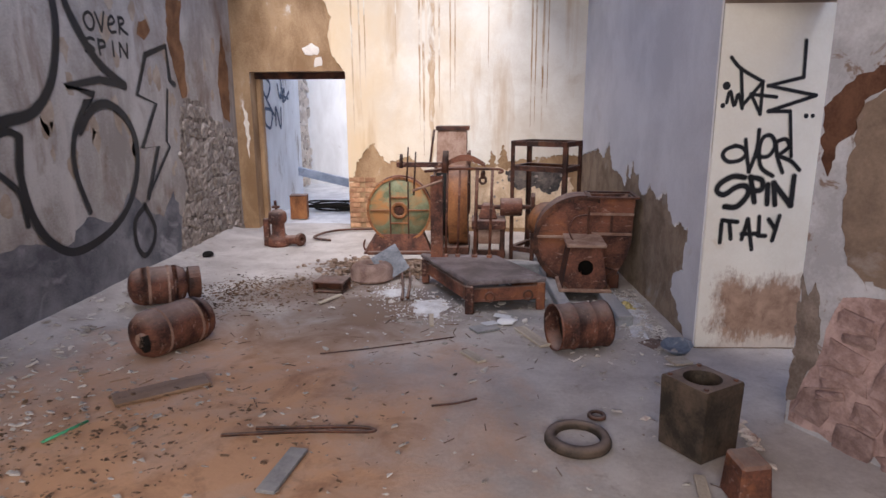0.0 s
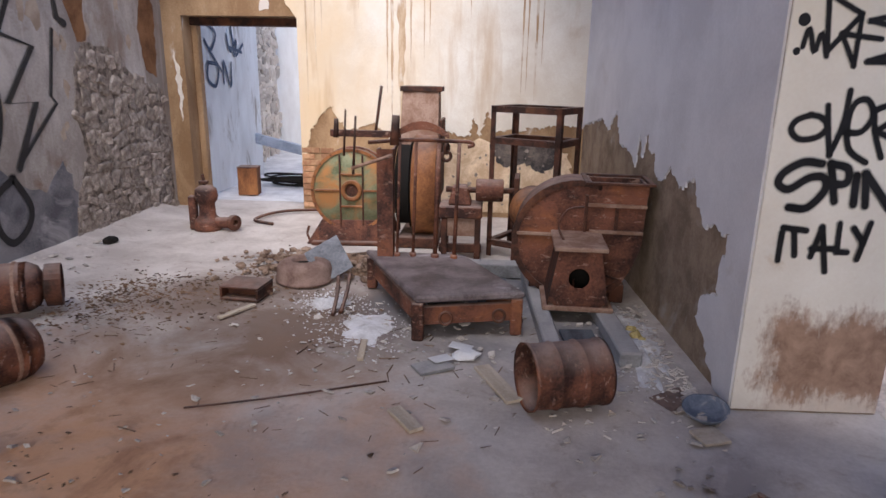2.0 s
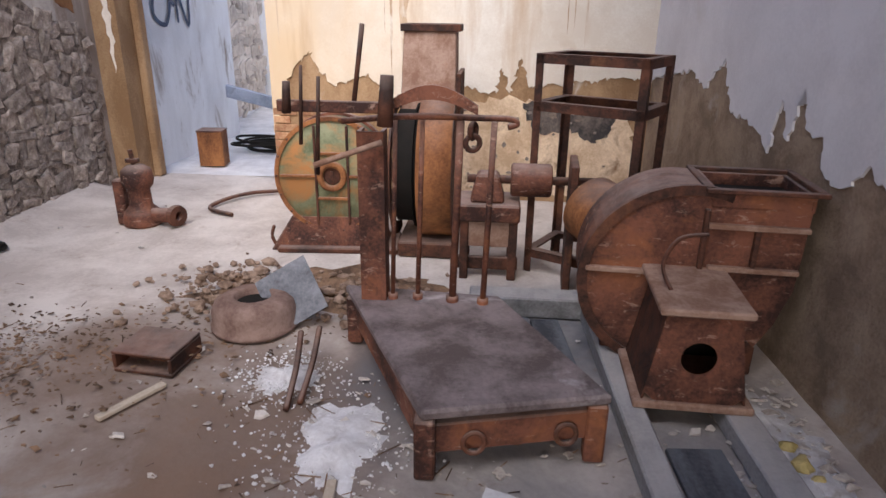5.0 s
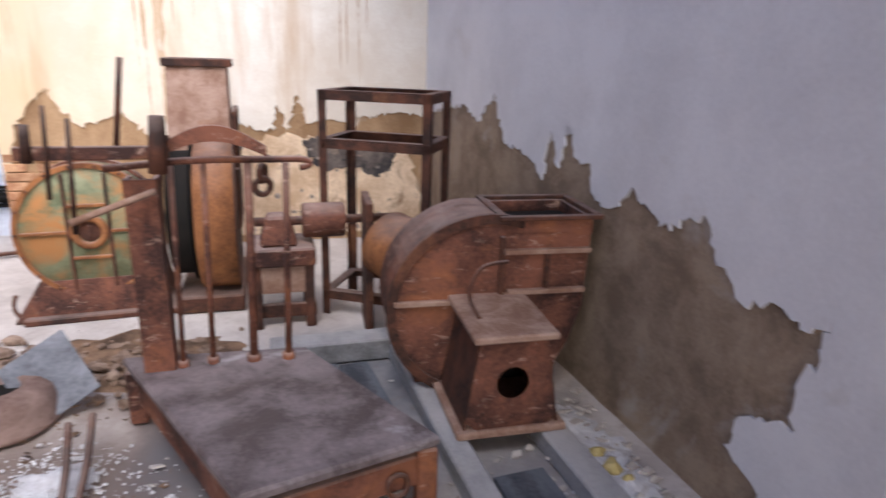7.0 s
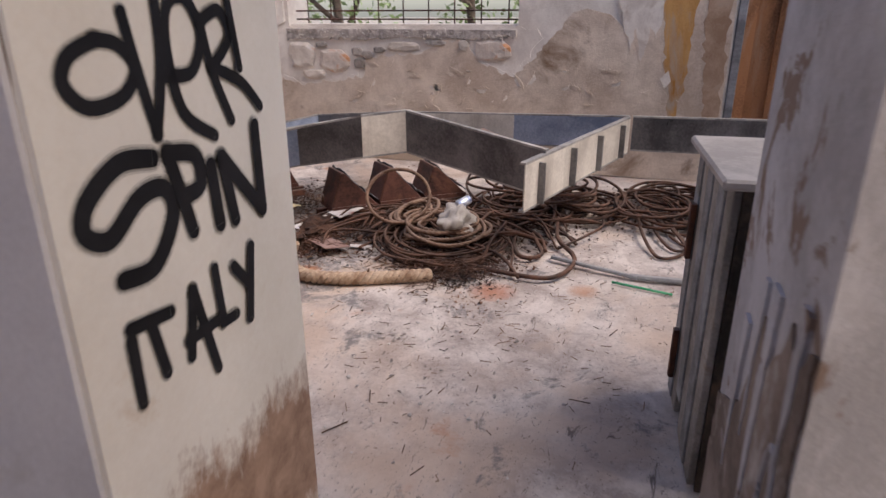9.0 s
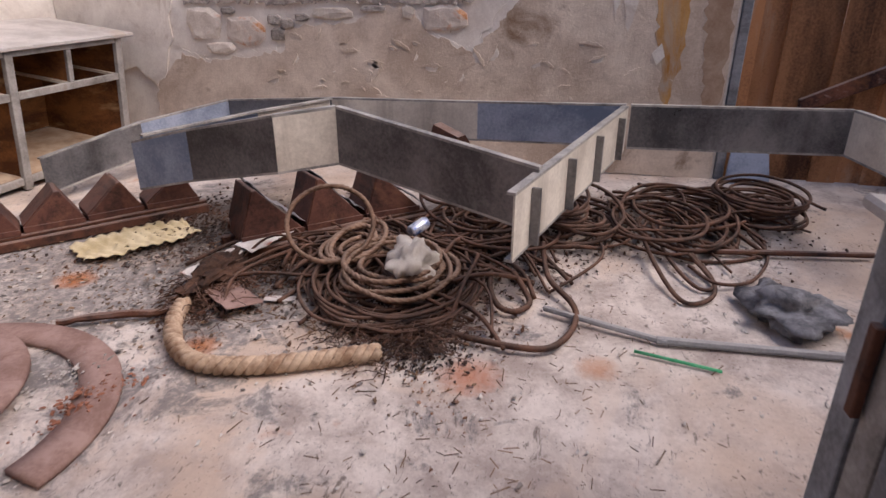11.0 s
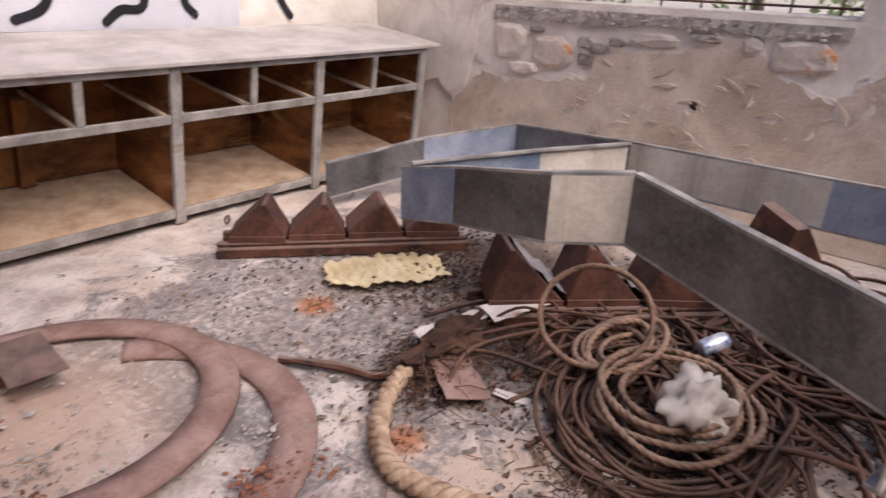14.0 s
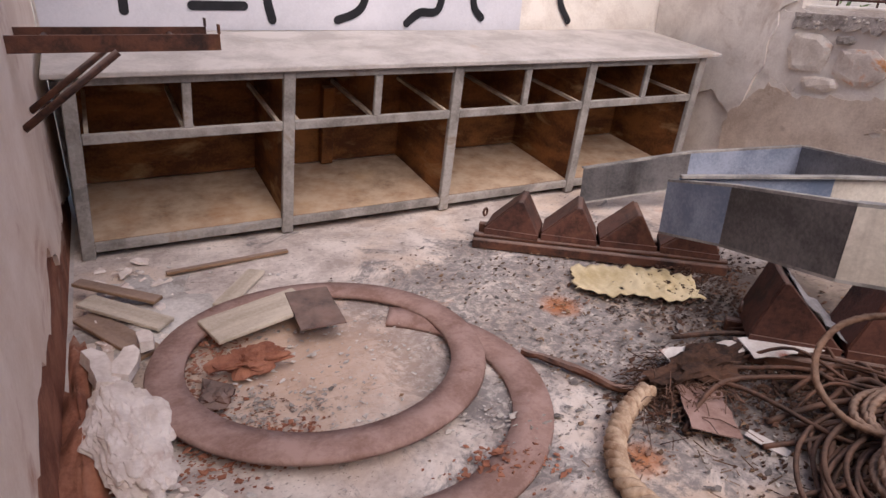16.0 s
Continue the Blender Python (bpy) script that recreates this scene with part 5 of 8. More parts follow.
M_CHUNK = material("pale_fallen_plaster", (0.62, 0.53, 0.47), (0.82, 0.74, 0.68), 9.0, 0.95, bump=0.6, stain=(0.42, 0.25, 0.18), stain_at=(0.58, 0.72), stain_scale=4)


def drawer_cabinet():
    """Four bays, each with a pair of empty drawer slots over an open cupboard; it has sagged forwards."""
    t = thing("drawer_cabinet", Matrix.Translation((2.806, 7.815, 0.0)), "long dusty grey wooden cabinet with empty drawer slots", "cabinet")
    lean = Matrix(((1, 0, 0.06, 0), (0, 1, -0.055, 0), (0, 0.13, 1, 0), (0, 0, 0, 1)))
    w, d, h = 1.031, 0.78, 0.93

    def piece(name, a, b, mat, label="", bevel=0.004):
        bm = bmesh.new()
        box(bm, a, b, lean, bevel)
        return part(name, bm, mat, t, label)

    piece("worktop", (-0.10, -0.04, h), (4 * w + 0.14, d, h + 0.028), M_CAB_TOP, "dusty pale board top", 0.005)
    for i in range(5):
        x = i * w
        piece("upright", (x - 0.032, -0.006, 0.0), (x + 0.032, 0.03, h), M_CAB, "worn grey upright")
        piece("side_panel", (x - 0.011, 0.031, 0.0), (x + 0.011, d, h), M_CAB_IN)
    for i in range(4):
        x0, x1 = i * w + 0.033, (i + 1) * w - 0.033
        mid = (x0 + x1) / 2
        piece("top_rail", (x0, 0.0, h - 0.045), (x1, 0.028, h - 0.002), M_CAB)
        piece("middle_rail", (x0, 0.0, 0.605), (x1, 0.028, 0.655), M_CAB)
        piece("bottom_rail", (x0, 0.0, 0.035), (x1, 0.028, 0.085), M_CAB)
        piece("drawer_divider", (mid - 0.022, 0.0, 0.656), (mid + 0.022, 0.028, h - 0.046), M_CAB)
        piece("floor_board", (x0 - 0.02, 0.029, 0.066), (x1 + 0.02, d - 0.02, 0.084), M_CAB_IN, "dusty bottom board")
        piece("back_panel", (x0 - 0.02, d - 0.018, 0.085), (x1 + 0.02, d - 0.006, h - 0.003), M_CAB_IN)
        for x in (x0 + 0.012, mid - 0.03, mid + 0.012, x1 - 0.03):
            piece("drawer_runner", (x, 0.03, 0.635), (x + 0.02, d - 0.03, 0.655), M_WOOD_PALE, "pale drawer runner", 0.0)
        piece("drawer_partition", (mid - 0.008, 0.03, 0.657), (mid + 0.008, d - 0.03, h - 0.004), M_CAB_IN, "", 0.0)
    bm = bmesh.new()
    box(bm, (1.45, d - 0.10, 0.10), (1.53, d - 0.03, 0.62), lean, 0.004)
    part("inner_post", bm, M_CAB_IN, t)
    bm = bmesh.new()
    box(bm, (2 * w + 0.05, 0.05, 0.33), (2 * w + 0.065, 0.6, 0.36), lean, 0.0)
    part("shelf_runner", bm, M_WOOD_PALE, t)


drawer_cabinet()


def steel_beam(pts, h, mats, label, stiff=(), flange=0.035, side=1.0):
    """A bent plate girder along pts of (x, y, top z): a web with narrow lips above and below."""
    o = Vector((pts[0][0], pts[0][1], 0))
    t = thing("steel_girder", Matrix.Translation(o), label, "girder", group="steel girders")
    for (p, q), mat in zip(zip(pts, pts[1:]), mats):
        a, b = Vector(p) - o, Vector(q) - o
        d = (b - a).to_2d().normalized()
        n = Vector((-d.y, d.x, 0))
        for nm, z0, z1, w in (("web", -h + 0.012, -0.012, 0.008), ("top_lip", -0.012, 0.0, flange), ("bottom_lip", -h, -h + 0.012, flange)):
            bm = bmesh.new()
            k = n * w / 2
            s = Vector((0, 0, 0)) if nm == "web" else n * side * (flange / 2 - 0.004)
            lo = [a - k + s, b - k + s, b + k + s, a + k + s]
            up = Vector((0, 0, z1))
            hexa(bm, [v + Vector((0, 0, z0)) for v in lo], [v + up for v in lo])
            part(nm, bm, mat if nm == "web" else M_STEEL_LIP, t)
        if mat in stiff:
            for f in (0.10, 0.36, 0.62, 0.88):
                c = a.lerp(b, f) - n * side * 0.022
                bm = bmesh.new()
                k, e = n * 0.018, Vector((d.x, d.y, 0)) * 0.008
                lo = [c - k - e, c - k + e, c + k + e, c + k - e]
                hexa(bm, [v + Vector((0, 0, -h + 0.013)) for v in lo], [v + Vector((0, 0, -0.03)) for v in lo])
                part("stiffener", bm, M_STEEL, t, "grey stiffener strip")
    return t


# each bend of a girder takes its own plate tone
steel_beam([(5.35, 6.43, 0.555), (5.27, 6.02, 0.66), (5.08, 5.42, 0.80), (5.215, 5.165, 0.827), (4.87, 4.18, 0.70)], 0.28, (M_STEEL_BLUE, M_STEEL, M_STEEL_PALE, M_STEEL),
           "bent grey steel plate girder lying on scrap", side=1)
steel_beam([(4.606, 4.239, 0.675), (6.28, 3.82, 0.695)], 0.275, (M_STEEL_PALE,), "pale stiffened steel plate girder resting on cables", (M_STEEL_PALE,), side=1)
steel_beam([(5.70, 7.45, 0.30), (6.40, 7.22, 0.40), (7.12, 6.93, 0.45), (6.62, 5.80, 0.60), (6.40, 4.72, 0.66), (6.295, 3.83, 0.70)], 0.25,
           (M_STEEL, M_STEEL_BLUE, M_STEEL, M_STEEL_PALE, M_STEEL_BLUE), "long bluish steel plate girder on the floor", side=1)
steel_beam([(5.34, 6.36, 0.60), (6.00, 6.03, 0.62), (6.58, 5.80, 0.605)], 0.26, (M_STEEL_BLUE, M_STEEL_PALE), "grey steel plate girder between two others", side=-1)
steel_beam([(6.30, 3.80, 0.70), (6.38, 2.62, 0.71), (5.6, 2.45, 0.71)], 0.26, (M_STEEL, M_STEEL_PALE), "dark steel plate girder by the boarded door", side=1)


def prism(bm, tri, depth, m):
    """A solid with a triangular or other flat outline, pushed back by depth."""
    lo = [bm.verts.new(m @ Vector((x, 0, z))) for x, z in tri]
    hi = [bm.verts.new(m @ Vector((x, depth, z))) for x, z in tri]
    bm.faces.new(lo)
    bm.faces.new(hi[::-1])
    for i in range(len(tri)):
        j = (i + 1) % len(tri)
        bm.faces.new((lo[j], lo[i], hi[i], hi[j]))
    bmesh.ops.recalc_face_normals(bm, faces=bm.faces)


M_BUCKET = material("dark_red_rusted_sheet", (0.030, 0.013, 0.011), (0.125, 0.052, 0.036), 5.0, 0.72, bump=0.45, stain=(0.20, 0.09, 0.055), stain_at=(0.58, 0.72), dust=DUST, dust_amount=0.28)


def bucket_row(a, b, n, h, peak, depth, label, lined=False):
    """Elevator buckets: a row of wedge-shaped sheet cups along a rail."""
    a, b = Vector((*a, 0)), Vector((*b, 0))
    d = (b - a).normalized()
    nrm = Vector((-d.y, d.x, 0))
    base = Matrix(((d.x, nrm.x, 0, 0), (d.y, nrm.y, 0, 0), (0, 0, 1, 0), (0, 0, 0, 1)))
    r = random.Random(n * 7)
    t = thing("bucket_rail", Matrix.Translation(a), label, "machine part", group="bucket rails")
    L = (b - a).length
    for off, z0, z1 in ((-0.045, 0.0, 0.055), (-0.02, 0.056, 0.078), (0.20, 0.0, 0.06)):
        bm = bmesh.new()
        box(bm, (-0.06, off, z0), (L + 0.03, off + 0.04, z1), base, 0.006)
        part("rail", bm, M_RUST_DARK, t, "dark rusted flat rail")
    for i in range(n):
        x0, w = L * i / n, L / n * 0.95
        lean = base @ pose(x0, 0.0, 0.079, r.uniform(-3, 3), 0, r.uniform(-4, 4))
        k = h * r.uniform(0.92, 1.06)
        top = w * (peak + r.uniform(-0.04, 0.04))
        bm = bmesh.new()
        prism(bm, [(0, 0), (w, 0), (w, 0.02), (top + 0.012, k), (top - 0.012, k), (0, 0.025)], depth, lean)
        bmesh.ops.bevel(bm, geom=bm.edges[:], offset=0.004, segments=1, affect="EDGES")
        cup = part("bucket", bm, M_BUCKET, t, "wedge-shaped rusty sheet bucket")
        bm = bmesh.new()
        prism(bm, [(0.0, 0.0), (w, 0.0), (w, 0.028), (0.0, 0.034)], 0.010, lean @ Matrix.Translation((0, -0.011, 0)))
        part("lip", bm, M_BUCKET, cup)
        bm = bmesh.new()
        prism(bm, [(0.005, 0.032), (top - 0.016, k + 0.003), (top - 0.010, k + 0.007), (0.0, 0.040)], depth * 0.96, lean @ Matrix.Translation((0, 0.006, 0)))
        part("cheek", bm, M_BUCKET, cup, "sloping cheek")
        if lined:
            bm = bmesh.new()
            m, q = 9, 7
            g = [[bm.verts.new(lean @ Vector((top + 0.02 + (w - top) * 1.15 * u / m, 0.02 + depth * v / q,
                  k + 0.012 - (k - 0.01) * (u / m) ** 0.8 + 0.022 * noise.noise(Vector((u * 0.9, v * 0.9, i * 5.0)))))) for u in range(m + 1)] for v in range(q + 1)]
            for v in range(q):
                for u in range(m):
                    bm.faces.new((g[v][u], g[v][u + 1], g[v + 1][u + 1], g[v + 1][u]))
            ob = part("torn_liner", bm, M_LINER, cup, "crumpled grey sheet liner")
            ob.modifiers.new("thick", "SOLIDIFY").thickness = 0.003
    bm = bmesh.new()
    lathe(bm, [(0.022 + 0.007 * math.cos(q), 0.007 * math.sin(q)) for q in [i * math.pi / 3 for i in range(6)]], Matrix.Translation(-d * 0.02 + nrm * 0.16 + Vector((0, 0, 0.15))) @ pose(0, 0, 0, 90, 0, 30), 14, True)
    part("eye", bm, M_RUST_DARK, t, "", True)
    return t


M_LINER = material("grey_crumpled_sheet", (0.12, 0.12, 0.13), (0.34, 0.33, 0.35), 5.0, 0.6, bump=0.4, stain=(0.10, 0.07, 0.05), stain_at=(0.55, 0.7), dust=(0.4, 0.37, 0.36), dust_amount=0.4)
bucket_row((4.80, 7.185), (5.79, 6.37), 4, 0.205, 0.66, 0.25, "row of wedge-shaped rusty elevator buckets on a rail")
bucket_row((5.20, 5.74), (5.97, 4.98), 3, 0.27, 0.28, 0.28, "rusty elevator buckets with torn grey liners under the girders", True)
bm = bmesh.new()
prism(bm, [(0, 0.0), (0.34, 0.0), (0.30, 0.02), (0.05, 0.22), (0.0, 0.20)], 0.24, pose(5.85, 4.78, 0.36, 8, 14, -38))
tagged(part("loose_bucket", bm, M_RUST_DARK, None), "loose rusty bucket tipped on the cables behind the girder", "machine part")

# ---- cables ----
rnd = random.Random(21)


def coil(name, c, r, turns, spread, lift, wire, mat, label, seg=8, squash=0.85, wob=0.06, twist=0.0, rise=0.022):
    """Loose turns of cable round c, each a little off the other."""
    t = thing(name, Matrix.Translation((c[0], c[1], 0)), label, "cable")
    for i in range(turns):
        rr = r * (1 - 0.05 * rnd.random() - spread * rnd.random())
        ox, oy, a0 = rnd.uniform(-1, 1) * wob, rnd.uniform(-1, 1) * wob, rnd.uniform(0, 6.28)
        tx, ty = rnd.uniform(-lift, lift), rnd.uniform(-lift, lift)
        sq = squash * rnd.uniform(0.85, 1.1)
        z0 = wire + rise * i * (0.5 + rnd.random() * 0.5)
        pts = []
        for j in range(14):
            a = a0 + 2 * math.pi * j / 14
            x, y = rr * math.cos(a) * (1 + 0.05 * math.sin(3 * a + i)) + ox, rr * sq * math.sin(a) + oy
            pts.append((x, y, max(wire, z0 + x * tx + y * ty)))
        bm = bmesh.new()
        tube(bm, smooth_path(pts, 12 if twist else 4, True), wire * rnd.uniform(0.85, 1.1), seg, True, twist)
        part("turn", bm, mat, t, "", True)
    return t


def strand(pts, r, mat, label, name="cable_length", twist=0.0, seg=8, n=8):
    bm = bmesh.new()
    tube(bm, smooth_path(pts, n), r, seg, twist=twist)
    return tagged(part(name, bm, mat, None, "", True), label, "cable")


coil("wire_rope_coil", (5.04, 4.84), 0.47, 11, 0.10, 0.08, 0.0085, M_CABLE_BROWN, "loose coil of rusty brown steel cable", wob=0.05, rise=0.011)
coil("wire_rope_coil", (5.10, 4.88), 0.40, 7, 0.45, 0.10, 0.0080, M_CABLE, "dark cable turns inside the loose coil", wob=0.10, rise=0.008)
coil("wire_rope_coil", (5.05, 4.82), 0.30, 5, 0.26, 0.14, 0.0135, M_CABLE_PALE, "coil of thick twisted wire rope on the pile", seg=12, wob=0.045, twist=60.0, rise=0.014).location.z = 0.09
coil("wire_rope_coil", (5.20, 5.12), 0.22, 4, 0.25, 0.20, 0.0135, M_CABLE_PALE, "coil of brown wire rope against the girder", seg=12, squash=0.7, wob=0.04, twist=60.0, rise=0.016).location.z = 0.10
coil("wire_rope_coil", (6.55, 2.96), 0.38, 16, 0.75, 0.06, 0.010, M_CABLE_BROWN, "flat coil of dark cable near the boarded door", wob=0.03, rise=0.012)
coil("wire_rope_coil", (6.10, 3.50), 0.46, 9, 0.5, 0.12, 0.011, M_CABLE, "tangle of dark cable on the floor", wob=0.16)
coil("wire_rope_coil", (5.95, 4.55), 0.45, 20, 0.6, 0.22, 0.010, M_CABLE, "tangle of rusty cable behind the girder", wob=0.22, rise=0.014)
coil("wire_rope_coil", (6.02, 4.15), 0.36, 12, 0.6, 0.16, 0.011, M_CABLE_BROWN, "tangle of brown cable between the girders", wob=0.18)
strand([(6.15, 3.70, 0.05), (5.59, 3.64, 0.05), (5.23, 3.53, 0.014), (5.27, 3.40, 0.014), (5.47, 3.36, 0.02), (5.77, 3.46, 0.06), (6.2, 3.5, 0.05)], 0.011, M_CABLE_BROWN, "thin brown cable loop on the floor", n=10)
strand([(6.10, 3.62, 0.06), (5.66, 3.55, 0.03), (5.38, 3.44, 0.014), (5.45, 3.36, 0.018), (5.80, 3.50, 0.07)], 0.010, M_CABLE_BROWN, "thin brown cable loop on the floor", n=10)
strand([(5.60, 3.46, 0.03), (5.42, 3.355, 0.03), (5.53, 3.17, 0.012), (5.88, 3.03, 0.012), (6.15, 3.08, 0.03)], 0.009, M_CABLE_BROWN, "thin brown cable loop on the floor", n=10)
# upright loop standing on the pile
bm = bmesh.new()
tube(bm, smooth_path([(5.14 + 0.21 * math.cos(a) * 0.41 + 0.12 * math.sin(a), 5.20 - 0.21 * math.cos(a) * 0.91 + 0.05 * math.sin(a), 0.27 + 0.15 * math.sin(a)) for a in [i * math.pi / 5 for i in range(10)]], 5, True), 0.013, 8, True, 60.0)
tagged(part("wire_rope_loop", bm, M_CABLE_PALE, None, "", True), "springy loop of wire rope standing on the pile", "cable")
strand([(4.85, 4.95, 0.02), (4.71, 4.58, 0.02), (4.652, 4.34, 0.02), (4.645, 4.12, 0.02), (4.735, 4.03, 0.02), (4.90, 3.99, 0.02), (5.04, 4.01, 0.03), (5.26, 4.14, 0.05), (5.6, 4.2, 0.08)], 0.014, M_CABLE, "thick dark cable looping out of the pile", n=10)
strand([(5.3, 4.42, 0.05), (5.12, 4.40, 0.03), (4.96, 4.33, 0.02), (4.93, 4.25, 0.02), (5.02, 4.20, 0.02), (5.12, 4.24, 0.04), (5.2, 4.3, 0.08)], 0.014, M_CABLE, "bend of thick dark cable beside the girder", n=10)
for i in range(130):
    a = rnd.uniform(0, 6.28)
    cx, cy = rnd.choice(((5.2, 4.75), (5.5, 5.0), (5.9, 4.3), (6.2, 3.5), (5.3, 5.35), (6.5, 3.2), (5.6, 4.5)))
    cx, cy, L = cx + rnd.uniform(-0.25, 0.25), cy + rnd.uniform(-0.25, 0.25), rnd.uniform(0.25, 0.55)
    b = rnd.uniform(-0.25, 0.25)
    u, v = Vector((math.cos(a), math.sin(a), 0)), Vector((-math.sin(a), math.cos(a), 0))
    c = Vector((cx, cy, 0))
    pts = [c - u * L + Vector((0, 0, 0.014)), c - u * L * 0.4 + v * b + Vector((0, 0, rnd.uniform(0.03, 0.14))), c + u * L * 0.4 + v * b * rnd.uniform(-1, 1) + Vector((0, 0, rnd.uniform(0.02, 0.12))),
           c + u * L + Vector((0, 0, 0.014))]
    strand(pts, rnd.uniform(0.006, 0.012), M_CABLE, "loose end of dark rusty cable in the tangle", n=6, seg=6)
ROPE_LINE = smooth_path([(4.62, 5.70, 0.035), (4.50, 5.66, 0.035), (4.37, 5.58, 0.035), (4.27, 5.48, 0.035), (4.215, 5.35, 0.035), (4.24, 5.18, 0.035), (4.31, 5.0, 0.035), (4.40, 4.82, 0.035), (4.45, 4.72, 0.035)], 16)
# three strands laid round one another
bm = bmesh.new()
for k in range(3):
    line, run = [], 0.0
    for i, p in enumerate(ROPE_LINE):
        p = Vector(p)
        nxt = Vector(ROPE_LINE[min(i + 1, len(ROPE_LINE) - 1)])
        prev = Vector(ROPE_LINE[max(i - 1, 0)])
        run += (p - prev).length
        side = (nxt - prev).cross(Vector((0, 0, 1))).normalized()
        a = run / 0.115 * 2 * math.pi + k * 2 * math.pi / 3
        line.append(p + side * 0.021 * math.cos(a) + Vector((0, 0, 0.021 * math.sin(a))))
    tube(bm, line, 0.0185, 8)
tagged(part("hemp_rope", bm, M_ROPE, None, "", True), "thick tan twisted hemp rope on the floor", "rope")
# frayed fibres where the rope ends, and matted grime
bm = bmesh.new()
for i in range(800):
    hub = rnd.choice(((4.72, 5.66), (4.50, 4.66), (4.62, 4.62), (4.8, 5.72), (4.88, 5.76), (4.66, 5.62), (4.72, 4.56), (4.55, 4.85)))
    a, L = rnd.uniform(0, 6.28), rnd.uniform(0.03, 0.13)
    x, y = hub[0] + rnd.gauss(0, 0.09), hub[1] + rnd.gauss(0, 0.08)
    z = 0.004 + abs(rnd.gauss(0, 0.03))
    p, q = Vector((x, y, z)), Vector((x + L * math.cos(a), y + L * math.sin(a), max(0.003, z + rnd.uniform(-0.03, 0.03))))
    tube(bm, [p, p.lerp(q, 0.5) + Vector((0, 0, rnd.uniform(0, 0.02))), q], 0.002, 3)
tagged(part("frayed_fibre", bm, M_CABLE, None), "dark matted rope fibre and wire scraps", "fibre", kind="stuff")

# ---- loose things of the store room ----


def floor_ring(name, c, r, w, z0, tilt, mat, label, a0=0, a1=360):
    """A broad flat iron ring, or a piece of one."""
    bm = bmesh.new()
    n = 72
    rows = []
    for i in range(n + (0 if a1 - a0 == 360 else 1)):
        a = radians(a0 + (a1 - a0) * i / n)
        rows.append([bm.verts.new((rr * math.cos(a), rr * math.sin(a), z)) for rr, z in ((r - w, 0.0), (r - w, 0.022), (r - w * 0.55, 0.03), (r - 0.006, 0.024), (r, 0.012), (r, 0.0))])
    k = len(rows)
    for i in range(k if a1 - a0 == 360 else k - 1):
        p, q = rows[i], rows[(i + 1) % k]
        for j in range(6):
            bm.faces.new((p[j], p[(j + 1) % 6], q[(j + 1) % 6], q[j]))
    if a1 - a0 != 360:
        bm.faces.new(rows[0])
        bm.faces.new(rows[-1][::-1])
    ob = part(name, bm, mat, None, "", True)
    ob.matrix_world = pose(c[0], c[1], z0, *tilt)
    return tagged(ob, label, "ring", group="iron rings on the floor")


floor_ring("iron_ring", (3.61, 6.43), 0.642, 0.135, 0.028, (-1.2, 1.6, 20), M_RINGDUST, "broad flat iron ring covered with pinkish dust")
floor_ring("iron_ring", (3.68, 6.126), 0.668, 0.145, -0.004, (0, 0, 0), M_RINGDUST, "second broad iron ring half under the first", -100, 60)
board(3.44, 6.77, 0.44, 0.21, 14.5, M_WOOD_PALE, "pale sawn board lying across the iron ring", z=0.066, tilt=-2)
board(3.665, 6.71, 0.19, 0.35, -4, M_RUST_DARK, "square of rusty sheet lying over the board's end", z=0.088, h=0.004, name="metal_sheet")
board(3.44, 7.18, 0.38, 0.09, 54, M_WOOD_PALE, "pale splintered board end on the floor")
board(2.92, 7.22, 0.42, 0.06, -41, M_WOOD_DIRTY, "brown broken lath on a pile by the wall", z=0.07, tilt=3)
board(2.94, 7.05, 0.42, 0.10, -45, M_WOOD_PALE, "pale broken lath on a pile by the wall", z=0.045, tilt=4)
board(2.90, 6.93, 0.44, 0.11, -59, M_WOOD_DIRTY, "brown flat lath at the bottom of a pile", z=0.012, tilt=3)
board(3.45, 7.50, 0.62, 0.03, 4, M_WOOD_DIRTY, "thin brown lath under the cabinet")

# corrugated scrap of yellowed sheet
bm = bmesh.new()
nx, ny = 60, 14
grid = []
for j in range(ny + 1):
    row = []
    for i in range(nx + 1):
        u, v = i / nx, j / ny
        x = u * 0.62 + 0.03 * noise.noise(Vector((v * 5, 1, 0)))
        y = (v - 0.5) * (0.27 + 0.08 * math.sin(u * 3.1) + 0.10 * noise.noise(Vector((u * 6, 2, 0)))) + 0.035 * noise.noise(Vector((u * 9, 5, 0)))
        row.append(bm.verts.new((x, y, 0.026 + 0.006 * math.sin(u * 60 + v * 4) + 0.02 * u * (1 - u) + 0.02 * abs(v - 0.5))))
    grid.append(row)
for j in range(ny):
    for i in range(nx):
        if (i, j) not in ((45, 4), (46, 4), (22, 3), (23, 3), (18, 6)):
            bm.faces.new((grid[j][i], grid[j][i + 1], grid[j + 1][i + 1], grid[j + 1][i]))
ob = part("corrugated_scrap", bm, M_YELLOW, None, "", True)
sol = ob.modifiers.new("thick", "SOLIDIFY")
sol.thickness = 0.004
ob.matrix_world = pose(4.98, 6.60, -0.005, 0, 0, -34)
tagged(ob, "torn piece of yellowed corrugated sheet on the floor", "scrap")


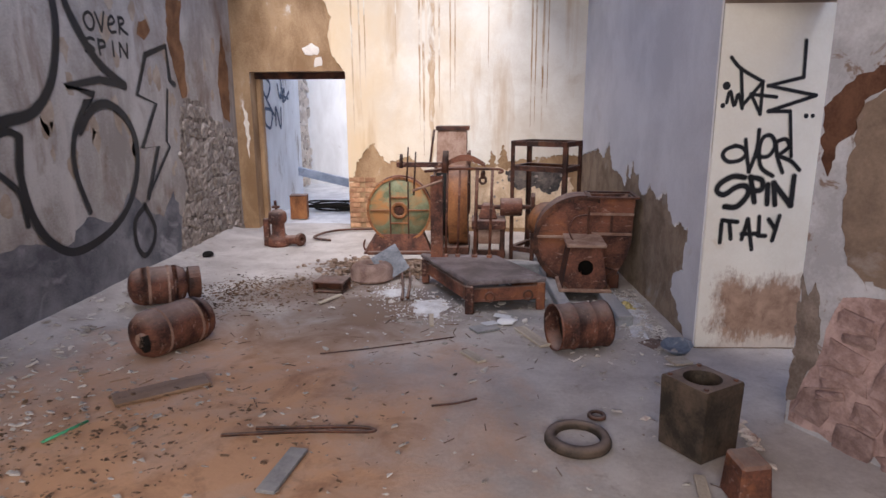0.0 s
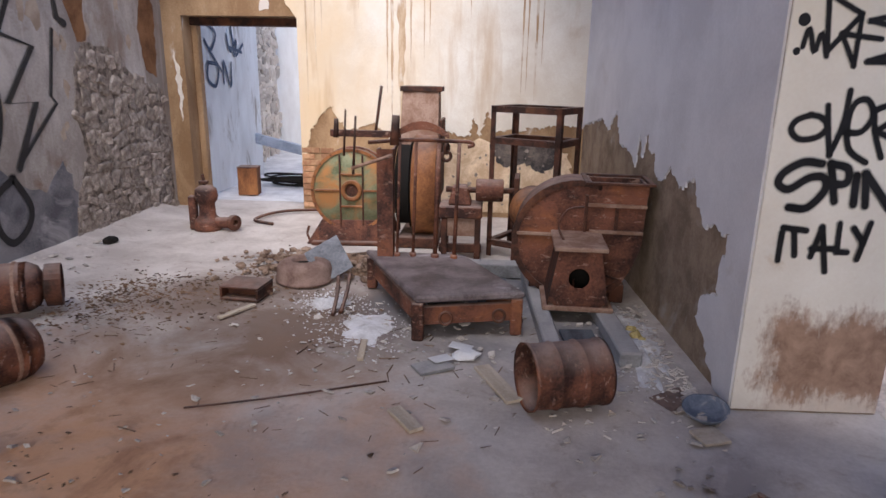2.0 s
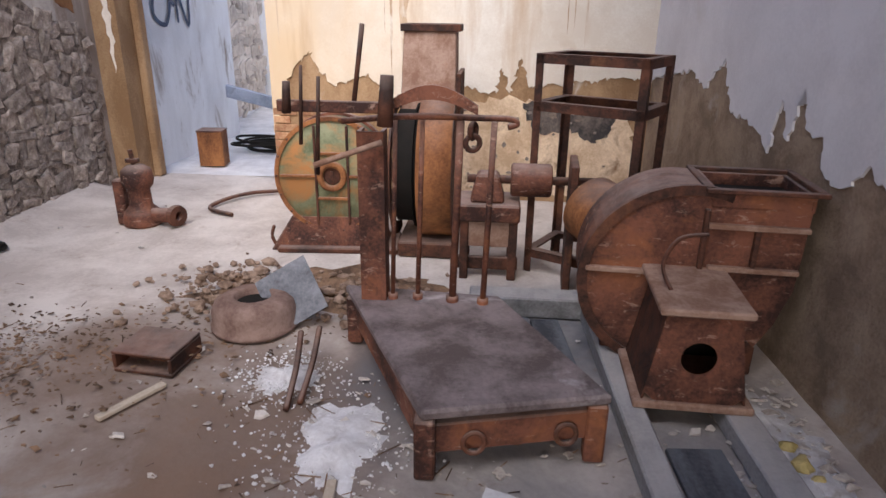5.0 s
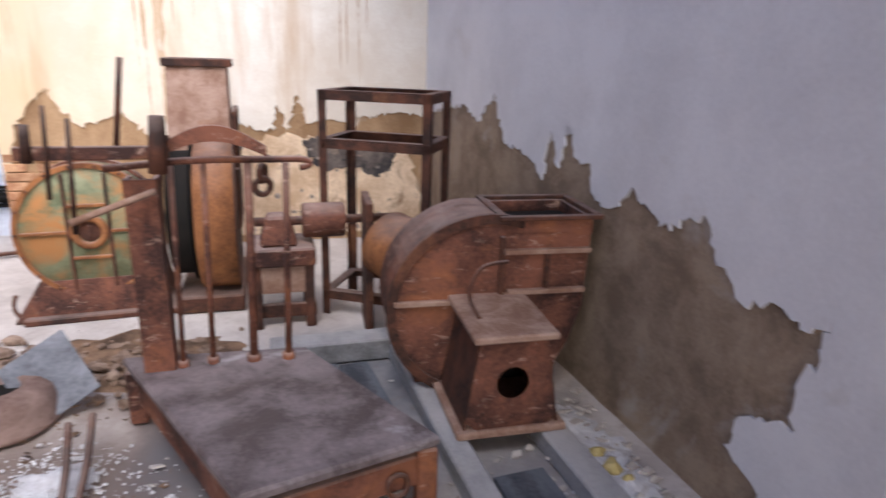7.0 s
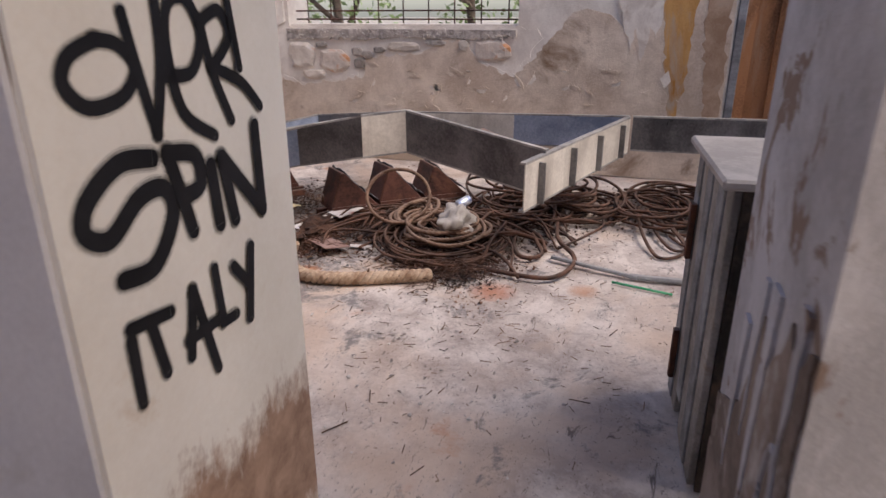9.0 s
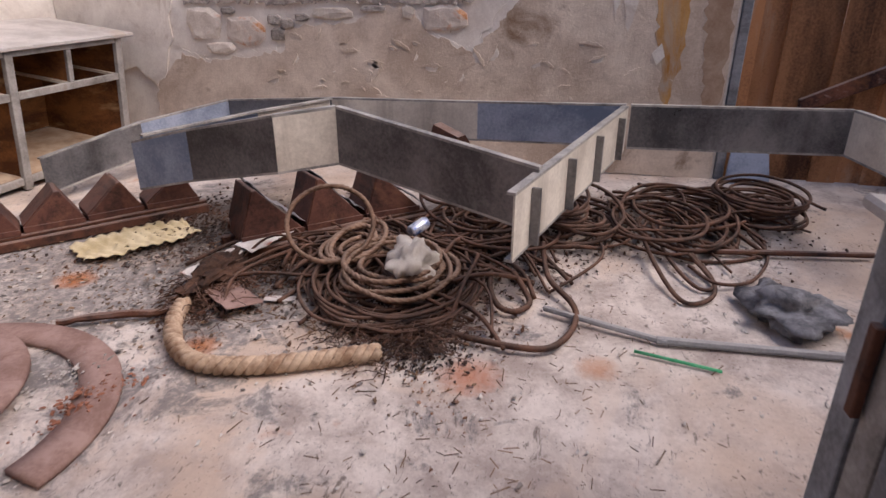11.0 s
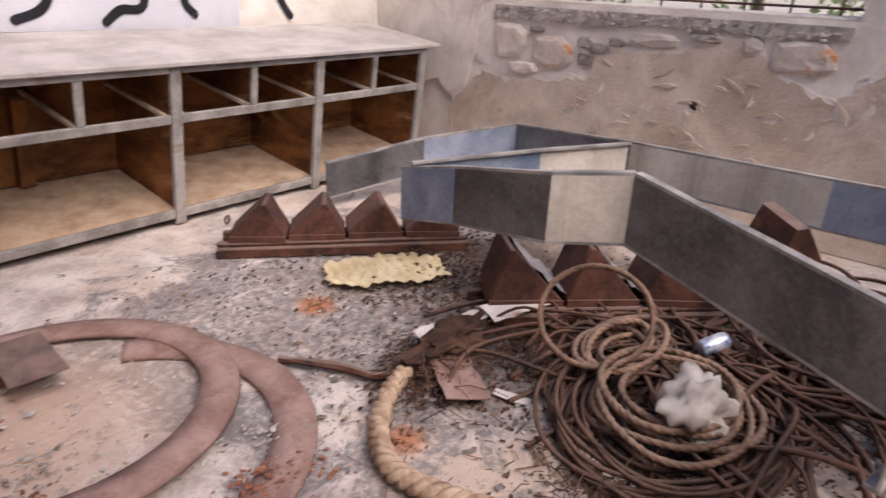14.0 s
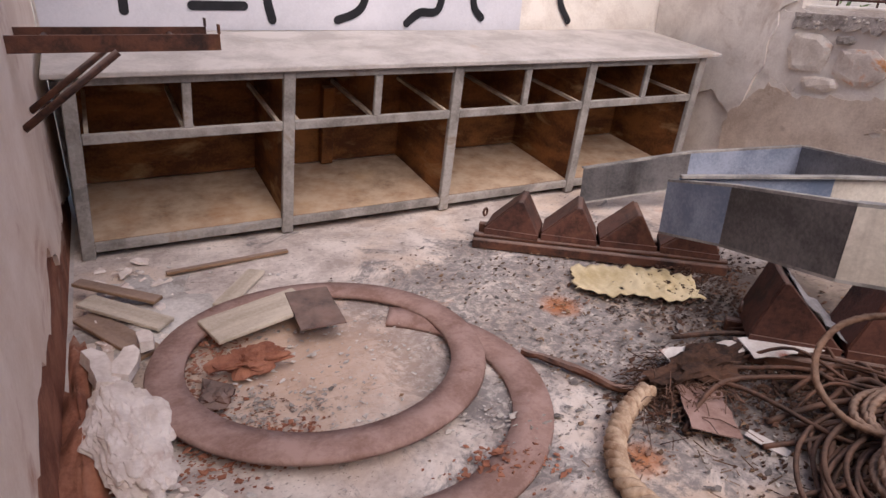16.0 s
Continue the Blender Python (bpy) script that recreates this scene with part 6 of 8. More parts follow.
def crumple(name, c, size, flat, mat, label, category, seed, sub=3, sharp=0.5):
    bm = bmesh.new()
    bmesh.ops.create_icosphere(bm, subdivisions=sub, radius=1.0)
    off = Vector((seed * 7.3, seed * 1.7, 3))
    for v in bm.verts:
        p = v.co.copy()
        k = 1 + sharp * noise.noise(p * 1.6 + off) + sharp * 0.6 * abs(noise.noise(p * 3.7 + off)) + sharp * 0.25 * noise.noise(p * 9 + off)
        v.co = Vector((p.x * k * size[0], p.y * k * size[1], max(-0.98 * flat, p.z * k * flat)))
    ob = part(name, bm, mat, None, "", name in ("plastic_bag", "dirty_rag"))
    ob.matrix_world = pose(c[0], c[1], c[2])
    return tagged(ob, label, category)


crumple("plastic_bag", (4.97, 4.74, 0.17), (0.10, 0.085), 0.10, M_BAG, "crumpled milky plastic bag lying in the coil", "bag", 11, 4, 0.75)
crumple("dirty_rag", (5.18, 3.08, 0.055), (0.19, 0.16), 0.06, M_RAG, "crumpled dark grey rag on the floor", "rag", 5, 4, 0.8)
bm = bmesh.new()
lathe(bm, [(0, 0.0), (0.028, 0.0), (0.033, 0.01), (0.033, 0.10), (0.027, 0.115), (0, 0.113)], axis((5.36, 4.86, 0.17), (5.45, 4.80, 0.20)), 18)
tagged(part("drink_can", bm, M_CAN, None, "", True), "blue and silver drink can on the cable pile", "can")
# scraps of peeled painted metal near the rope's end
for x, y, l, w, ang, z, tl in ((4.74, 5.54, 0.33, 0.17, 54, 0.035, 4), (5.28, 5.65, 0.30, 0.13, -20, 0.09, -4), (5.00, 5.76, 0.44, 0.07, -8, 0.075, 3), (4.80, 5.325, 0.14, 0.035, -74, 0.012, 2)):
    bm = bmesh.new()
    slab(bm, ragged([(-l / 2, -w / 2), (l / 2, -w / 2), (l / 2, w / 2), (-l / 2, w / 2), (-l / 2, -w / 2)], 0.05, 0.008, rnd)[:-1], ID, 0, 0.004)
    ob = part("metal_scrap", bm, M_RINGDUST if w > 0.16 else M_PEELED, None)
    ob.matrix_world = pose(x, y, z, 7, tl, ang)
    tagged(ob, "torn piece of red-brown rusted metal" if w > 0.16 else "torn strip of red and white painted metal", "scrap")
for a, b, r, lab, mt in (((4.99, 4.13, 0.02), (4.82, 3.62, 0.02), 0.014, "grey iron bar on the floor", M_TIMBER), ((4.83, 3.66, 0.02), (4.88, 2.9, 0.02), 0.018, "grey iron bar on the floor", M_TIMBER),
                         ((5.79, 3.47, 0.03), (5.97, 2.5, 0.03), 0.016, "rusty bar beside the cables", M_RUST_DARK)):
    bm = bmesh.new()
    rod(bm, a, b, r, None, 8)
    tagged(part("iron_bar", bm, mt, None), lab, "bar")
bm = bmesh.new()
tube(bm, smooth_path([(4.36, 6.14, 0.02), (4.475, 5.934, 0.025), (4.55, 5.77, 0.02), (4.72, 5.69, 0.04)], 8), 0.017, 7)
for v in bm.verts:
    v.co += 0.008 * noise.noise_vector(v.co * 16)
tagged(part("rusted_bar", bm, M_RUST_DARK, None), "crooked rust-eaten bar beside the iron ring", "bar")
bm = bmesh.new()
rod(bm, (4.74, 3.75, 0.010), (4.67, 3.43, 0.010), 0.007)
tagged(part("plastic_tube", bm, M_GREENGLASS, None, "", True), "thin green plastic tube on the floor", "tube")


def wall_bracket():
    t = thing("iron_wall_bracket", pose(2.735, 7.18, 1.12), "rusty iron bracket standing out from the wall", "bracket")
    for y in (-0.17, 0.17):
        bm = bmesh.new()
        box(bm, (0.0, y - 0.003, 0.0), (0.70, y + 0.003, 0.06), bevel=0.001)
        part("arm", bm, M_RUST_DARK, t, "rusty flat iron arm")
        bm = bmesh.new()
        box(bm, (0.694, y - 0.02, 0.061), (0.70, y + 0.02, 0.095))
        part("stop", bm, M_RUST_DARK, t)
        bm = bmesh.new()
        rod(bm, (0.34, y, 0.0), (0.0, y, -0.26), 0.014)
        part("brace", bm, M_RUST_DARK, t, "", True)
    for x in (0.10, 0.55):
        bm = bmesh.new()
        rod(bm, (x, -0.17, 0.03), (x, 0.17, 0.03), 0.012)
        part("cross_bar", bm, M_RUST_DARK, t, "", True)


wall_bracket()


def small_cupboard():
    t = thing("plank_cupboard", pose(3.20, 2.813, 0, 0, 0, 6), "grey weathered plank cupboard with a dusty white top", "cupboard")
    w, d, h = 0.60, 0.57, 0.98
    bm = bmesh.new()
    box(bm, (-0.03, -0.02, h), (w + 0.03, d + 0.03, h + 0.03), bevel=0.008)
    part("top_board", bm, M_CAB_TOP, t, "dusty white top board")
    # this side panel is much darker than the other
    bm = bmesh.new()
    box(bm, (0.0, 0.0, 0.0), (0.02, d - 0.03, h), bevel=0.002)
    part("side_panel", bm, M_CASTIRON, t, "dark side panel")
    bm = bmesh.new()
    box(bm, (w - 0.02, 0.0, 0.0), (w, d - 0.03, h), bevel=0.002)
    part("side_panel", bm, M_CAB, t)
    bm = bmesh.new()
    box(bm, (0.021, 0.0, 0.0), (w - 0.021, 0.02, h), bevel=0.002)
    part("back_panel", bm, M_CAB_IN, t)
    n = 6
    for i in range(n):
        x0, x1 = w * i / n + 0.006, w * (i + 1) / n - 0.006
        bm = bmesh.new()
        z0 = 0.02 + (0.10 if i == 3 else 0.0)
        box(bm, (x0, d - 0.028 + 0.004 * (i % 2), z0), (x1, d - 0.006 + 0.004 * (i % 2), h - 0.004), bevel=0.003)
        part("plank", bm, M_TIMBER if i % 2 else M_CAB, t, "split grey plank")
    for z in (0.12, 0.6):
        bm = bmesh.new()
        box(bm, (w - 0.12, d, z), (w - 0.09, d + 0.02, z + 0.2), bevel=0.003)
        part("hinge", bm, M_RUST_DARK, t, "dark strap hinge")


small_cupboard()

# boarded door in the east wall: rusty sheets and a grey post
M_SHEETRUST = material("orange_rusted_sheet", (0.085, 0.036, 0.018), (0.46, 0.22, 0.10), 2.6, 0.8, bump=0.4, vary=0.35, stretch=(1, 1, 0.25), stain=(0.5, 0.36, 0.25), stain_at=(0.6, 0.72))
t = thing("boarded_door", pose(EX, 2.5, 0), "door opening closed with rusty upright sheets", "door")
for i in range(7):
    bm = bmesh.new()
    y = 0.55 - i * 0.17
    slab(bm, [(-0.09, 0.0), (0.0, 0.0), (0.09, 0.0), (0.085, 2.2), (0.0, 2.2), (-0.085, 2.2)], plane_frame((0.10 + 0.03 * (i % 2), y, 0), (0, 1, 0), (-1, 0, 0)), 0.0, 0.012)
    part("sheet", bm, M_SHEETRUST, t)
bm = bmesh.new()
box(bm, (-0.01, 0.55, 0.0), (0.08, 0.615, 2.2), bevel=0.006)
part("post", bm, M_TIMBER, t, "grey timber door post")
bm = bmesh.new()
hexa(bm, [(-0.02, 0.15, 0.50), (0.03, 0.15, 0.50), (0.03, -0.6, 0.85), (-0.02, -0.6, 0.85)], [(-0.02, 0.15, 0.60), (0.03, 0.15, 0.60), (0.03, -0.6, 0.97), (-0.02, -0.6, 0.97)], 0.004)
part("cross_board", bm, M_RUST, t)
bm = bmesh.new()
hexa(bm, [(7.22, 3.05, 0.0), (7.26, 3.05, 0.0), (7.26, 2.75, 0.0), (7.22, 2.75, 0.0)], [(7.28, 3.03, 0.22), (7.31, 3.03, 0.22), (7.31, 2.78, 0.22), (7.28, 2.78, 0.22)])
tagged(part("blue_panel", bm, M_STEEL_BLUE, None), "small faded blue panel leaning on the wall", "panel")

# ---- sprayed words and signs ----
GLYPHS = {
    "O": [[(0.5, 1), (0.1, 0.8), (0.0, 0.45), (0.3, 0.05), (0.75, 0.05), (1, 0.45), (0.85, 0.85), (0.5, 1)]],
    "V": [[(0, 1), (0.25, 0.55), (0.5, 0)], [(0.5, 0), (0.7, 0.5), (0.95, 1.15)]],
    "E": [[(0.1, 0.45), (0.6, 0.55), (0.85, 0.75), (0.6, 1), (0.25, 0.8), (0.1, 0.4), (0.35, 0.02), (0.9, 0.1)]],
    "R": [[(0.15, 0), (0.2, 0.5), (0.15, 1)], [(0.15, 0.95), (0.6, 1.0), (0.75, 0.75), (0.2, 0.5)], [(0.2, 0.5), (0.55, 0.25), (1.1, 0.05)]],
    "S": [[(0.95, 0.95), (0.6, 1.02), (0.15, 0.85), (0.1, 0.62), (0.6, 0.48), (0.9, 0.3), (0.6, 0.05), (0.0, 0.1)]],
    "P": [[(0.25, 0), (0.2, 0.5), (0.2, 1)], [(0.2, 0.95), (0.75, 0.95), (0.8, 0.6), (0.25, 0.48)]],
    "I": [[(0.5, 0), (0.5, 1)]],
    "N": [[(0.05, 0), (0.1, 1)], [(0.1, 1), (0.85, 0.05)], [(0.85, 0.05), (0.95, 1)]],
    "T": [[(0, 0.98), (1, 1)], [(0.5, 1), (0.45, 0)]],
    "A": [[(0, 0), (0.5, 1)], [(0.5, 1), (0.9, -0.1)], [(0.15, 0.4), (0.8, 0.35)]],
    "L": [[(0.2, 1), (0.15, 0.1)], [(0.15, 0.1), (0.9, 0.05)]],
    "Y": [[(0, 1), (0.45, 0.5)], [(1, 1.05), (0.3, -0.1)]],
}


def stroke(bm, pts, width, m, depth=0.0015, soft=True):
    """A sprayed line: a thin ribbon with round ends along pts of (u, v)."""
    path = smooth_path([(u, v, 0) for u, v in pts], 6) if soft and len(pts) > 2 else [Vector((u, v, 0)) for u, v in pts]
    left, right = [], []
    k = len(path)
    for i, p in enumerate(path):
        d = (path[min(i + 1, k - 1)] - path[max(i - 1, 0)]).normalized()
        n = Vector((-d.y, d.x, 0)) * width / 2 * (1 + 0.12 * noise.noise(p * 9))
        left.append(p + n)
        right.append(p - n)
    up = Vector((0, 0, depth))
    lv, rv = [bm.verts.new(m @ (p + up)) for p in left], [bm.verts.new(m @ (p + up)) for p in right]
    for i in range(k - 1):
        bm.faces.new((lv[i], rv[i], rv[i + 1], lv[i + 1]))
    for c, d in ((path[0], path[0] - path[1]), (path[-1], path[-1] - path[-2])):
        d.normalize()
        a0 = math.atan2(d.y, d.x)
        fan = [bm.verts.new(m @ (c + up * 1.3 + Vector((math.cos(a0 + a), math.sin(a0 + a), 0)) * width / 2)) for a in (-1.57, -1.05, -0.52, 0, 0.52, 1.05, 1.57)]
        bm.faces.new(fan)


M_MIST = material("overspray_mist", (0.012, 0.012, 0.014), (0.025, 0.025, 0.03), 5.0, 0.8, bump=0.0)
mist = M_MIST.node_tree
clear, blend = mist.nodes.new("ShaderNodeBsdfTransparent"), mist.nodes.new("ShaderNodeMixShader")
mist_co = mist.nodes.new("ShaderNodeTexCoord").outputs["Object"]
mist.links.new(ramp(mist, noise_tex(mist, mist_co, 420.0, 3, 0.7), [(0.36, (0.05,) * 3), (0.70, (0.42,) * 3)]), blend.inputs[0])
mist.links.new(clear.outputs[0], blend.inputs[1])
mist.links.new(mist.nodes["Principled BSDF"].outputs[0], blend.inputs[2])
mist.links.new(blend.outputs[0], mist.nodes["Material Output"].inputs["Surface"])


def sprayed(text, m, u, v, w, h, width, slope=0.0, gap=0.16, widths=None):
    out = bmesh.new()
    x = u
    for i, ch in enumerate(text):
        cw = w * (widths[i] if widths else 1.0 / len(text))
        for k, st in enumerate(GLYPHS[ch]):
            layer = m @ Matrix.Translation((0, 0, 0.0006 * (k + i % 3)))
            stroke(out, [(x + a * cw * (1 - gap), v + slope * (x - u) + b * h) for a, b in st], width, layer)
        x += cw
    return out


def paint(name, bm, wall, label, mat=None):
    bmesh.ops.recalc_face_normals(bm, faces=bm.faces)
    return part(name, bm, mat or M_PAINT, wall, label)


JM = F_JAMB @ Matrix.Translation((0.008, 0.01, 0.0125)) @ Matrix.Diagonal((0.955, 1, 1, 1))
WORDS = (
    ("black sprayed word OVER", 0.026, (
        [(0.186, 1.364), (0.128, 1.341), (0.11, 1.301), (0.151, 1.263), (0.227, 1.273), (0.264, 1.315), (0.233, 1.354), (0.186, 1.364)],
        [(0.252, 1.403), (0.269, 1.308), (0.294, 1.199)], [(0.294, 1.199), (0.33, 1.33), (0.335, 1.465)],
        [(0.332, 1.297), (0.412, 1.299), (0.451, 1.366), (0.417, 1.428), (0.365, 1.414), (0.349, 1.329), (0.374, 1.225), (0.457, 1.171)],
        [(0.452, 1.387), (0.474, 1.294), (0.519, 1.194)], [(0.452, 1.387), (0.515, 1.407), (0.54, 1.356), (0.474, 1.302)], [(0.474, 1.302), (0.567, 1.266), (0.63, 1.209)])),
    ("black sprayed word SPIN", 0.036, (
        [(0.27, 1.161), (0.19, 1.167), (0.111, 1.122), (0.092, 1.074), (0.142, 1.049), (0.224, 1.1), (0.288, 1.102), (0.303, 1.049), (0.236, 0.97), (0.154, 0.97)],
        [(0.309, 1.163), (0.332, 1.08), (0.352, 1.001)], [(0.314, 1.162), (0.387, 1.144), (0.392, 1.084), (0.332, 1.073)],
        [(0.43, 1.115), (0.439, 0.989)], [(0.469, 1.124), (0.492, 0.985)], [(0.469, 1.124), (0.599, 0.979)], [(0.599, 0.979), (0.6, 1.169)])),
    ("black sprayed word ITALY", 0.028, (
        [(0.145, 0.858), (0.145, 0.73)], [(0.147, 0.879), (0.252, 0.868)], [(0.197, 0.87), (0.217, 0.755)], [(0.322, 0.885), (0.291, 0.751)], [(0.322, 0.885), (0.367, 0.684)],
        [(0.288, 0.788), (0.392, 0.789)], [(0.397, 0.903), (0.405, 0.776)], [(0.405, 0.776), (0.451, 0.775)], [(0.462, 0.885), (0.517, 0.818)], [(0.533, 0.909), (0.501, 0.744)])),
    ("black sprayed tag of jagged lines", 0.022, (
        [(0.102, 1.635), (0.12, 1.705), (0.153, 1.617), (0.175, 1.687), (0.208, 1.599)], [(0.107, 1.911), (0.177, 1.842), (0.326, 1.763)], [(0.177, 1.842), (0.207, 1.617)], [(0.207, 1.617), (0.326, 1.763)],
        [(0.326, 1.763), (0.329, 1.564)], [(0.329, 1.564), (0.256, 1.687)], [(0.256, 1.687), (0.424, 1.669)], [(0.576, 2.009), (0.586, 1.789)], [(0.586, 1.789), (0.364, 1.738)],
        [(0.364, 1.738), (0.68, 1.678)], [(0.68, 1.678), (0.381, 1.581)], [(0.381, 1.581), (0.523, 1.581)], [(0.523, 1.581), (0.563, 1.295)])),
)
for label, width, strokes in WORDS:
    bm = bmesh.new()
    for k, st in enumerate(strokes):
        stroke(bm, st, width * 0.9, JM @ Matrix.Translation((0, 0, 0.0005 * k)))
    if "tag" in label:
        for u, v, r in ((0.092, 1.739, 0.026), (0.079, 1.617, 0.016), (0.632, 1.552, 0.016), (0.675, 1.552, 0.014)):
            bm.faces.new([bm.verts.new(JM @ Vector((u + r * math.cos(a), v + r * math.sin(a), 0.002))) for a in [i * math.pi / 8 for i in range(16)]])
    paint("graffiti", bm, wall_east, label)
    for grow, back in ((1.14, -0.0008), (1.38, -0.0011)):
        bm = bmesh.new()
        for k, st in enumerate(strokes):
            stroke(bm, st, width * grow, JM @ Matrix.Translation((0, 0, back + 0.00001 * k)))
        paint("overspray", bm, wall_east, "faint black overspray round the letters", M_MIST)

F_LEFT = plane_frame((-2.72, 0, 0), (0, 1, 0), (1, 0, 0)) @ Matrix.Translation((0, 0, 0.002))
LEFT_STROKES = (
    (0.075, True, [(4.2, 1.50), (4.45, 1.54), (4.73, 1.60), (4.97, 1.82), (5.10, 2.18), (5.10, 2.45), (5.02, 2.75)]),
    (0.075, True, [(5.20, 2.75), (5.26, 2.42), (5.59, 2.02), (5.98, 1.82)]),
    (0.060, False, [(5.98, 1.82), (5.60, 1.86), (5.13, 1.79), (5.50, 1.73), (5.36, 1.66)]),
    (0.055, True, [(5.36, 1.66), (5.16, 1.40), (5.12, 1.12), (5.24, 0.78)]),
    (0.070, True, [(5.24, 1.44), (5.45, 1.62), (5.70, 1.65), (5.95, 1.52), (6.07, 1.30), (6.02, 1.0), (5.80, 0.72), (5.45, 0.55), (5.0, 0.49), (4.72, 0.62), (4.56, 0.85), (4.50, 1.15), (4.54, 1.42)]),
    (0.050, True, [(4.55, 1.42), (4.42, 1.47), (4.2, 1.40)]),
    (0.045, True, [(4.2, 1.25), (4.45, 1.05), (4.5, 0.8)]),
    (0.055, False, [(6.95, 1.86), (6.86, 1.90), (6.83, 2.24), (6.40, 2.12), (6.18, 1.74), (6.52, 1.66), (6.17, 1.24), (6.48, 1.24), (6.19, 0.76)]),
    (0.030, False, [(6.78, 1.80), (6.66, 1.28), (6.72, 1.22), (6.62, 1.14), (6.22, 0.80)]),
    (0.060, True, [(6.10, 0.69), (6.24, 0.46), (6.18, 0.30), (6.0, 0.22), (5.88, 0.36), (5.90, 0.58), (6.10, 0.69)]),
)
bm = bmesh.new()
for k, (wd, soft, st) in enumerate(LEFT_STROKES):
    stroke(bm, st, wd, F_LEFT @ Matrix.Translation((0, 0, 0.0008 * k)), soft=soft)
paint("graffiti", bm, wall_west, "large black sprayed letter outlines")
for grow, back in ((1.2, 0.0), (1.5, -0.0005)):
    bm = bmesh.new()
    for k, (wd, soft, st) in enumerate(LEFT_STROKES):
        stroke(bm, st, wd * grow, F_LEFT @ Matrix.Translation((0, 0, back + 0.00001 * k - 0.0009)), soft=soft)
    paint("overspray", bm, wall_west, "faint black overspray round the outlines", M_MIST)
paint("graffiti", sprayed("OVER", F_LEFT, 5.48, 2.26, 0.66, 0.14, 0.028, 0.03), wall_west, "black sprayed word OVER")
paint("graffiti", sprayed("SPIN", F_LEFT, 5.45, 2.07, 0.68, 0.12, 0.028, 0.0), wall_west, "black sprayed word SPIN")
F_NORTH2 = plane_frame((0, NY, 0), (1, 0, 0), (0, -1, 0)) @ Matrix.Translation((0, 0, 0.008))
bm = bmesh.new()
for k, st in enumerate(([(3.18, 1.17), (3.19, 1.6)], [(3.55, 1.20), (3.85, 1.20)], [(4.02, 1.12), (4.0, 1.3), (4.1, 1.6)], [(4.45, 1.12), (4.62, 1.2), (4.70, 1.45)], [(4.95, 1.1), (5.05, 1.17), (5.20, 1.2), (5.25, 1.5)], [(5.55, 1.14), (5.48, 1.25), (5.50, 1.6)],
                        [(6.35, 1.12), (6.25, 1.3), (6.3, 1.6)])):
    stroke(bm, st, 0.055, F_NORTH2 @ Matrix.Translation((0, 0, 0.0008 * k)), soft=len(st) > 2)
# white repainted band behind these lines
bmw = bmesh.new()
slab(bmw, [(2.75, 1.06), (5.9, 1.05), (5.95, 2.6), (2.75, 2.6)], plane_frame((0, NY, 0), (1, 0, 0), (0, -1, 0)), 0.0, 0.006)
part("whitewash_band", bmw, M_WHITE_SIDE, wall_store_north, "bright whitewashed band")
paint("graffiti", bm, wall_store_north, "black sprayed lines on white")
F_FARW = plane_frame((-2.615, 8.98, 0), (0.04, 1, 0), (1, -0.04, 0)) @ Matrix.Translation((0, 0, 0.003))
bm = bmesh.new()
for k, st in enumerate(([(0.45, 2.05), (0.7, 1.95), (0.55, 1.75), (0.4, 1.85)], [(0.5, 1.75), (0.8, 1.5)], [(0.45, 1.6), (0.72, 1.55), (0.62, 1.32), (0.42, 1.4), (0.45, 1.6)], [(0.85, 1.35), (0.88, 1.62), (1.05, 1.3), (1.1, 1.6)],
                        [(1.0, 1.95), (1.1, 1.75), (1.3, 1.9), (1.25, 1.7), (1.5, 1.85)], [(1.05, 1.8), (1.45, 1.75)], [(1.15, 2.1), (1.2, 1.7)])):
    stroke(bm, st, 0.045, F_FARW @ Matrix.Translation((0, 0, 0.0008 * k)))
paint("graffiti", bm, wall_far, "faded blue-black sprayed scrawl", M_PAINT_BLUE)

# ---- bare stone, brick and torn plaster on the walls ----
rnd = random.Random(5)


def stone_mesh(seed, w, h, d):
    """A rough building stone: an uneven outline with a rounded face."""
    r = random.Random(seed)
    bm = bmesh.new()
    k = 9
    base = []
    for i in range(k):
        a = 2 * math.pi * i / k + r.uniform(-0.2, 0.2)
        q = 1 / max(abs(math.cos(a)), abs(math.sin(a))) ** 0.6
        base.append((math.cos(a) * w / 2 * q * r.uniform(0.84, 1.02), math.sin(a) * h / 2 * q * r.uniform(0.84, 1.02)))
    lo = [bm.verts.new((x, y, -0.01)) for x, y in base]
    mi = [bm.verts.new((x, y, d * r.uniform(0.4, 0.7))) for x, y in base]
    hi = [bm.verts.new((x * 0.72, y * 0.72, d * r.uniform(0.8, 1.15))) for x, y in base]
    for p, q in ((lo, mi), (mi, hi)):
        for i in range(k):
            j = (i + 1) % k
            bm.faces.new((p[i], p[j], q[j], q[i]))
    c = bm.verts.new((r.uniform(-0.1, 0.1) * w, r.uniform(-0.1, 0.1) * h, d * 1.05))
    for i in range(k):
        bm.faces.new((hi[i], hi[(i + 1) % k], c))
    bmesh.ops.recalc_face_normals(bm, faces=bm.faces)
    me = bpy.data.meshes.new("stone")
    bm.to_mesh(me)
    bm.free()
    return me


def inside(x, y, poly):
    c = False
    for (x0, y0), (x1, y1) in zip(poly, poly[1:] + poly[:1]):
        if (y0 > y) != (y1 > y) and x < (x1 - x0) * (y - y0) / (y1 - y0) + x0:
            c = not c
    return c


